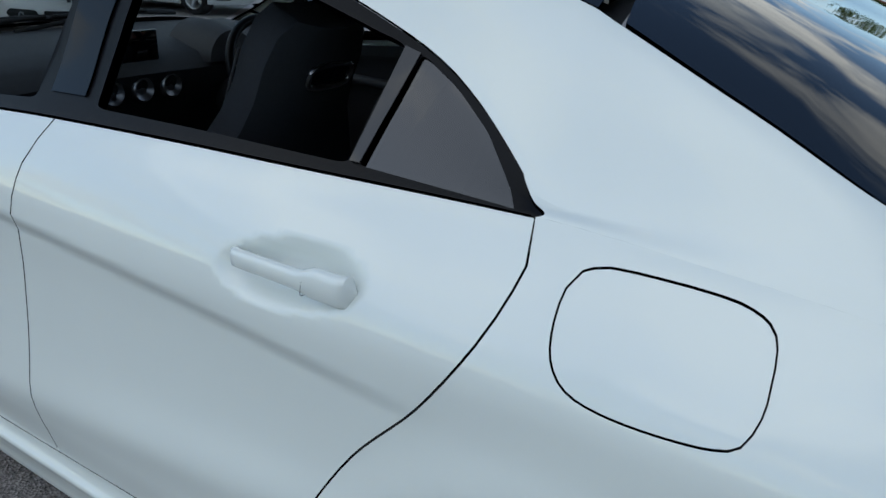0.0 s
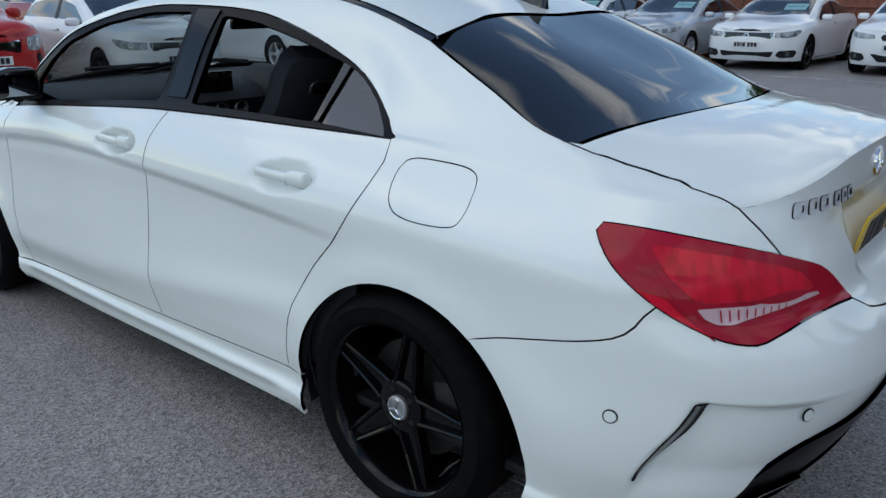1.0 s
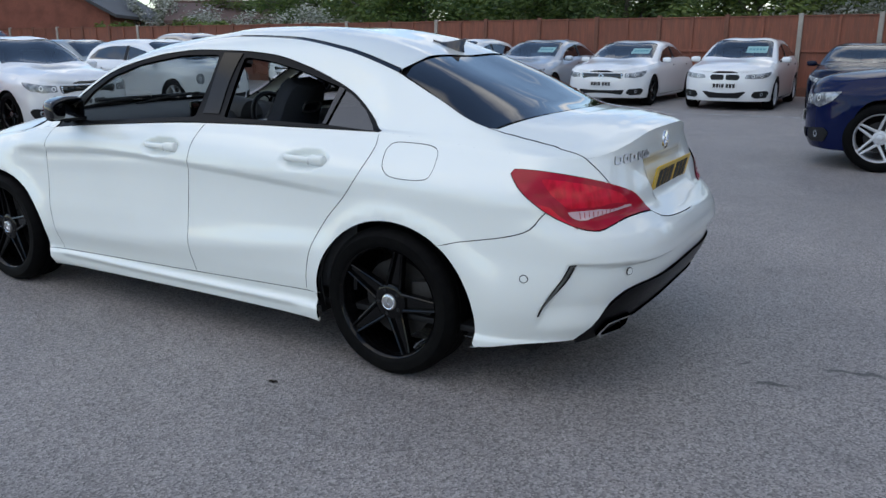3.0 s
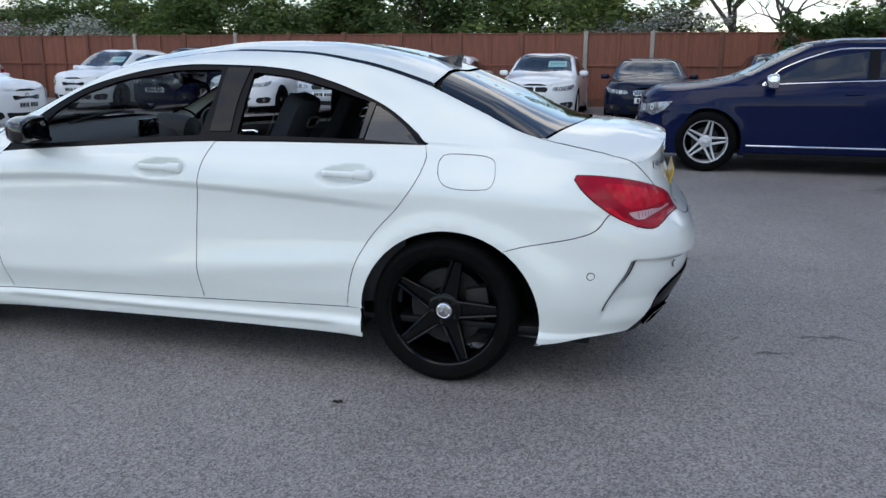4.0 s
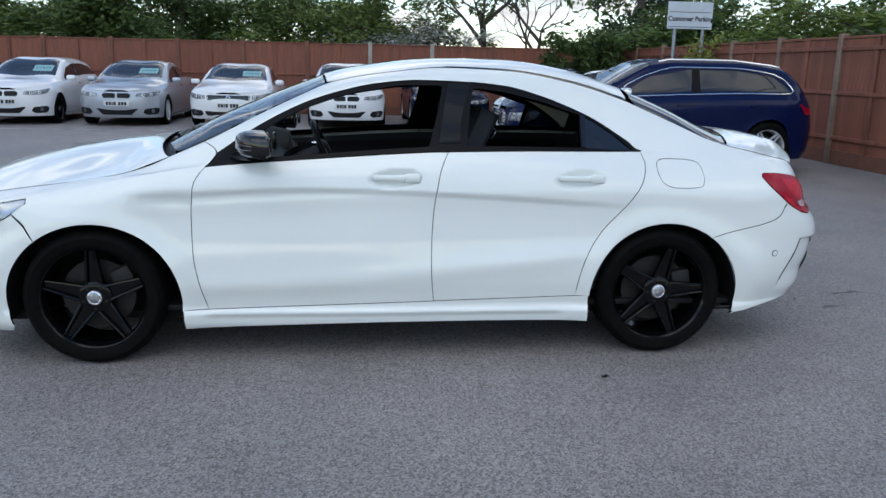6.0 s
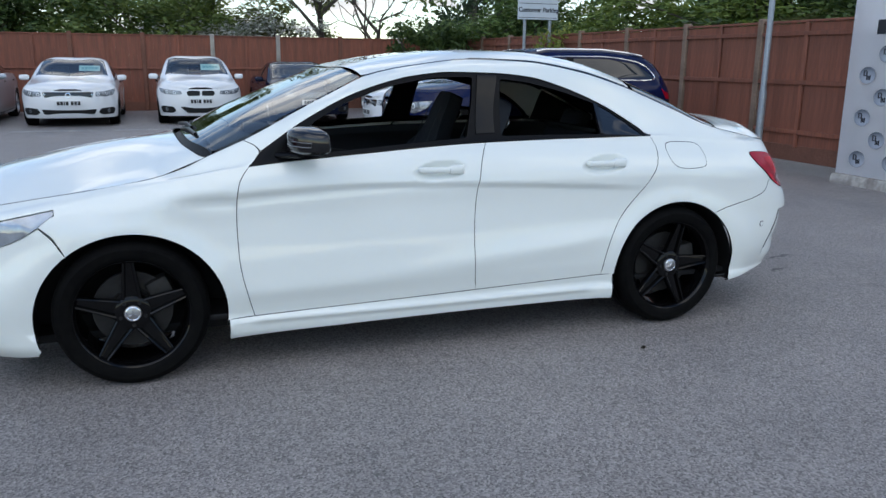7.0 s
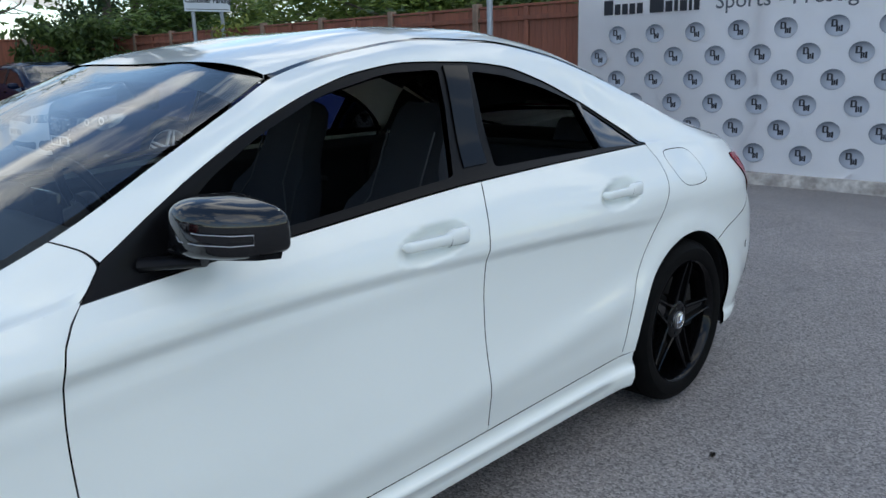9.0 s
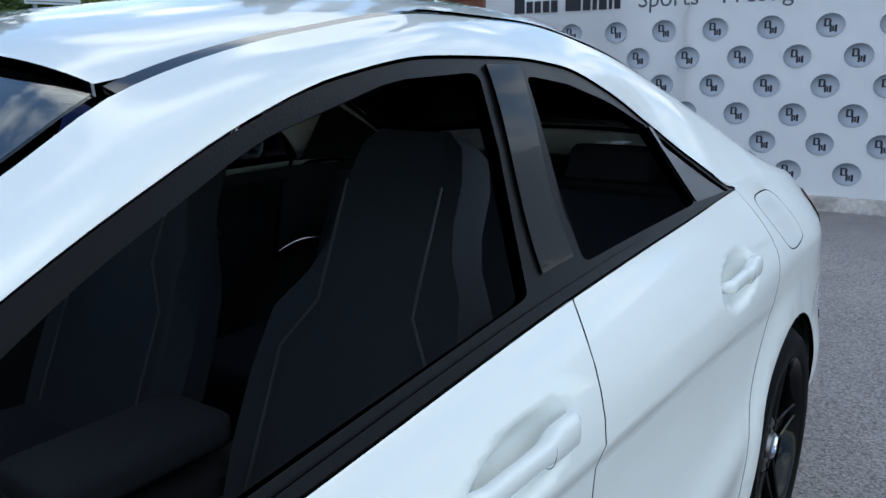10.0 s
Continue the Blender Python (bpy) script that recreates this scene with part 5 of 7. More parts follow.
def car_badges(car, boot):
    pz = 0.818
    c = LOW(3.05, pz)
    tilt = math.degrees(math.atan2(LOW(3.05, 0.86).x - LOW(3.05, 0.77).x, 0.09))
    place = Matrix.Translation((c.x - 0.001, 0, pz)) @ Matrix.Rotation(radians(90), 4, "Z") @ Matrix.Rotation(radians(-tilt * 0.6), 4, "X")
    number_plate(boot, place, YELLOW)
    # raised model letters drawn as plain chrome strokes
    strokes = [(2.440, 0.046), (2.500, 0.040), (2.552, 0.046), (2.628, 0.038), (2.675, 0.038), (2.722, 0.038)]
    for s0, w in strokes:
        out = [(s0, 0.908), (s0 + w, 0.908), (s0 + w, 0.938), (s0, 0.938)]
        hole = [(s0 + 0.010, 0.916), (s0 + w - 0.008, 0.916), (s0 + w - 0.008, 0.930), (s0 + 0.010, 0.930)]
        skin("badge_stroke", [(LOW, rounded(out, 0.008), [rounded(hole, 0.004)], ONE)], SILVER, boot, "chrome badge stroke", step=0.05, lift=0.004, gap=0, ret=0.004)
    cz = 0.955
    p = LOW(3.05, cz)
    place = Matrix.Translation((p.x + 0.004, 0, cz)) @ Matrix.Rotation(radians(90), 4, "Z")
    ring = lathe([(0.033, 0.002), (0.034, -0.004), (0.038, -0.004), (0.040, 0.002)], 40)
    ring.transform(place)
    badge = part("boot_badge", ring, CHROME, boot, "round chrome badge")
    bm = bmesh.new()
    for k in range(3):
        spoke(bm, radians(90 + 120 * k), 0, 0.001, 0.036, 0.006, 0.0015, -0.004, -0.004, 0.005)
    bm.transform(place)
    part("badge_star", bm, CHROME, badge)
    for sgn in (-1, 1):
        o = rounded([(2.36, 0.25), (2.375, 0.312), (2.50, 0.322), (2.555, 0.262), (2.535, 0.236), (2.395, 0.238)], 0.012)
        i = rounded([(2.378, 0.256), (2.388, 0.300), (2.492, 0.309), (2.532, 0.264), (2.52, 0.247), (2.40, 0.249)], 0.010)
        e = skin("exhaust_tip", [(LOW, o, [i], ONE)], CHROME, car, "chrome exhaust outlet", step=0.05, lift=-0.004, ret=0.06, flip=sgn > 0)
        skin("exhaust_hole", [(LOW, i, [], ONE)], GAP, e, step=0.06, lift=-0.04, gap=0, ret=0, flip=sgn > 0)
    # roof aerial fin
    t = UP(1.16, 3)
    bm = bmesh.new()
    rows = []
    for i in range(9):
        u = i / 8
        x = t.x - 0.11 + 0.17 * u
        hgt = 0.004 + 0.062 * max(u - 0.25, 0) ** 1.2 * (1.35 if u < 0.97 else 1.2)
        w = 0.032 * (1 - (2 * u - 1) ** 2 * 0.7)
        zb = CAR.top(x) - 0.004
        rows.append([bm.verts.new((x, -w, zb)), bm.verts.new((x, -w * 0.35, zb + hgt * 0.6)), bm.verts.new((x + 0.015 * u, 0, zb + hgt + 0.008)), bm.verts.new((x, w * 0.35, zb + hgt * 0.6)), bm.verts.new((x, w, zb))])
    for a, b in zip(rows, rows[1:]):
        for k in range(4):
            bm.faces.new((a[k], a[k + 1], b[k + 1], b[k]))
    bm.faces.new(rows[0])
    bm.faces.new(rows[-1][::-1])
    part("roof_aerial", bm, GLOSS, car, "gloss black shark-fin aerial")
    for y0, a in ((0.02, 3), (0.42, -2)):
        p = [(-1.075, y0 + 0.12, 1.012), (-1.05, y0 - 0.1, 1.03), (-1.03, y0 - 0.42, 1.03)]
        wv = part("wiper_arm", tube(p, 0.010, 8), TRIM, car, "black wiper")
        part("wiper_blade", tube([(-1.02, y0 - 0.05, 1.035), (-1.0, y0 - 0.35, 1.02), (-0.985, y0 - 0.58, 0.995)], 0.008, 6), GAP, wv)


car = thing("car", Matrix.Identity(4), "white four-door coupe car with black wheels and lowered windows", "car")
boot = body(car)
for hx in (-1.35, 1.35):
    for sgn in (-1, 1):
        m = Matrix.Translation((hx, sgn * 0.763, 0.318)) @ (Matrix.Identity(4) if sgn < 0 else Matrix.Rotation(math.pi, 4, "Z")) @ Matrix.Rotation(radians(14 if hx > 0 else -1) * -sgn, 4, "Y")
        wheel(car, m)
for flip in (False, True):
    mirror_unit(car, flip)
cabin(car)
car_badges(car, boot)


def joint(points, r=0.0021):
    part("panel_joint", tube(points, r, 6), GAP, car)


for sgn in (1, -1):
    fl = lambda ps: [Vector((p.x, p.y * sgn, p.z)) for p in ps]
    joint(fl([UP(x, v) for x, v in spl(upper_seam(), 0.02)] + [LOW(s, z) for s, z in spl([(2.285, BELT(2.285)), (2.348, 0.897), (2.39, 0.862), (2.405, 0.847)], 0.02)[1:]]))
    joint(fl([UP(x, 1.98) for x in [-1.0 - 0.04 * i for i in range(24)]]), 0.0018)
    joint(fl([UP(x, v) for x, v in spl([(-1.125, 3.0), (-1.10, 2.45), (-1.045, 2.1), (-1.0, 1.985)], 0.03)]), 0.0025)
    joint(fl([UP(x, v) for x, v in spl([(-0.834, 0.1), (-0.80, 0.7), (-0.785, 1.0), (-0.80, 1.4), (-0.845, 1.97)], 0.05)]), 0.0012)


# ---- ground, fences, banner ----
def asphalt():
    m = bpy.data.materials.new("asphalt")
    m.use_nodes = True
    nt = m.node_tree
    b = nt.nodes["Principled BSDF"]
    tc = nt.nodes.new("ShaderNodeTexCoord")

    def noise_(sc, det, rough=0.5):
        n = nt.nodes.new("ShaderNodeTexNoise")
        n.inputs["Scale"].default_value, n.inputs["Detail"].default_value, n.inputs["Roughness"].default_value = sc, det, rough
        nt.links.new(tc.outputs["Object"], n.inputs["Vector"])
        return n

    def ramp(src, lo, hi, c0, c1):
        r = nt.nodes.new("ShaderNodeValToRGB")
        r.color_ramp.elements[0].position, r.color_ramp.elements[1].position = lo, hi
        r.color_ramp.elements[0].color, r.color_ramp.elements[1].color = (*c0, 1), (*c1, 1)
        nt.links.new(src, r.inputs["Fac"])
        return r.outputs["Color"]

    def mix(f, a, c, kind="MIX"):
        x = nt.nodes.new("ShaderNodeMix"); x.data_type, x.blend_type = "RGBA", kind
        for v, s in ((f, "Factor"), (a, "A"), (c, "B")):
            if isinstance(v, (int, float)):
                x.inputs[s].default_value = v
            elif isinstance(v, tuple):
                x.inputs[s].default_value = (*v, 1)
            else:
                nt.links.new(v, x.inputs[s])
        return x.outputs["Result"]
    vor = nt.nodes.new("ShaderNodeTexVoronoi")
    vor.inputs["Scale"].default_value = 135
    nt.links.new(tc.outputs["Object"], vor.inputs["Vector"])
    stone = ramp(vor.outputs["Color"], 0.1, 0.95, (0.092, 0.085, 0.081), (0.405, 0.372, 0.353))
    broad = ramp(noise_(0.35, 5).outputs["Fac"], 0.35, 0.7, (0.86, 0.86, 0.87), (1.14, 1.12, 1.11))
    mid = ramp(noise_(2.2, 5, 0.5).outputs["Fac"], 0.3, 0.75, (0.90, 0.90, 0.90), (1.08, 1.08, 1.08))
    col = mix(1.0, mix(1.0, stone, broad, "MULTIPLY"), mid, "MULTIPLY")
    # pale chips and a few dark oily blots
    chips = nt.nodes.new("ShaderNodeTexVoronoi")
    chips.inputs["Scale"].default_value = 17
    nt.links.new(tc.outputs["Object"], chips.inputs["Vector"])
    cf = ramp(chips.outputs["Distance"], 0.03, 0.05, (1, 1, 1), (0, 0, 0))
    col = mix(mix(1.0, cf, (0.55, 0.55, 0.55), "MULTIPLY"), col, (0.5, 0.5, 0.5))
    blots = ramp(noise_(0.9, 3).outputs["Fac"], 0.68, 0.76, (0, 0, 0), (0.55, 0.55, 0.55))
    col = mix(blots, col, (0.035, 0.034, 0.036))
    # dark drips and damp streaks: place, half lengths, turn
    warp = noise_(6.0, 4).outputs["Color"]
    for x, y, rx, ry, turn, dark in ((2.755, -0.143, 0.10, 0.022, 20, 0.8), (3.06, 0.13, 0.17, 0.030, 5, 0.8), (5.0, 5.2, 0.75, 0.28, 15, 0.55), (2.62, 0.02, 0.05, 0.014, 50, 0.6)):
        add = nt.nodes.new("ShaderNodeVectorMath"); add.operation = "MULTIPLY_ADD"
        add.inputs[1].default_value = (0.25 * ry / 0.03 if ry < 0.1 else 0.9, 0.25 * ry / 0.03 if ry < 0.1 else 0.9, 0)
        nt.links.new(warp, add.inputs[0])
        nt.links.new(tc.outputs["Object"], add.inputs[2])
        mp = nt.nodes.new("ShaderNodeMapping")
        mp.vector_type = "TEXTURE"
        sh = 0.5 * add.inputs[1].default_value[0]
        mp.inputs["Location"].default_value, mp.inputs["Rotation"].default_value, mp.inputs["Scale"].default_value = (x + sh, y + sh, 0), (0, 0, radians(turn)), (rx, ry, 1)
        nt.links.new(add.outputs[0], mp.inputs["Vector"])
        ln_ = nt.nodes.new("ShaderNodeVectorMath"); ln_.operation = "LENGTH"
        nt.links.new(mp.outputs[0], ln_.inputs[0])
        col = mix(ramp(ln_.outputs["Value"], 0.5, 1.1, (dark, dark, dark), (0, 0, 0)), col, (0.03, 0.029, 0.03))
    nt.links.new(col, b.inputs["Base Color"])
    b.inputs["Roughness"].default_value = 0.58
    b.inputs["Specular IOR Level"].default_value = 0.6
    bp = nt.nodes.new("ShaderNodeBump")
    bp.inputs["Strength"].default_value, bp.inputs["Distance"].default_value = 0.55, 0.006
    nt.links.new(vor.outputs["Distance"], bp.inputs["Height"])
    nt.links.new(bp.outputs[0], b.inputs["Normal"])
    return m


def lie(x, y):
    """Height of the ground: it falls a little towards the banner wall."""
    return -0.14 * sstep(4.9, 7.0, x) * sstep(7.5, 4.5, y)


def ground():
    xs = [-500, -150, -60, -30] + [-20 + 1.0 * i for i in range(24)] + [4 + 0.25 * i for i in range(20)] + [10, 14, 30, 60, 150, 500]
    ys = [-500, -150, -60, -25] + [-14 + 1.0 * i for i in range(18)] + [4 + 0.25 * i for i in range(20)] + [10 + 1.5 * i for i in range(8)] + [30, 60, 150, 500]
    bm = bmesh.new()
    vs = [[bm.verts.new((x, y, lie(x, y))) for y in ys] for x in xs]
    for i in range(len(xs) - 1):
        for j in range(len(ys) - 1):
            bm.faces.new((vs[i][j], vs[i + 1][j], vs[i + 1][j + 1], vs[i][j + 1]))
    return tagged(part("ground", bm, asphalt()), "grey worn asphalt yard with pale chips", "asphalt", kind="structure")


ground()
WOOD_RED = material("red_stained_timber", (0.26, 0.086, 0.050), 0.7, grain=0.6, scale=7, stretch=(6, 6, 0.5), stain=0.5, stain_scale=1.2, dark=(0.115, 0.050, 0.034), bump=0.4, bump_scale=30, random=0.14)
WOOD_RED.name = "red_brown_fence_timber"
CONCRETE = material("pale_concrete", (0.42, 0.38, 0.33), 0.85, grain=0.5, scale=40, stain=0.5, stain_scale=4, bump=0.4, bump_scale=120)
CONCRETE_RED = material("stained_concrete", (0.20, 0.085, 0.055), 0.8, grain=0.5, scale=40, stain=0.4, stain_scale=3, bump=0.4, bump_scale=120)
POST_BROWN = material("weathered_post", (0.26, 0.18, 0.13), 0.85, grain=0.5, scale=30, stain=0.6, stain_scale=3, bump=0.4, bump_scale=100)

FAR_Y = 18.6
# far fence
ff = thing("fence", Matrix.Translation((0, FAR_Y, 0)), "tall red-brown timber panel fence with concrete posts", "fence", kind="structure")
board = box(-0.043, 0.043, -0.010, 0.010, 0.22, 1.95, 0.003, 1)
board_me = bpy.data.meshes.new("board")
board.to_mesh(board_me)
board.free()
board_me.materials.append(WOOD_RED)


def fence_panels(fence, x0, x1, pale, step=1.74, boards=True, post_mat=None):
    n = int(round((x1 - x0) / step))
    w = (x1 - x0) / n
    for i in range(n + 1):
        x = x0 + w * i
        mat = CONCRETE if i in pale else (post_mat or CONCRETE_RED)
        part("post", box(x - 0.055, x + 0.055, -0.06, 0.06, 0, 2.03, 0.012, 1), mat, fence)
        if i == n:
            break
        part("gravel_board", box(x + 0.055, x + w - 0.055, -0.02, 0.025, 0, 0.23, 0.006, 1), CONCRETE_RED, fence)
        for z in (0.42, 1.12, 1.80):
            part("rail", box(x + 0.055, x + w - 0.055, -0.050 if boards or z == 1.12 else 0.012, -0.016 if boards or z == 1.12 else 0.05, z - 0.03, z + 0.03, 0.005, 1), WOOD_RED, fence)
        part("capping", box(x + 0.055, x + w - 0.055, -0.035, 0.035, 1.951, 1.985, 0.005, 1), WOOD_RED, fence)
        if boards:
            k = max(int((w - 0.11) / 0.1), 1)
            for j in range(k):
                ob = new("board", board_me)
                ob.parent = fence
                ob.matrix_basis = Matrix.Translation((x + 0.055 + (j + 0.5) * (w - 0.11) / k, random.uniform(-0.003, 0.003), random.uniform(-0.012, 0.0))) @ Matrix.Rotation(radians(random.uniform(13, 18)), 4, "Z")
        else:
            bm = bmesh.new()
            k = max(int((w - 0.11) / 0.1), 1)
            for j in range(k):
                c = x + 0.055 + (j + 0.5) * (w - 0.11) / k
                box(-0.051, 0.051, -0.008, 0.008, 0.22, 1.95, 0, 1, bm, Matrix.Translation((c, random.uniform(-0.003, 0.003), 0)) @ Matrix.Rotation(radians(random.uniform(2, 4)), 4, "Z"))
            part("board_panel", bm, WOOD_RED, fence, smooth=False)
        bm = box(x + w / 2 - 0.035, x + w / 2 + 0.035, -0.045, -0.012, 0.2, 1.95, 0.006, 1)
        part("batten", bm, WOOD_RED, fence)


fence_panels(ff, -38.5, 7.4, {0, 3, 5, 8, 14, 16, 22, 23, 25}, boards=False)
rf = thing("fence", Matrix.Translation((7.5, 0, 0)) @ Matrix.Rotation(radians(-90), 4, "Z"), "red-brown close-boarded timber fence with weathered posts", "fence", kind="structure")
fence_panels(rf, 0.1 - FAR_Y, -2.0, (), step=1.82, boards=True, post_mat=POST_BROWN)


# ---- parked cars ----
HATCH = Shell(
    XF=-1.45, XR=1.45,
    F=curve((0.12, -2.0), (0.3, -2.085), (0.5, -2.10), (0.68, -2.09), (0.76, -2.075), (0.84, -2.01), (0.9, -1.92)),
    R=curve((0.14, 2.02), (0.35, 2.12), (0.55, 2.14), (0.8, 2.10), (0.95, 2.05), (1.05, 2.0)),
    nf=2.7, nr=3.2,
    prof=curve((0.10, 0.76), (0.16, 0.83), (0.24, 0.86), (0.40, 0.872), (0.60, 0.872), (0.75, 0.874), (0.85, 0.868), (0.93, 0.84), (0.99, 0.80), (1.02, 0.78), (1.15, 0.70)),
    taper=curve((-2.2, 0.95), (-1.5, 0.99), (0, 1.0), (1.4, 1.0), (2.2, 0.96)),
    hubs=(-1.33, 1.33), zhub=0.315, flare=0.014,
    belt=curve((-2.1, 0.735), (-1.9, 0.79), (-1.5, 0.86), (-0.9, 0.93), (0, 0.965), (1.2, 1.0), (1.8, 1.0), (2.02, 0.99)),
    wtop=curve((-2.1, (0.6, 0.742)), (-2.0, (0.68, 0.785)), (-1.9, (0.72, 0.815)), (-1.5, (0.77, 0.885)), (-0.95, (0.79, 0.945)), (-0.85, (0.775, 0.985)), (-0.3, (0.68, 1.24)), (0.1, (0.63, 1.335)), (0.8, (0.615, 1.335)),
               (1.4, (0.63, 1.27)), (1.7, (0.67, 1.13)), (1.88, (0.70, 1.025)), (2.02, (0.5, 1.0))),
    redge=curve((-2.1, (0.45, 0.745)), (-2.0, (0.58, 0.805)), (-1.9, (0.64, 0.842)), (-1.7, (0.68, 0.88)), (-1.05, (0.70, 0.97)), (-0.95, (0.71, 1.0)), (-0.2, (0.60, 1.345)), (0.1, (0.565, 1.388)), (0.8, (0.55, 1.388)),
                (1.5, (0.56, 1.32)), (1.75, (0.58, 1.22)), (1.92, (0.55, 1.06)), (2.02, (0.4, 1.005))),
    top=curve((-2.1, 0.748), (-2.06, 0.792), (-2.0, 0.838), (-1.9, 0.882), (-1.7, 0.937), (-1.05, 1.0), (-0.92, 1.045), (-0.25, 1.375), (0.1, 1.425), (0.5, 1.435), (1.0, 1.42), (1.5, 1.37), (1.66, 1.33),
              (1.85, 1.16), (1.98, 1.02), (2.02, 1.01)))
SALOON = Shell(
    XF=HATCH.XF, XR=HATCH.XR, F=HATCH.F, R=HATCH.R, nf=HATCH.nf, nr=HATCH.nr, prof=HATCH.prof, taper=HATCH.taper, hubs=HATCH.hubs, zhub=HATCH.zhub, flare=HATCH.flare, belt=HATCH.belt,
    wtop=curve((-2.1, (0.6, 0.742)), (-2.0, (0.68, 0.785)), (-1.9, (0.72, 0.815)), (-1.5, (0.77, 0.885)), (-0.95, (0.79, 0.945)), (-0.85, (0.775, 0.985)), (-0.3, (0.68, 1.235)), (0.1, (0.63, 1.325)), (0.6, (0.615, 1.318)),
               (0.9, (0.615, 1.27)), (1.15, (0.64, 1.175)), (1.32, (0.68, 1.075)), (1.42, (0.71, 1.03)), (1.7, (0.71, 1.02)), (2.02, (0.6, 1.0))),
    redge=curve((-2.1, (0.45, 0.745)), (-2.0, (0.58, 0.805)), (-1.9, (0.64, 0.842)), (-1.7, (0.68, 0.88)), (-1.05, (0.70, 0.97)), (-0.95, (0.71, 1.0)), (-0.2, (0.60, 1.335)), (0.1, (0.565, 1.378)), (0.6, (0.55, 1.375)),
                (0.95, (0.55, 1.325)), (1.25, (0.57, 1.22)), (1.5, (0.61, 1.10)), (1.65, (0.64, 1.04)), (1.8, (0.64, 1.025)), (2.02, (0.5, 1.0))),
    top=curve((-2.1, 0.748), (-2.06, 0.792), (-2.0, 0.838), (-1.9, 0.882), (-1.7, 0.937), (-1.05, 1.0), (-0.92, 1.045), (-0.25, 1.365), (0.1, 1.415), (0.5, 1.422), (0.85, 1.395), (1.15, 1.315), (1.4, 1.215),
              (1.62, 1.105), (1.72, 1.07), (1.85, 1.06), (2.02, 1.04)))


def parked(name, m, paint_mat, shell, size, label, category="car", wheels=None, face="bars", wheel_r=0.32, spokes=5, sides=None, card=True, plate=True, group="cars parked round the yard", roof_rails=False, glass_mat=None):
    """A parked car: size is (length, width, height) factors on the shell; it faces its own -x."""
    sx, sy, sz = size
    lowf, upf, belt = wrap(shell)
    sq = lambda p: Vector((p.x * sx, p.y * sy, p.z * sz))
    low = lambda s, z: sq(lowf(s, z))
    lowm = lambda s, z: sq(Vector((lowf(s, z).x, -lowf(s, z).y, z)))
    up = lambda x, v: sq(upf(x, v))
    glass_mat = glass_mat or GLASS
    car = thing(name, m, label, category, group)
    hub = shell.hubs[1]
    ar = wheel_r + 0.04
    az = wheel_r / sz

    def archline(cx, a0, a1):
        return [(cx + ar / sx * math.cos(radians(a0 + (a1 - a0) * i / 16)), az + ar / sz * math.sin(radians(a0 + (a1 - a0) * i / 16))) for i in range(17)]
    zb = 0.19
    off = math.degrees(math.asin(max(min((zb - az) * sz / ar, 1), -1)))
    end, nose = 2.015, -2.07
    run = [(-3.05 + 6.1 * i / 60, belt(-3.05 + 6.1 * i / 60)) for i in range(61)]
    flank = loop(run, spl([(3.05, run[-1][1]), (3.05, zb)], 0.1), spl([(3.05, zb), (hub + ar / sx, zb)], 0.12), archline(hub, off, 180 - off), spl([(hub - ar / sx, zb), (-hub + ar / sx, zb)], 0.15),
                 archline(-hub, off, 180 - off), spl([(-hub - ar / sx, zb), (-3.05, zb)], 0.12), spl([(-3.05, zb), (-3.05, run[0][1])], 0.1))
    if shell is SALOON:
        fr = rounded([(-0.68, 0.17), (-0.60, 0.55), (-0.3, 0.86), (0.30, 0.90), (0.27, 0.13)], 0.03)
        rr = rounded([(0.40, 0.90), (0.77, 0.90), (1.10, 0.88), (1.34, 0.5), (1.38, 0.2), (0.37, 0.13)], 0.03)
        ws = [(-1.0, 3.0), (-0.98, 2.4), (-0.92, 2.05)], [(-0.26, 2.05), (-0.27, 3.0)]
        rw = [(1.66, 3.0), (1.62, 2.4), (1.56, 2.05)], [(1.20, 2.05), (1.18, 3.0)]
        seams = [(-0.86, 0.92), (0.33, 0.97), (1.2, 1.0)]
    else:
        fr = rounded([(-0.68, 0.17), (-0.60, 0.55), (-0.3, 0.86), (0.30, 0.90), (0.27, 0.13)], 0.03)
        rr = rounded([(0.40, 0.90), (0.9, 0.90), (1.40, 0.86), (1.62, 0.55), (1.66, 0.2), (0.37, 0.13)], 0.03)
        ws = [(-1.0, 3.0), (-0.98, 2.4), (-0.92, 2.05)], [(-0.26, 2.05), (-0.27, 3.0)]
        rw = [(1.93, 3.0), (1.92, 2.5), (1.88, 2.1)], [(1.70, 2.1), (1.69, 3.0)]
        seams = [(-0.86, 0.92), (0.33, 0.97), (1.2, 1.0)]
    both = lambda a, b: loop(spl(a), spl(b), [(x, 6 - v) for x, v in (spl(a) + spl(b))[::-1]])
    wsp, rwp = both(*ws), both(*rw)
    far = lambda poly: [(x, 6 - v) for x, v in poly]
    shellp = loop(spl([(nose, 0.0), (end, 0.0)], 0.05), [(end, 0.5 * k) for k in range(1, 12)], spl([(end, 6.0), (nose, 6.0)], 0.05), [(nose, 6 - 0.5 * k) for k in range(1, 12)])
    k = (1.0, 0.26)
    skin("body", [(low, flank, [], ONE), (lowm, flank, [], ONE), (up, shellp, [wsp, rwp, fr, rr, far(fr), far(rr)], k)], paint_mat, car, step=0.07, gap=-0.001, ret=0.006)
    g = skin("windscreen", [(up, wsp, [], k)], glass_mat, car, step=0.12, lift=-0.004, gap=-0.003, ret=0)
    g.visible_shadow = False
    skin("rear_window", [(up, rwp, [], k)], TINT, car, step=0.12, lift=-0.004, gap=-0.003, ret=0)
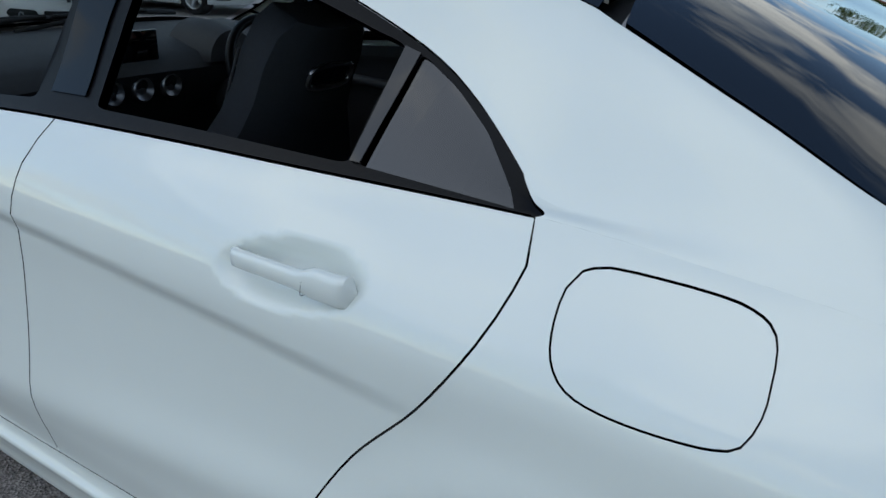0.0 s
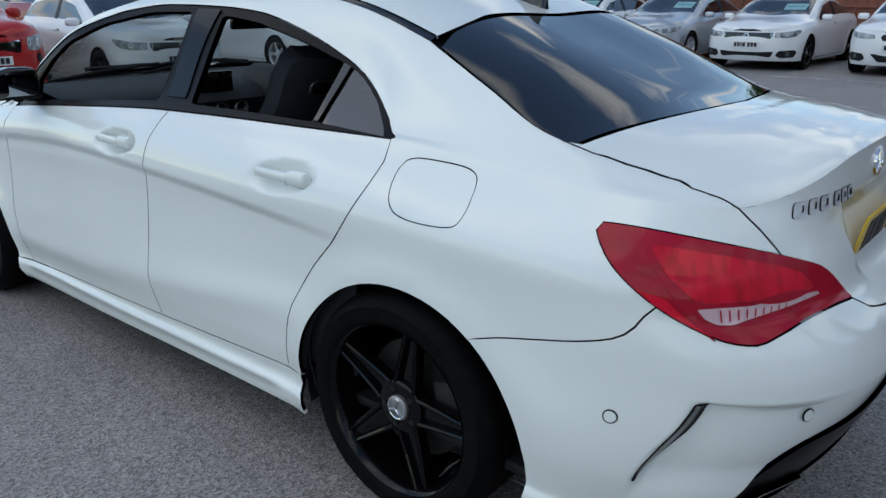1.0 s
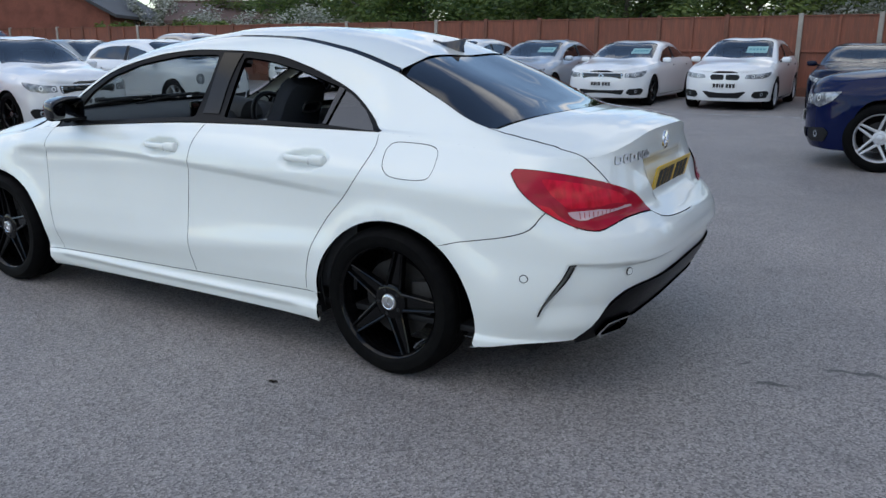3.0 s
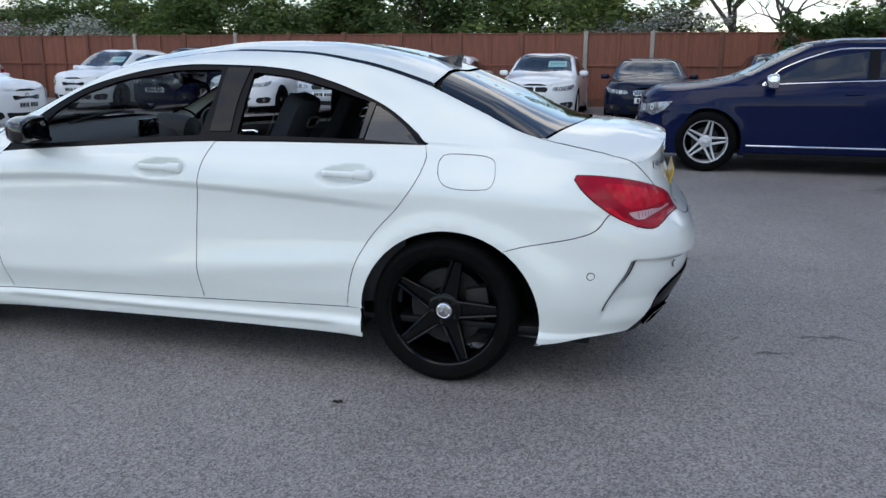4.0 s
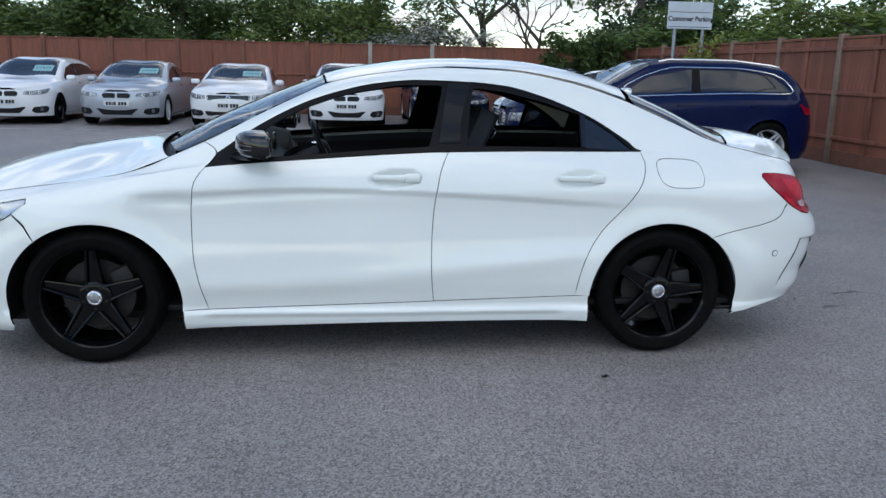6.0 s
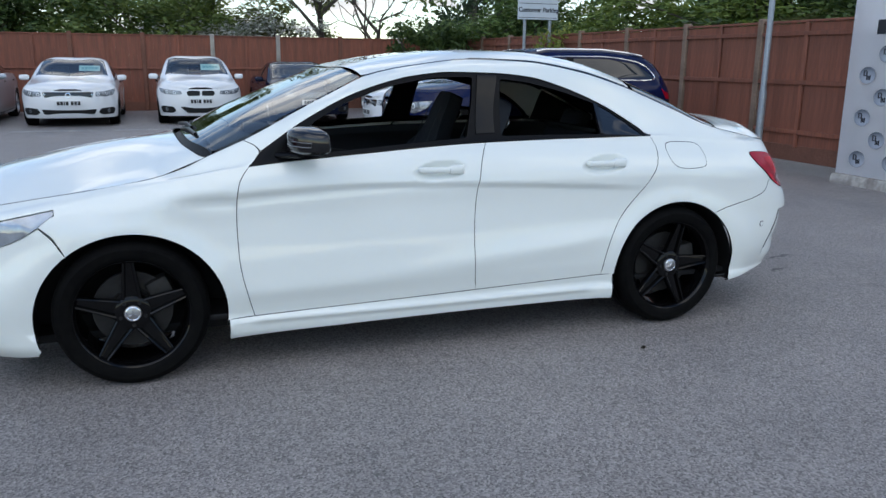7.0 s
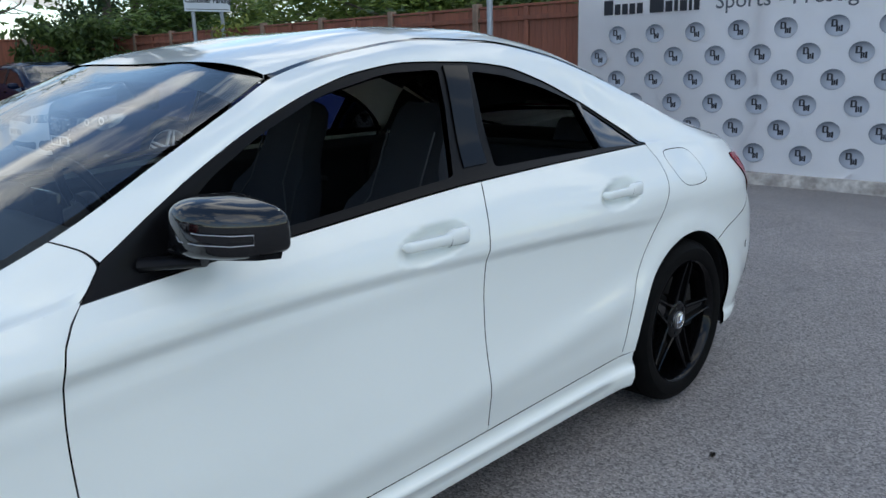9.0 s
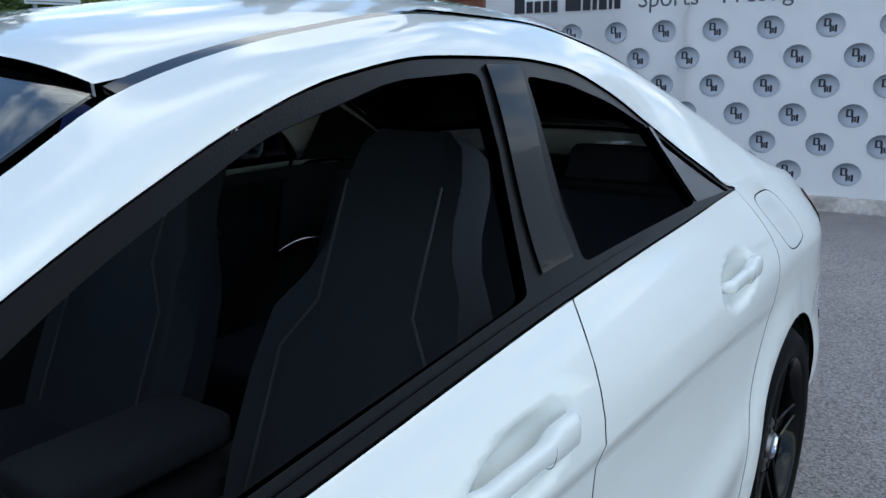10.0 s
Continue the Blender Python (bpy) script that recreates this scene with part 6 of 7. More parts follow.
    for poly in (fr, rr):
        for p in (poly, far(poly)):
            skin("side_window", [(up, p, [], k)], TINT, car, step=0.12, lift=-0.004, gap=-0.003, ret=0)
    pil = [(0.28, 0.10), (0.39, 0.10), (0.40, 0.93), (0.30, 0.93)]
    for p in (pil, far(pil)):
        skin("door_pillar", [(up, p, [], k)], TRIM, car, step=0.2, lift=0.002, gap=0, ret=0.002)
    lining = loop(spl([(-0.22, 1.1), (0.35, 0.1), (1.80, 0.1)], 0.15), [(1.80, 0.1 + 0.29 * q) for q in range(1, 20)], spl([(1.80, 5.9), (0.35, 5.9), (-0.22, 4.9)], 0.15), [(-0.22, 4.9 - 0.38 * q) for q in range(1, 10)])
    skin("headlining", [(up, lining, [], k)], DASH, car, "dark headlining", step=0.2, lift=-0.03, gap=0, ret=0)
    part("cabin_block", box(-0.75 * sx, 1.5 * sx, -0.62 * sy, 0.62 * sy, 0.3 * sz, 0.86 * sz, 0.05), GAP, car, "dark cabin interior")
    for y in (-0.34, 0.34):
        part("front_seat", box(0.0, 0.16, y - 0.2, y + 0.2, 0.8 * sz, 1.22 * sz, 0.06, 2, None), FABRIC, car)
    part("dashboard", box(-0.9 * sx, -0.55 * sx, -0.66 * sy, 0.66 * sy, 0.80 * sz, 0.945 * sz, 0.04), DASH, car)
    for fun in (low, lowm):
        for sxm, zt in seams:
            z0 = 0.27 if sxm < 1 else 0.62
            skin("door_joint", [(fun, [(sxm - 0.0035, z0), (sxm + 0.0035, z0), (sxm + 0.0035, zt - 0.03), (sxm - 0.0035, zt - 0.03)], [], ONE)], GAP, car, step=0.12, lift=0.0012, gap=0, ret=0)
        for hx in (seams[0][0] + 0.92, seams[1][0] + 0.72):
            skin("door_handle", [(fun, rounded([(hx, 0.845), (hx + 0.19, 0.853), (hx + 0.19, 0.878), (hx, 0.868)], 0.01), [], ONE)], paint_mat, car, step=0.1, lift=0.022, gap=0, ret=0.02)
        skin("sill_strip", [(fun, [(-0.92, 0.17), (0.92, 0.17), (0.92, 0.225), (-0.92, 0.225)], [], ONE)], PLASTIC if face in ("suv", "rugged") else paint_mat, car, step=0.12, lift=0.012, gap=0, ret=0.012)
        c = -3.05
        shapes = {"kidney": [(0.44, 0.645), (0.62, 0.632), (0.86, 0.645), (1.02, 0.675), (1.14, 0.735), (1.18, 0.775), (1.0, 0.755), (0.72, 0.728), (0.47, 0.712)],
                  "bars": [(0.56, 0.635), (0.80, 0.625), (1.02, 0.655), (1.16, 0.73), (1.22, 0.78), (1.02, 0.765), (0.78, 0.735), (0.57, 0.722)],
                  "rugged": [(0.58, 0.60), (0.80, 0.585), (0.98, 0.62), (1.06, 0.70), (1.08, 0.775), (0.90, 0.765), (0.60, 0.735)],
                  "suv": [(0.44, 0.62), (0.86, 0.60), (1.05, 0.66), (1.18, 0.76), (0.9, 0.745), (0.46, 0.715)]}
        lamp = rounded([(c + a, b) for a, b in shapes[face]], 0.02) if face in shapes else arc(c + 0.80, 0.675, 0.105, 0, 360, 24)[:-1]
        h = skin("headlamp", [(fun, lamp, [], ONE)], HEADLAMP, car, "clear headlamp", step=0.05, lift=0.005, gap=0, ret=0.01)
        for q, z in ((0.62, 0.676), (0.82, 0.690)) if face != "round" else ((0.80, 0.675),):
            skin("lamp_ring", [(fun, arc(c + q, z, 0.034, 0, 360, 18)[:-1], [arc(c + q, z, 0.024, 0, 360, 18)[:-1]], ONE)], SILVER, h, step=0.06, lift=0.006, gap=0, ret=0.002)
        fz = 0.335 if face != "rugged" else 0.50
        fog = rounded([(c + 0.60, 0.30), (c + 0.66, 0.385), (c + 0.98, 0.405), (c + 1.06, 0.36), (c + 0.98, 0.265), (c + 0.70, 0.255)], 0.03) if face != "rugged" else arc(c + 0.80, fz, 0.058, 0, 360, 20)[:-1]
        f = skin("bumper_intake", [(fun, fog, [], ONE)], GAP, car, step=0.06, lift=0.010, gap=0, ret=0.006)
        skin("fog_lamp", [(fun, arc(c + 0.84, fz, 0.036, 0, 360, 18)[:-1], [arc(c + 0.84, fz, 0.020, 0, 360, 18)[:-1]], ONE)], HEAD, f, step=0.06, lift=0.014, gap=0, ret=0.004)
        te = shell.XR + 0.45
        skin("tail_lamp", [(fun, rounded([(te, 0.90), (te + 0.45, 0.86), (te + 0.50, 0.72), (te + 0.12, 0.76)], 0.03), [], ONE)], LENS_RED, car, "red rear lamp", step=0.08, lift=0.004, gap=0, ret=0.006)
    if face == "kidney":
        for sgn in (-1, 1):
            kp = rounded([(c + sgn * 0.022, 0.612), (c + sgn * 0.026, 0.712), (c + sgn * 0.29, 0.718), (c + sgn * 0.345, 0.675), (c + sgn * 0.30, 0.606)], 0.03)
            ki = [(c + sgn * 0.18 + (a - c - sgn * 0.18) * 0.93, 0.664 + (b - 0.664) * 0.88) for a, b in kp]
            f = skin("grille_frame", [(low, kp, [], ONE)], CHROME if paint_mat.name.startswith("dark") else GLOSS, car, "kidney grille", step=0.06, lift=0.008, gap=0, ret=0.01)
            gi = skin("grille", [(low, ki, [], ONE)], GAP, f, step=0.06, lift=0.010, gap=0, ret=0.002)
            for j in range(7):
                s0 = c + sgn * (0.065 + 0.036 * j)
                skin("grille_slat", [(low, [(s0 - 0.003, 0.625), (s0 + 0.003, 0.625), (s0 + 0.003, 0.700), (s0 - 0.003, 0.700)], [], ONE)], CHROME if paint_mat.name.startswith("dark") else GLOSS, gi, step=0.08, lift=0.014, gap=0, ret=0.003)
        intake = rounded([(c - 0.34, 0.255), (c - 0.50, 0.385), (c + 0.50, 0.385), (c + 0.34, 0.255)], 0.03)
    else:
        lo_, hi_, gw = {"suv": (0.43, 0.72, 0.30), "rugged": (0.585, 0.70, 0.46), "round": (0.60, 0.66, 0.36)}.get(face, (0.62, 0.715, 0.50))
        up_g = rounded([(c - gw, lo_ - 0.01), (c - gw - 0.03, hi_ + 0.008), (c + gw + 0.03, hi_ + 0.008), (c + gw, lo_ - 0.01)], 0.03)
        gf = skin("grille", [(low, up_g, [], ONE)], GLOSS, car, "dark front grille", step=0.08, lift=0.006, gap=0, ret=0.008)
        rows = {"suv": 6, "rugged": 1, "round": 1}.get(face, 3)
        for j in range(rows):
            z = lo_ + (hi_ - lo_) * (j + 0.5) / rows if face != "rugged" else hi_
            skin("grille_bar", [(low, [(c - gw, z - 0.007), (c + gw, z - 0.007), (c + gw, z + 0.007), (c - gw, z + 0.007)], [], ONE)], CHROME, gf, "chrome grille bar", step=0.1, lift=0.010, gap=0, ret=0.003)
        intake = rounded([(c - 0.52, 0.27), (c - 0.57, 0.37), (c + 0.57, 0.37), (c + 0.52, 0.27)], 0.03)
        badge = skin("badge", [(low, arc(c, 0.655 if face != "suv" else 0.64, 0.055, 0, 360, 24)[:-1], [arc(c, 0.655 if face != "suv" else 0.64, 0.043, 0, 360, 24)[:-1]], ONE)], CHROME, car, "round chrome badge", step=0.06, lift=0.016, gap=0, ret=0.006)
    it = skin("lower_intake", [(low, intake, [], ONE)], GAP, car, "dark lower air intake", step=0.06, lift=0.012, gap=0, ret=0.008)
    if plate:
        pz = 0.495 if face != "suv" else 0.48
        p = low(c, pz)
        number_plate(car, Matrix.Translation((p.x - 0.014, 0, p.z)) @ Matrix.Rotation(radians(-90), 4, "Z"), PLATE_WHITE)
    if card:
        q = up(-0.62, 2.55)
        n = (up(-0.52, 3.35) - up(-0.72, 3.35)).normalized()
        pl = Matrix.Translation(q + Vector((0.06, 0.02, -0.035))) @ Matrix.Rotation(radians(-90), 4, "Z") @ Matrix.Rotation(-math.asin(min(n.x, 1)) * 1.0, 4, "X")
        cd = part("price_card", box(-0.21, 0.21, -0.003, 0.0, -0.13, 0.13, 0.001, 1, None, pl), PRICE, car, "pale blue price card behind the windscreen")
        bars(cd, CARD_INK, pl @ Matrix.Translation((0, -0.003, 0.01)), [0.045, 0.045, 0.045, 0.045, 0.045], 0.07, 0.002, 0.022, "card_mark")
    for sgn in (-1, 1):
        bm = bmesh.new()
        bmesh.ops.create_uvsphere(bm, u_segments=14, v_segments=10, radius=1)
        for v in bm.verts:
            b_ = 1.35 if face == "suv" else 1.0
            sqz = lambda q: math.copysign(abs(q) ** 0.6, q)
            v.co = Vector((-0.66 * sx + sqz(v.co.x) * (0.08 if v.co.x < 0 else 0.025) * b_, sgn * (0.93 * sy + sqz(v.co.y) * 0.10 * b_), (0.985 + sqz(v.co.z) * 0.060 * b_) * sz))
        mr = part("door_mirror", bm, CHROME if face == "suv" else paint_mat, car)
        part("mirror_arm", tube([(-0.68 * sx, sgn * 0.80 * sy, 0.955 * sz), (-0.66 * sx, sgn * 0.88 * sy, 0.965 * sz)], 0.02, 8), TRIM, mr)
        if roof_rails:
            part("roof_rail", tube([up(x, 2.0 if sgn < 0 else 4.0) + Vector((0, 0, 0.035)) for x in (-0.15, 0.0, 0.4, 0.9, 1.4, 1.55)], 0.014, 8), CHROME, car, "bright roof rail")
            vv = lambda v: v if sgn < 0 else 6 - v
            wl = [up(-0.78 + 0.12 * q, vv(0.05)) for q in range(20)] + [up(1.64, vv(0.15)), up(1.68, vv(0.4)), up(1.65, vv(0.7))] + [up(1.56 - 0.12 * q, vv(0.97)) for q in range(19)] + [up(-0.78, vv(0.08))]
            part("window_chrome", tube([p + Vector((0, sgn * 0.006, 0)) for p in wl], 0.009, 6), CHROME, car, "chrome window line")
            part("side_strip", tube([low(x, 0.30) + Vector((0, -0.004, 0)) if sgn < 0 else lowm(x, 0.30) + Vector((0, 0.004, 0)) for x in (-0.9, -0.3, 0.4, 0.95)], 0.011, 6), CHROME, car)
        for hx in (-hub, hub):
            mm = Matrix.Translation((hx * sx, sgn * (0.765 * sy), wheel_r)) @ (Matrix.Identity(4) if sgn < 0 else Matrix.Rotation(math.pi, 4, "Z")) @ Matrix.Rotation(radians(random.uniform(0, 70)), 4, "Y")
            wheel(car, mm, spokes, face in ("suv", "kidney"), wheels or ALLOY, wheel_r, wheel_r * 0.70, 0.215, False)
            ln = lathe([(ar + 0.004, -0.80 * sy), (ar + 0.012, -0.55), (0.1, -0.54)], 24, "Y", (radians(-10), radians(190)))
            bmesh.ops.translate(ln, verts=ln.verts, vec=(hx * sx, 0, wheel_r))
            if sgn > 0:
                bmesh.ops.scale(ln, verts=ln.verts, vec=(1, -1, 1))
            part("wheel_arch_liner", ln, GAP, car)
    part("underbody", box(-1.8 * sx, 1.8 * sx, -0.7, 0.7, 0.19 * sz, 0.24 * sz, 0.01), GAP, car)
    return car


P_WHITE = paint("white_car_paint", (0.78, 0.79, 0.79))
P_SILVER = paint("silver_car_paint", (0.42, 0.45, 0.49), 0.5)
P_NAVY = paint("dark_navy_paint", (0.003, 0.007, 0.024), 0.0, 0.2, 0.05, 0.28)
P_BLUE = paint("deep_blue_paint", (0.0015, 0.006, 0.040), 0.0, 0.2, 0.05, 0.28)
P_PURPLE = paint("dark_indigo_paint", (0.004, 0.005, 0.028), 0.0, 0.2, 0.05, 0.28)
P_RED = paint("bright_red_paint", (0.42, 0.014, 0.012), 0.0, 0.4, 0.15, 0.6)
P_RUST = paint("rust_red_paint", (0.30, 0.022, 0.018), 0.0, 0.4, 0.15, 0.6)
P_GREY = paint("grey_green_paint", (0.22, 0.25, 0.25), 0.4)
P_GOLD = paint("champagne_paint", (0.38, 0.33, 0.30), 0.4)


def facing(x, y, deg, z=0.0):
    """Nose of a car towards deg, counted from +x."""
    return Matrix.Translation((x, y, z)) @ Matrix.Rotation(radians(deg + 180), 4, "Z")


ROW_Y = 13.35
# far row, noses to the yard
parked("car", facing(-12.0, ROW_Y + 2.0, -90), P_WHITE, HATCH, (0.95, 0.99, 1.06), "white small crossover car with dark roof and price card", face="round", wheels=ALLOY_BLACK, wheel_r=0.33)
parked("car", facing(-9.65, ROW_Y + 2.05, -90), P_PURPLE, HATCH, (0.97, 1.0, 1.10), "dark indigo crossover car with price card in windscreen", face="bars", wheel_r=0.34)
parked("car", facing(-7.5, ROW_Y + 2.1, -90), P_WHITE, HATCH, (1.0, 1.0, 1.0), "white hatchback with kidney grille and dark wheels", face="kidney", wheels=ALLOY_BLACK)
parked("car", facing(-5.2, ROW_Y + 2.25, -90), P_SILVER, SALOON, (1.09, 1.02, 0.99), "silver saloon with kidney grille and price card", face="kidney")
parked("car", facing(-2.85, ROW_Y + 2.25, -90), P_WHITE, SALOON, (1.12, 1.04, 0.97), "white saloon with barred grille and dark wheels", face="bars", wheels=ALLOY_BLACK)
parked("car", facing(-0.3, ROW_Y + 2.1, -90), P_WHITE, HATCH, (1.0, 1.0, 1.0), "white hatchback with black kidney grille and price card", face="kidney")
parked("car", facing(2.08, ROW_Y + 2.3, -90), P_NAVY, SALOON, (1.12, 1.05, 0.93), "dark navy coupe with chrome kidney grille", face="kidney", card=False)
parked("car", facing(4.95, ROW_Y + 2.1, -90), P_NAVY, HATCH, (1.0, 1.0, 1.0), "dark navy hatchback parked beside the fence", face="bars", card=False, wheel_r=0.33)
# blue off-roader side-on behind the white car
parked("off_roader", facing(4.24, 7.02, 180), P_BLUE, HATCH, (1.07, 1.06, 1.10), "deep blue estate off-roader with silver mirrors and roof rails", category="car", face="suv", wheel_r=0.365, roof_rails=True, card=False)
parked("car", facing(4.40, 9.55, 180), P_WHITE, HATCH, (0.98, 1.0, 0.98), "white hatchback parked close beside the off-roader", face="bars", card=False)
# side row, noses to the east
parked("car", facing(-10.35, 1.95, 0), P_RED, HATCH, (0.98, 1.0, 1.16), "bright red compact off-roader with chrome-edged grille", face="rugged", wheel_r=0.33, card=False)
parked("car", facing(-9.85, 4.48, -4), P_WHITE, HATCH, (1.0, 1.0, 1.02), "white hatchback with dark mirrors", face="bars", wheels=ALLOY_BLACK, card=False)
parked("car", facing(-10.75, 8.3, 0), P_WHITE, HATCH, (0.90, 0.97, 0.99), "white small hatchback with round lamps", face="round", card=False)
parked("pickup_car", facing(-14.9, 6.5, 0), P_RUST, HATCH, (1.05, 1.05, 1.22), "rust-red off-roader with roof rails parked behind", category="car", face="rugged", wheel_r=0.36, roof_rails=True, card=False)
parked("car", facing(-15.2, 2.6, 0), P_WHITE, HATCH, (1.0, 1.0, 1.12), "white crossover parked in the second row", face="bars", card=False)
parked("car", facing(-15.3, 9.6, 0), P_GREY, HATCH, (1.0, 1.0, 1.0), "grey-green hatchback in the second row", face="bars", card=False)
parked("car", facing(-18.5, 15.6, 165), P_GOLD, HATCH, (1.05, 1.03, 1.15), "champagne estate off-roader by the fence", face="rugged", card=False, wheel_r=0.34)


# ---- banner, signs, marks ----
BANNER_X = 7.2
BANNER_SHEET = material("white_banner_sheet", (0.90, 0.90, 0.92), 0.5, grain=0.08, scale=3, stain=0.06, stain_scale=0.7, bump=0.06, bump_scale=6)
SILVER_PRINT = material("silver_print", (0.15, 0.16, 0.185), 0.5)


def shaded_print(m):
    """The printed discs run from dark rims to a pale lower middle."""
    nt = m.node_tree
    tc, mp, r = nt.nodes.new("ShaderNodeTexCoord"), nt.nodes.new("ShaderNodeMapping"), nt.nodes.new("ShaderNodeValToRGB")
    gr = nt.nodes.new("ShaderNodeTexGradient")
    gr.gradient_type = "SPHERICAL"
    mp.inputs["Location"].default_value, mp.inputs["Scale"].default_value = (-0.1, 0, 0.35), (5.0, 0.0, 7.0)
    e = r.color_ramp.elements
    e[0].position, e[0].color = 0.0, (0.09, 0.10, 0.12, 1)
    e[1].position, e[1].color = 0.85, (0.46, 0.49, 0.56, 1)
    k = e.new(0.3)
    k.color = (0.27, 0.29, 0.33, 1)
    nt.links.new(tc.outputs["Object"], mp.inputs["Vector"])
    nt.links.new(mp.outputs[0], gr.inputs["Vector"])
    nt.links.new(gr.outputs["Fac"], r.inputs["Fac"])
    nt.links.new(r.outputs["Color"], nt.nodes["Principled BSDF"].inputs["Base Color"])


shaded_print(SILVER_PRINT)
BLACK_PRINT = material("black_print", (0.012, 0.013, 0.02), 0.5)
GREY_PRINT = material("grey_print", (0.10, 0.11, 0.13), 0.5)
WALL_PAINT = material("flaking_white_wall", (0.62, 0.58, 0.53), 0.9, grain=0.7, scale=14, stain=0.7, stain_scale=5, dark=(0.20, 0.17, 0.15), bump=1.0, bump_scale=30)
GALV = material("galvanised_grey", (0.34, 0.37, 0.40), 0.45, metal=0.5, grain=0.3, scale=30, stain=0.3, stain_scale=4)
SIGN_FACE = material("pale_grey_sign", (0.55, 0.60, 0.64), 0.45, grain=0.1, scale=8, stain=0.15, stain_scale=2)


def lettering(text, size, mat, parent, place, bold=0.0):
    """A line of raised letters, each one a part."""
    cu = bpy.data.curves.new("text", "FONT")
    cu.body, cu.size, cu.extrude, cu.offset = text, size, 0.0015, bold
    cu.align_x, cu.align_y = "LEFT", "BOTTOM_BASELINE"
    cu.resolution_u = 3
    tmp = bpy.data.objects.new("tmp_text", cu)
    scene.collection.objects.link(tmp)
    me = bpy.data.meshes.new_from_object(tmp.evaluated_get(bpy.context.evaluated_depsgraph_get()))
    bpy.data.objects.remove(tmp)
    # faces that overlap along the line belong to one letter
    spans = sorted((min(me.vertices[v].co.x for v in p.vertices), max(me.vertices[v].co.x for v in p.vertices), tuple(p.vertices)) for p in me.polygons)
    groups, reach = [], -1.0
    for a, b, vs in spans:
        if a > reach + 1e-5:
            groups.append([])
        groups[-1].append(vs)
        reach = max(reach, b)
    m = place @ Matrix.Rotation(radians(90), 4, "X")
    for faces in groups:
        ids = sorted({v for f in faces for v in f})
        at = {v: k for k, v in enumerate(ids)}
        one = bpy.data.meshes.new("letter")
        one.from_pydata([tuple(m @ me.vertices[v].co) for v in ids], [], [tuple(at[v] for v in f) for f in faces])
        link("letter", one, mat, parent)


def banner():
    # local: x runs along the wall towards -y of the world, -y faces the yard
    b = thing("banner", Matrix.Translation((BANNER_X, 3.70, -0.14)) @ Matrix.Rotation(radians(-90), 4, "Z"), "large white printed banner board with rows of silver emblems", "banner")
    bm = bmesh.new()
    nx, nz = 40, 16
    W, Z0, Z1 = 9.0, 0.13, 2.75
    g = [[bm.verts.new((W * i / nx, -0.004 * math.sin(i * 0.9) * math.sin(j * 0.7), Z0 + (Z1 - Z0) * j / nz)) for j in range(nz + 1)] for i in range(nx + 1)]
    for i in range(nx):
        for j in range(nz):
            bm.faces.new((g[i][j], g[i + 1][j], g[i + 1][j + 1], g[i][j + 1]))
    bmesh.ops.solidify(bm, geom=bm.faces[:], thickness=0.02)
    part("sheet", bm, BANNER_SHEET, b)
    disc = lathe([(0.0, -0.0125), (0.10, -0.0122), (0.122, -0.011), (0.130, -0.008), (0.130, -0.004)], 36)
    bmesh.ops.scale(disc, verts=disc.verts, vec=(0.92, 1, 0.80))
    first = part("emblem", disc, SILVER_PRINT, b, "silver printed disc with dark strokes")
    strokes = []
    for u, w, a, c in ((-0.050, -0.040, -0.008, 0.058), (-0.040, -0.008, 0.050, 0.058), (-0.040, -0.012, -0.008, -0.001), (-0.010, 0.001, 0.002, 0.048), (-0.002, 0.008, -0.056, 0.0), (0.020, 0.027, -0.05, -0.006), (0.040, 0.052, -0.056, 0.002)):
        bm = box(u - 0.004, w + 0.004, -0.0150, -0.0126, a - 0.002, c + 0.002)
        strokes.append(part("emblem_stroke", bm, BLACK_PRINT, first, smooth=False))
    rows = [(1.65 - 0.262 * r, 0.57 if r % 2 == 0 else 0.315) for r in range(6)]
    spots = [(u0 + 0.503 * k, z) for z, u0 in rows for k in range(16)]
    for i, (u, z) in enumerate(spots):
        ob = first if i == 0 else new("emblem", first.data)
        ob.parent = b
        ob.matrix_basis = Matrix.Translation((u, 0, z))
        if i:
            for s in strokes:
                c = new("emblem_stroke", s.data)
                c.parent = ob
    # heading: the trade name as plain bars, the rest lettered
    u = 0.38
    for w, h, z in ((0.15, 0.17, 0), (0.10, 0.12, 0), (0.10, 0.12, 0), (0.10, 0.12, 0), (0.10, 0.12, 0), (0.07, 0, 0), (0.20, 0.17, 0), (0.11, 0.12, 0), (0.07, 0.15, 0), (0.11, 0.12, 0), (0.06, 0.12, 0), (0.09, 0.12, 0)):
        if h:
            part("heading_bar", box(u, u + w - 0.025, -0.012, -0.006, 1.885 + z, 1.885 + z + h), BLACK_PRINT, b, smooth=False)
        u += w
    lettering("Sports - Prestige", 0.235, GREY_PRINT, b, Matrix.Translation((u + 0.16, -0.008, 1.885)))
    # supporting frame behind
    for x in (0.1, 2.3, 4.5, 6.7, 8.9):
        part("prop", box(x - 0.04, x + 0.04, 0.03, 0.11, 0.0, 2.7, 0.006, 1), WOOD_RED, b)
    return b


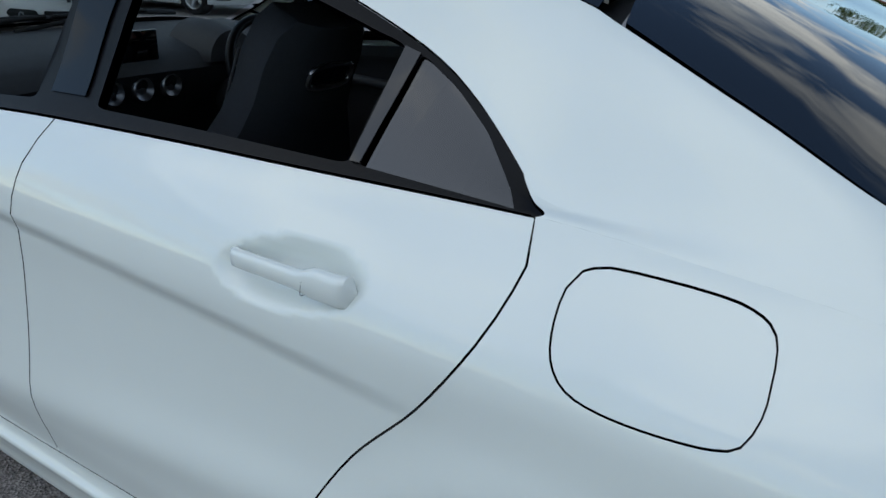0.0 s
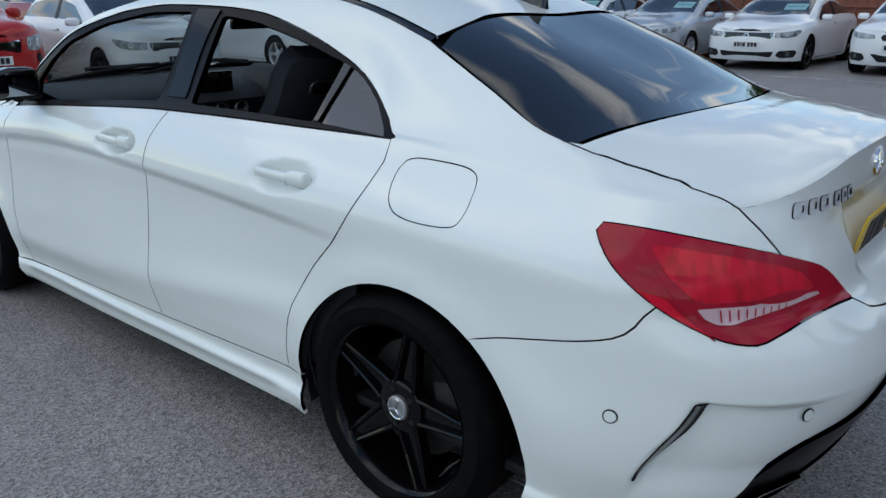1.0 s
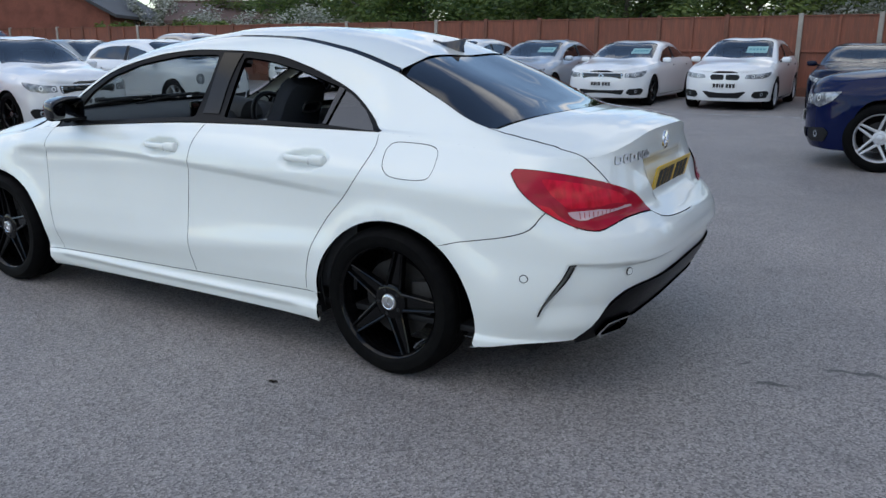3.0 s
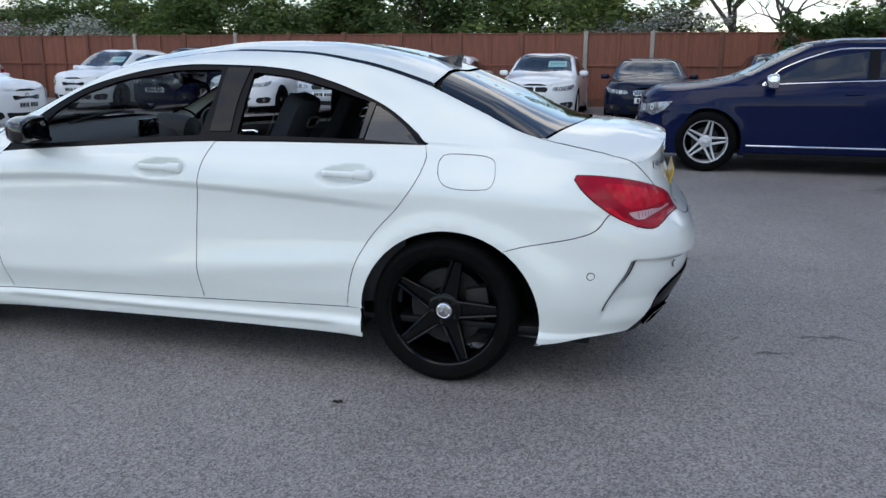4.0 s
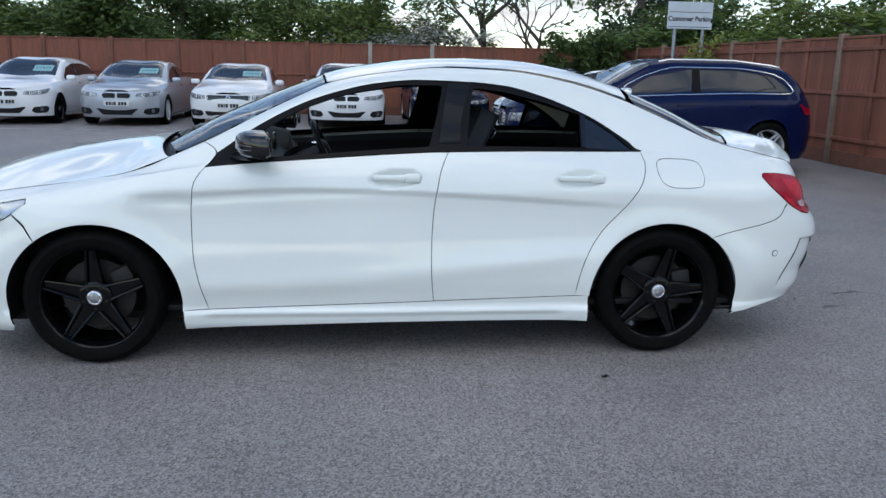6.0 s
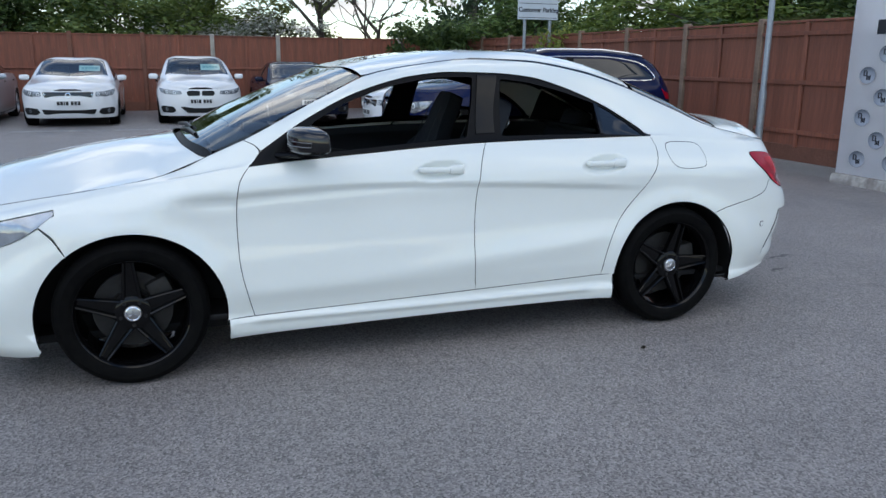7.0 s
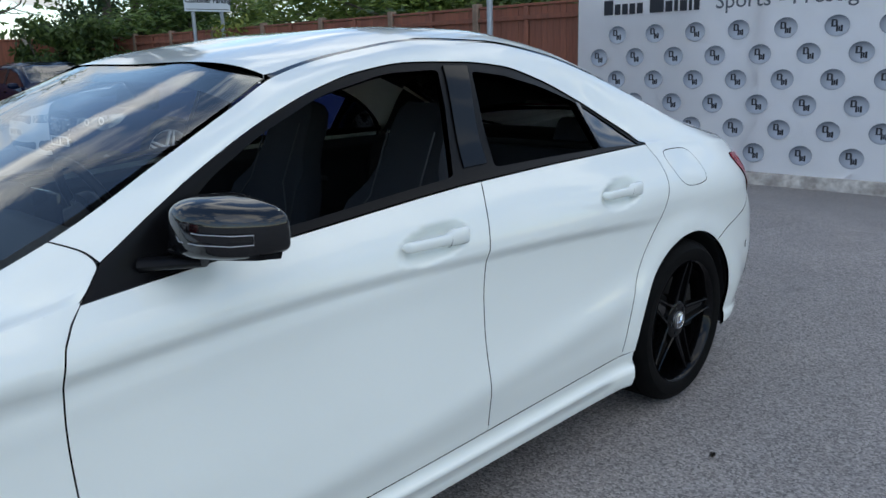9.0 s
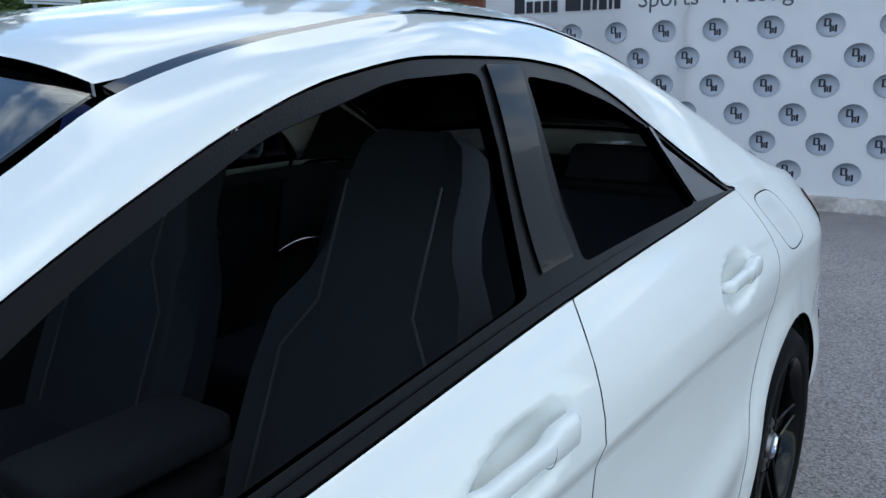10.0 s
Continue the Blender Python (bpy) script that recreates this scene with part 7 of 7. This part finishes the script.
banner()
wl = thing("low_wall", Matrix.Translation((BANNER_X - 0.015, 3.72, -0.16)) @ Matrix.Rotation(radians(-90), 4, "Z"), "low rough wall with flaking white paint", "wall", kind="structure")
bm = bmesh.new()
n = 90
rows = []
for i in range(n + 1):
    x = 9.1 * i / n
    wob = lambda k: 0.012 * noise.noise(Vector((x * 3, k * 5.1, 0)))
    rows.append([bm.verts.new((x, -0.05 + wob(1), 0.0)), bm.verts.new((x, -0.045 + wob(2), 0.08)), bm.verts.new((x, -0.03 + wob(3), 0.142 + wob(4))), bm.verts.new((x, 0.12, 0.145)), bm.verts.new((x, 0.12, 0.0))])
for a, b in zip(rows, rows[1:]):
    for k in range(4):
        bm.faces.new((a[k], a[k + 1], b[k + 1], b[k]))
part("wall_course", bm, WALL_PAINT, wl)

DEAD_LEAF = material("dead_leaf_brown", (0.035, 0.026, 0.018), 0.8, grain=0.5, scale=60)
for x, y, turn, size in ((0.992, -1.179, 20, 0.020),):
    lf = thing("dead_leaf", Matrix.Translation((x, y, 0.001)) @ Matrix.Rotation(radians(turn), 4, "Z"), "dry brown curled leaf lying on asphalt", "leaf")
    bm = bmesh.new()
    top_ = [bm.verts.new((size * (u - 3) / 3, size * 0.5 * sgn * math.sin(math.pi * (u + 0.3) / 6.6), 0.003 + 0.006 * abs(sgn) + 0.003 * math.sin(u * 1.7))) for u in range(7) for sgn in (-1, 0, 1)]
    for u in range(6):
        for q in range(2):
            bm.faces.new((top_[3 * u + q], top_[3 * u + 3 + q], top_[3 * u + 4 + q], top_[3 * u + 1 + q]))
    bmesh.ops.solidify(bm, geom=bm.faces[:], thickness=0.0015)
    part("blade", bm, DEAD_LEAF, lf)

# customer sign on two posts
sg = thing("parking_sign", Matrix.Translation((7.05, 12.4, 0)), "grey sign board on two posts, lettered for customers", "sign")
part("sign_board", box(-0.50, 0.50, -0.012, 0.012, 2.30, 2.86, 0.004, 1), SIGN_FACE, sg)
for x in (-0.30, 0.33):
    part("sign_post", tube([(x, 0.045, 0), (x, 0.045, 2.84)], 0.038, 14), GALV, sg)
lettering("Customer Parking", 0.137, BLACK_PRINT, sg, Matrix.Translation((-0.49, -0.0145, 2.465)), bold=0.004)
part("sign_border", box(-0.47, 0.47, -0.0145, -0.0125, 2.335, 2.347), BLACK_PRINT, sg, smooth=False)
part("sign_border", box(-0.47, 0.47, -0.0145, -0.0125, 2.64, 2.652), BLACK_PRINT, sg, smooth=False)

# lamp column by the fence
lp = thing("lamp_column", Matrix.Translation((7.12, 5.1, lie(7.12, 5.1))), "galvanised grey steel lamp column", "lamp post")
part("column", tube([(0, 0, 0), (0, 0, 1.1), (0, 0, 1.15), (0, 0, 5.0)], 0.042, 16, None, [1.25, 1.25, 1.0, 0.95]), GALV, lp)
part("base_flange", lathe([(0.0, 0.02), (0.11, 0.02), (0.11, 0.0)], 20, "Z"), GALV, lp)
part("lamp_head", box(-0.55, 0.05, -0.1, 0.1, 5.0, 5.1, 0.03), GALV, lp)

LINE_WHITE = material("worn_line_paint", (0.62, 0.62, 0.60), 0.8, grain=0.8, scale=18, stain=0.7, stain_scale=3, dark=(0.10, 0.10, 0.10))
ln = tagged(part("bay_line", box(-13.0, 3.2, 12.36, 12.45, 0.002, 0.006, 0, 1), LINE_WHITE), "worn white painted bay line on asphalt", "road marking", kind="structure")


# ---- trees, hedges, buildings beyond the fences ----
def leaf_mat(name, c, c2, rough=0.6):
    m = bpy.data.materials.new(name)
    m.use_nodes = True
    nt = m.node_tree
    b = nt.nodes["Principled BSDF"]
    g = nt.nodes.new("ShaderNodeNewGeometry")
    r = nt.nodes.new("ShaderNodeValToRGB")
    r.color_ramp.elements[0].color, r.color_ramp.elements[1].color = (*c, 1), (*c2, 1)
    nt.links.new(g.outputs["Random Per Island"], r.inputs["Fac"])
    oi = nt.nodes.new("ShaderNodeObjectInfo")
    hs = nt.nodes.new("ShaderNodeHueSaturation")
    mr = nt.nodes.new("ShaderNodeMapRange")
    mr.inputs["To Min"].default_value, mr.inputs["To Max"].default_value = 0.8, 1.25
    nt.links.new(oi.outputs["Random"], mr.inputs["Value"])
    nt.links.new(mr.outputs[0], hs.inputs["Value"])
    nt.links.new(r.outputs["Color"], hs.inputs["Color"])
    nt.links.new(hs.outputs[0], b.inputs["Base Color"])
    b.inputs["Roughness"].default_value = rough
    b.inputs["Subsurface Weight"].default_value = 0.0
    b.inputs["Transmission Weight"].default_value = 0.0
    tr = nt.nodes.new("ShaderNodeBsdfTranslucent")
    mx = nt.nodes.new("ShaderNodeMixShader")
    mx.inputs[0].default_value = 0.3
    nt.links.new(hs.outputs[0], tr.inputs[0])
    nt.links.new(b.outputs[0], mx.inputs[1])
    nt.links.new(tr.outputs[0], mx.inputs[2])
    nt.links.new(mx.outputs[0], nt.nodes["Material Output"].inputs[0])
    return m


BARK = material("grey_brown_bark", (0.10, 0.085, 0.07), 0.9, grain=0.6, scale=12, stretch=(4, 4, 0.7), bump=0.8, bump_scale=20)
LEAF_A = leaf_mat("fresh_green_leaves", (0.055, 0.10, 0.018), (0.17, 0.22, 0.045))
LEAF_B = leaf_mat("deep_green_leaves", (0.032, 0.07, 0.018), (0.11, 0.165, 0.035))
LEAF_C = leaf_mat("olive_leaves", (0.065, 0.085, 0.026), (0.19, 0.21, 0.07))
LEAF_D = leaf_mat("dark_conifer_needles", (0.012, 0.03, 0.014), (0.045, 0.075, 0.03))
BLOSSOM = leaf_mat("white_blossom_and_leaves", (0.10, 0.13, 0.05), (0.62, 0.62, 0.58))


def leaves(clumps, size, per, rnd, squash=1.0):
    """Many small bent leaves round each clump's middle; clumps are (centre, radius)."""
    verts, faces = [], []
    for c, rad in clumps:
        for _ in range(per):
            d = Vector((rnd.gauss(0, 1), rnd.gauss(0, 1), rnd.gauss(0, 1) * squash)).normalized() * rad * rnd.random() ** 0.45
            p = c + d
            n = (d.normalized() + Vector((rnd.uniform(-1, 1), rnd.uniform(-1, 1), rnd.uniform(-0.3, 1)))).normalized()
            u = n.orthogonal().normalized()
            u = (u * math.cos(a := rnd.uniform(0, 6.28)) + n.cross(u) * math.sin(a)).normalized()
            w = n.cross(u)
            s = size * rnd.uniform(0.6, 1.3)
            k = len(verts)
            verts += [tuple(p - u * s), tuple(p + w * s * 0.42 + n * s * 0.12), tuple(p + u * s), tuple(p - w * s * 0.42 + n * s * 0.12)]
            faces += [(k, k + 1, k + 2), (k, k + 2, k + 3)]
    me = bpy.data.meshes.new("leaves")
    me.from_pydata(verts, [], faces)
    return me


def tree(name, height, spread, mat, seed, label, bare=0.0, size=0.13, per=80, low=0.22, kindof="round"):
    rnd = random.Random(seed)
    t = thing(name, Matrix.Identity(4), label, "tree", "trees beyond the fence")
    wood = bmesh.new()
    tips = []

    def limb(p, d, length, r, depth):
        pts, q, dd = [p], p.copy(), d.copy()
        n = 4
        for _ in range(n):
            dd = (dd + Vector((rnd.uniform(-1, 1), rnd.uniform(-1, 1), rnd.uniform(-0.4, 0.7))) * 0.22).normalized()
            q = q + dd * (length / n)
            pts.append(q.copy())
        tube(pts, r, 7 if depth < 2 else 5, wood, [1 - 0.6 * i / n for i in range(n + 1)], caps=False)
        if depth >= 3:
            tips.append((q, dd))
            return
        kids = 4 if depth == 0 else 3
        for k in range(kids):
            at = pts[2 + int(rnd.random() * (n - 1))] if k else pts[-1]
            a = rnd.uniform(0, 6.28)
            side = dd.orthogonal().normalized()
            side = side * math.cos(a) + dd.cross(side) * math.sin(a)
            nd = (dd * 0.75 + side * rnd.uniform(0.6, 1.1) * spread + Vector((0, 0, 0.15))).normalized()
            limb(at.copy(), nd, length * rnd.uniform(0.55, 0.78), r * 0.5, depth + 1)
            if depth >= 1:
                tips.append((at, nd))
    limb(Vector((0, 0, -0.3)), Vector((rnd.uniform(-0.08, 0.08), rnd.uniform(-0.08, 0.08), 1)), height * 0.42, height * 0.024, 0)
    part("trunk", wood, BARK, t)
    cl = [(p + Vector((rnd.uniform(-.4, .4), rnd.uniform(-.4, .4), rnd.uniform(-.2, .4))), rnd.uniform(0.055, 0.105) * height) for p, _ in tips if rnd.random() > bare]
    if low:
        for _ in range(26):
            a, rr = rnd.uniform(0, 6.28), rnd.uniform(0.1, 0.34) * height
            cl.append((Vector((rr * math.cos(a), rr * math.sin(a), rnd.uniform(low, 0.55) * height)), rnd.uniform(0.06, 0.10) * height))
    ob = link("crown", leaves(cl, size, per, rnd), mat, t)
    return t


def conifer(seed, height, label):
    rnd = random.Random(seed)
    t = thing("conifer", Matrix.Identity(4), label, "tree", "trees beyond the fence")
    part("trunk", tube([(0, 0, -0.2), (0, 0, height * 0.5), (0, 0, height)], height * 0.02, 8, None, [1, 0.6, 0.1]), BARK, t)
    cl = []
    for i in range(120):
        h = rnd.random() ** 0.8
        rr = (1 - h) ** 0.75 * height * 0.22 * rnd.uniform(0.5, 1.05)
        a = rnd.uniform(0, 6.28)
        cl.append((Vector((rr * math.cos(a), rr * math.sin(a), 0.04 * height + h * height * 0.95)), height * 0.06 * rnd.uniform(0.6, 1.2) * (1.15 - h * 0.7)))
    link("crown", leaves(cl, 0.11, 75, rnd, 0.7), LEAF_D, t)
    return t


forms = [tree("tree", 8.5, 0.9, LEAF_A, 11, "broad green tree with leafy crown behind the fence"),
         tree("tree", 9.5, 0.8, LEAF_B, 12, "tall dark green tree behind the fence"),
         tree("tree", 7.0, 1.0, LEAF_C, 13, "olive green tree with loose crown behind the fence", bare=0.25, per=60),
         tree("tree", 6.5, 0.95, BLOSSOM, 14, "tree with white blossom and gaps behind the fence", bare=0.3, per=55, size=0.10, low=0.3)]
ivy = tree("tree", 8.0, 0.85, LEAF_C, 17, "ivy-clad tree with bare twigs against the sky", bare=0.72, per=46, low=0)
ivy.matrix_basis = Matrix.Translation((4.4, 25.5, 0)) @ Matrix.Rotation(radians(40), 4, "Z")
bare = tree("tree", 6.5, 1.0, LEAF_C, 19, "nearly bare branching tree against the sky", bare=0.97, per=20, low=0)
bare.matrix_basis = Matrix.Translation((6.3, 25.0, 0))
con = conifer(23, 10.5, "tall dark conifer behind the side fence")
spots = [(-37, 12.5, 1), (-41, 16.5, 0), (-36, 8, 0), (-40, 4, 1), (-38, 29, 1), (-33.5, 26, 3), (-30, 31, 0), (-26.5, 26, 3), (-23.5, 29, 1), (-20.5, 25, 3), (-17.5, 27, 0), (-15, 24.5, 1), (-12.2, 27, 0), (-10, 24, 1), (-7.6, 26, 2), (-5.4, 24, 1), (-3, 27, 1), (-1.6, 24, 0), (0.4, 27, 2), (1.6, 24.2, 3),
         (2.9, 28, 2), (11.8, 30, 0), (15, 27, 1), (12.5, 23.5, 0), (11.0, 19.0, 1), (14, 17, 2), (18, 21, 0), (11.6, 14.2, 0), (15.5, 11.5, 1), (12.4, 9.0, 2), (18, 15, 1), (17, 6, 0), (13.5, 4.5, 1), (20, 9.5, 1), (19, 1, 0), (13.8, -1.5, 2), (12.8, 11.6, 1), (17, -6, 1)]
rnd = random.Random(5)
used = set()
for x, y, k in spots:
    m = Matrix.Translation((x, y, 0)) @ Matrix.Rotation(rnd.uniform(0, 6.28), 4, "Z") @ Matrix.Diagonal((1, 1, 0.75 if x < 10 else 0.6, 1))
    if k not in used:
        used.add(k)
        forms[k].matrix_basis = m
    else:
        copy_thing(forms[k], m)
con.matrix_basis = Matrix.Translation((10.3, 24.5, 0))
for x, y in ((12.2, 26.5), (14.5, 14.0), (16.5, 17.5), (15.8, 8.5), (18.5, 12.5)):
    copy_thing(con, Matrix.Translation((x, y, 0)) @ Matrix.Rotation(rnd.uniform(0, 6), 4, "Z"))


def shrub(name, c, size, mat, seed, label, n=60, leaf=0.09, per=90):
    r = random.Random(seed)
    t = thing(name, Matrix.Translation(c), label, "shrub")
    stems = bmesh.new()
    cl = []
    for i in range(n):
        p = Vector((r.uniform(-1, 1) * size[0], r.uniform(-1, 1) * size[1], r.random() ** 0.8 * size[2]))
        cl.append((p, r.uniform(0.18, 0.34)))
        if i % 8 == 0:
            tube([(p.x * 0.3, p.y * 0.3, 0), (p.x * 0.7, p.y * 0.7, p.z * 0.5), tuple(p)], 0.02, 5, stems, caps=False)
    part("stems", stems, BARK, t)
    link("foliage", leaves(cl, leaf, per, r), mat, t)
    return t


shrub("shrub", (6.3, 17.6, 0), (1.25, 0.7, 2.3), LEAF_B, 31, "dense dark green shrub in the fence corner", 90)
shrub("shrub", (7.25, 11.9, 0.3), (0.22, 0.25, 1.75), leaf_mat("yellow_green_leaves", (0.10, 0.14, 0.02), (0.28, 0.30, 0.05)), 32, "yellow-green climbing shrub by the sign posts", 16, 0.06, 70)
for i in range(7):
    shrub("hedge", (-37.5 + 2.4 * i, 21.5 + 0.3 * (i % 3), 0), (1.6, 0.8, 2.1), LEAF_A, 40 + i, "clipped green hedge beyond the fence", 40, 0.12, 60)
# a thicket that closes the gaps low down
r = random.Random(77)
cl = [(Vector((x, 31.5 + r.uniform(-1.5, 1.5), r.uniform(0, 3.4))), r.uniform(0.7, 1.3)) for x in np.arange(-46, 3, 0.45)]
cl += [(Vector((x, 33 + r.uniform(-1.5, 1.5), r.uniform(0, 1.6))), r.uniform(0.6, 1.0)) for x in np.arange(3, 10, 0.5)]
cl += [(Vector((21.5 + r.uniform(-1.5, 1.5), y, r.uniform(0, 5.5))), r.uniform(0.8, 1.5)) for y in np.arange(-14, 34, 0.4)]
cl += [(Vector((x, 34 + r.uniform(-1.5, 1.5), r.uniform(0, 6))), r.uniform(0.8, 1.5)) for x in np.arange(10, 24, 0.35)]
tagged(link("thicket", leaves(cl, 0.2, 70, r), LEAF_B), "far green thicket behind the trees", "woods", kind="stuff")

BRICK = material("red_brick", (0.30, 0.105, 0.07), 0.85, grain=0.6, scale=22, stain=0.5, stain_scale=2, bump=0.5, bump_scale=60)
SLATE = material("dark_slate", (0.06, 0.06, 0.065), 0.6, grain=0.5, scale=16, stretch=(1, 1, 3), stain=0.4, stain_scale=1, bump=0.5, bump_scale=20)
BROWN_TILE = material("brown_roof_tile", (0.14, 0.085, 0.07), 0.75, grain=0.5, scale=14, stain=0.4, stain_scale=1, bump=0.5, bump_scale=20)
ORANGE_WOOD = material("orange_timber", (0.42, 0.17, 0.06), 0.7, grain=0.5, scale=6, stretch=(4, 4, 0.6), bump=0.3)


def house(m, w, d, eave, ridge, wall_mat, roof_mat, label, gable=None, windows=4):
    h = thing("building", m, label, "building")
    part("wall", box(-w / 2, w / 2, -d / 2, d / 2, -1, eave, 0.02, 1), wall_mat, h)
    bm = bmesh.new()
    o = 0.35
    a = [bm.verts.new((x, y, z)) for x in (-w / 2 - o, w / 2 + o) for y, z in ((-d / 2 - o, eave - 0.1), (0, ridge), (d / 2 + o, eave - 0.1), (d / 2 + o, eave - 0.25), (0, ridge - 0.2), (-d / 2 - o, eave - 0.25))]
    for k in range(6):
        bm.faces.new((a[k], a[(k + 1) % 6], a[6 + (k + 1) % 6], a[6 + k]))
    bm.faces.new(a[:6][::-1])
    bm.faces.new(a[6:])
    roof = part("roof", bm, roof_mat, h)
    for sgn in (-1, 1):
        g = prism([(-d / 2, eave - 0.05), (d / 2, eave - 0.05), (0, ridge - 0.25)], 0.08, Matrix.Translation((sgn * w / 2 - 0.04, 0, 0)) @ Matrix.Rotation(radians(90), 4, "Z") @ Matrix.Translation((0, -0.04, 0)))
        part("gable", g, gable or wall_mat, h)
    part("ridge_tile", tube([(-w / 2 - o, 0, ridge + 0.02), (w / 2 + o, 0, ridge + 0.02)], 0.09, 8), roof_mat, roof)
    for i in range(windows):
        x = -w / 2 + w * (i + 0.5) / windows
        f = part("window", box(x - 0.6, x + 0.6, -d / 2 - 0.03, -d / 2 + 0.02, eave - 1.5, eave - 0.35, 0.01, 1), P_WHITE, h)
        part("pane", box(x - 0.52, x + 0.52, -d / 2 - 0.04, -d / 2 - 0.032, eave - 1.42, eave - 0.43), TINT, f, smooth=False)
    return h


house(Matrix.Translation((-37.5, 24.5, 0)) @ Matrix.Rotation(radians(-52), 4, "Z"), 13, 8, 2.75, 5.2, BRICK, SLATE, "red brick building with dark slate roof")
house(Matrix.Translation((-27.8, 32.0, 0)) @ Matrix.Rotation(radians(42), 4, "Z"), 12.5, 6, 2.55, 3.5, ORANGE_WOOD, BROWN_TILE, "low timber building with brown roof", ORANGE_WOOD, 3)
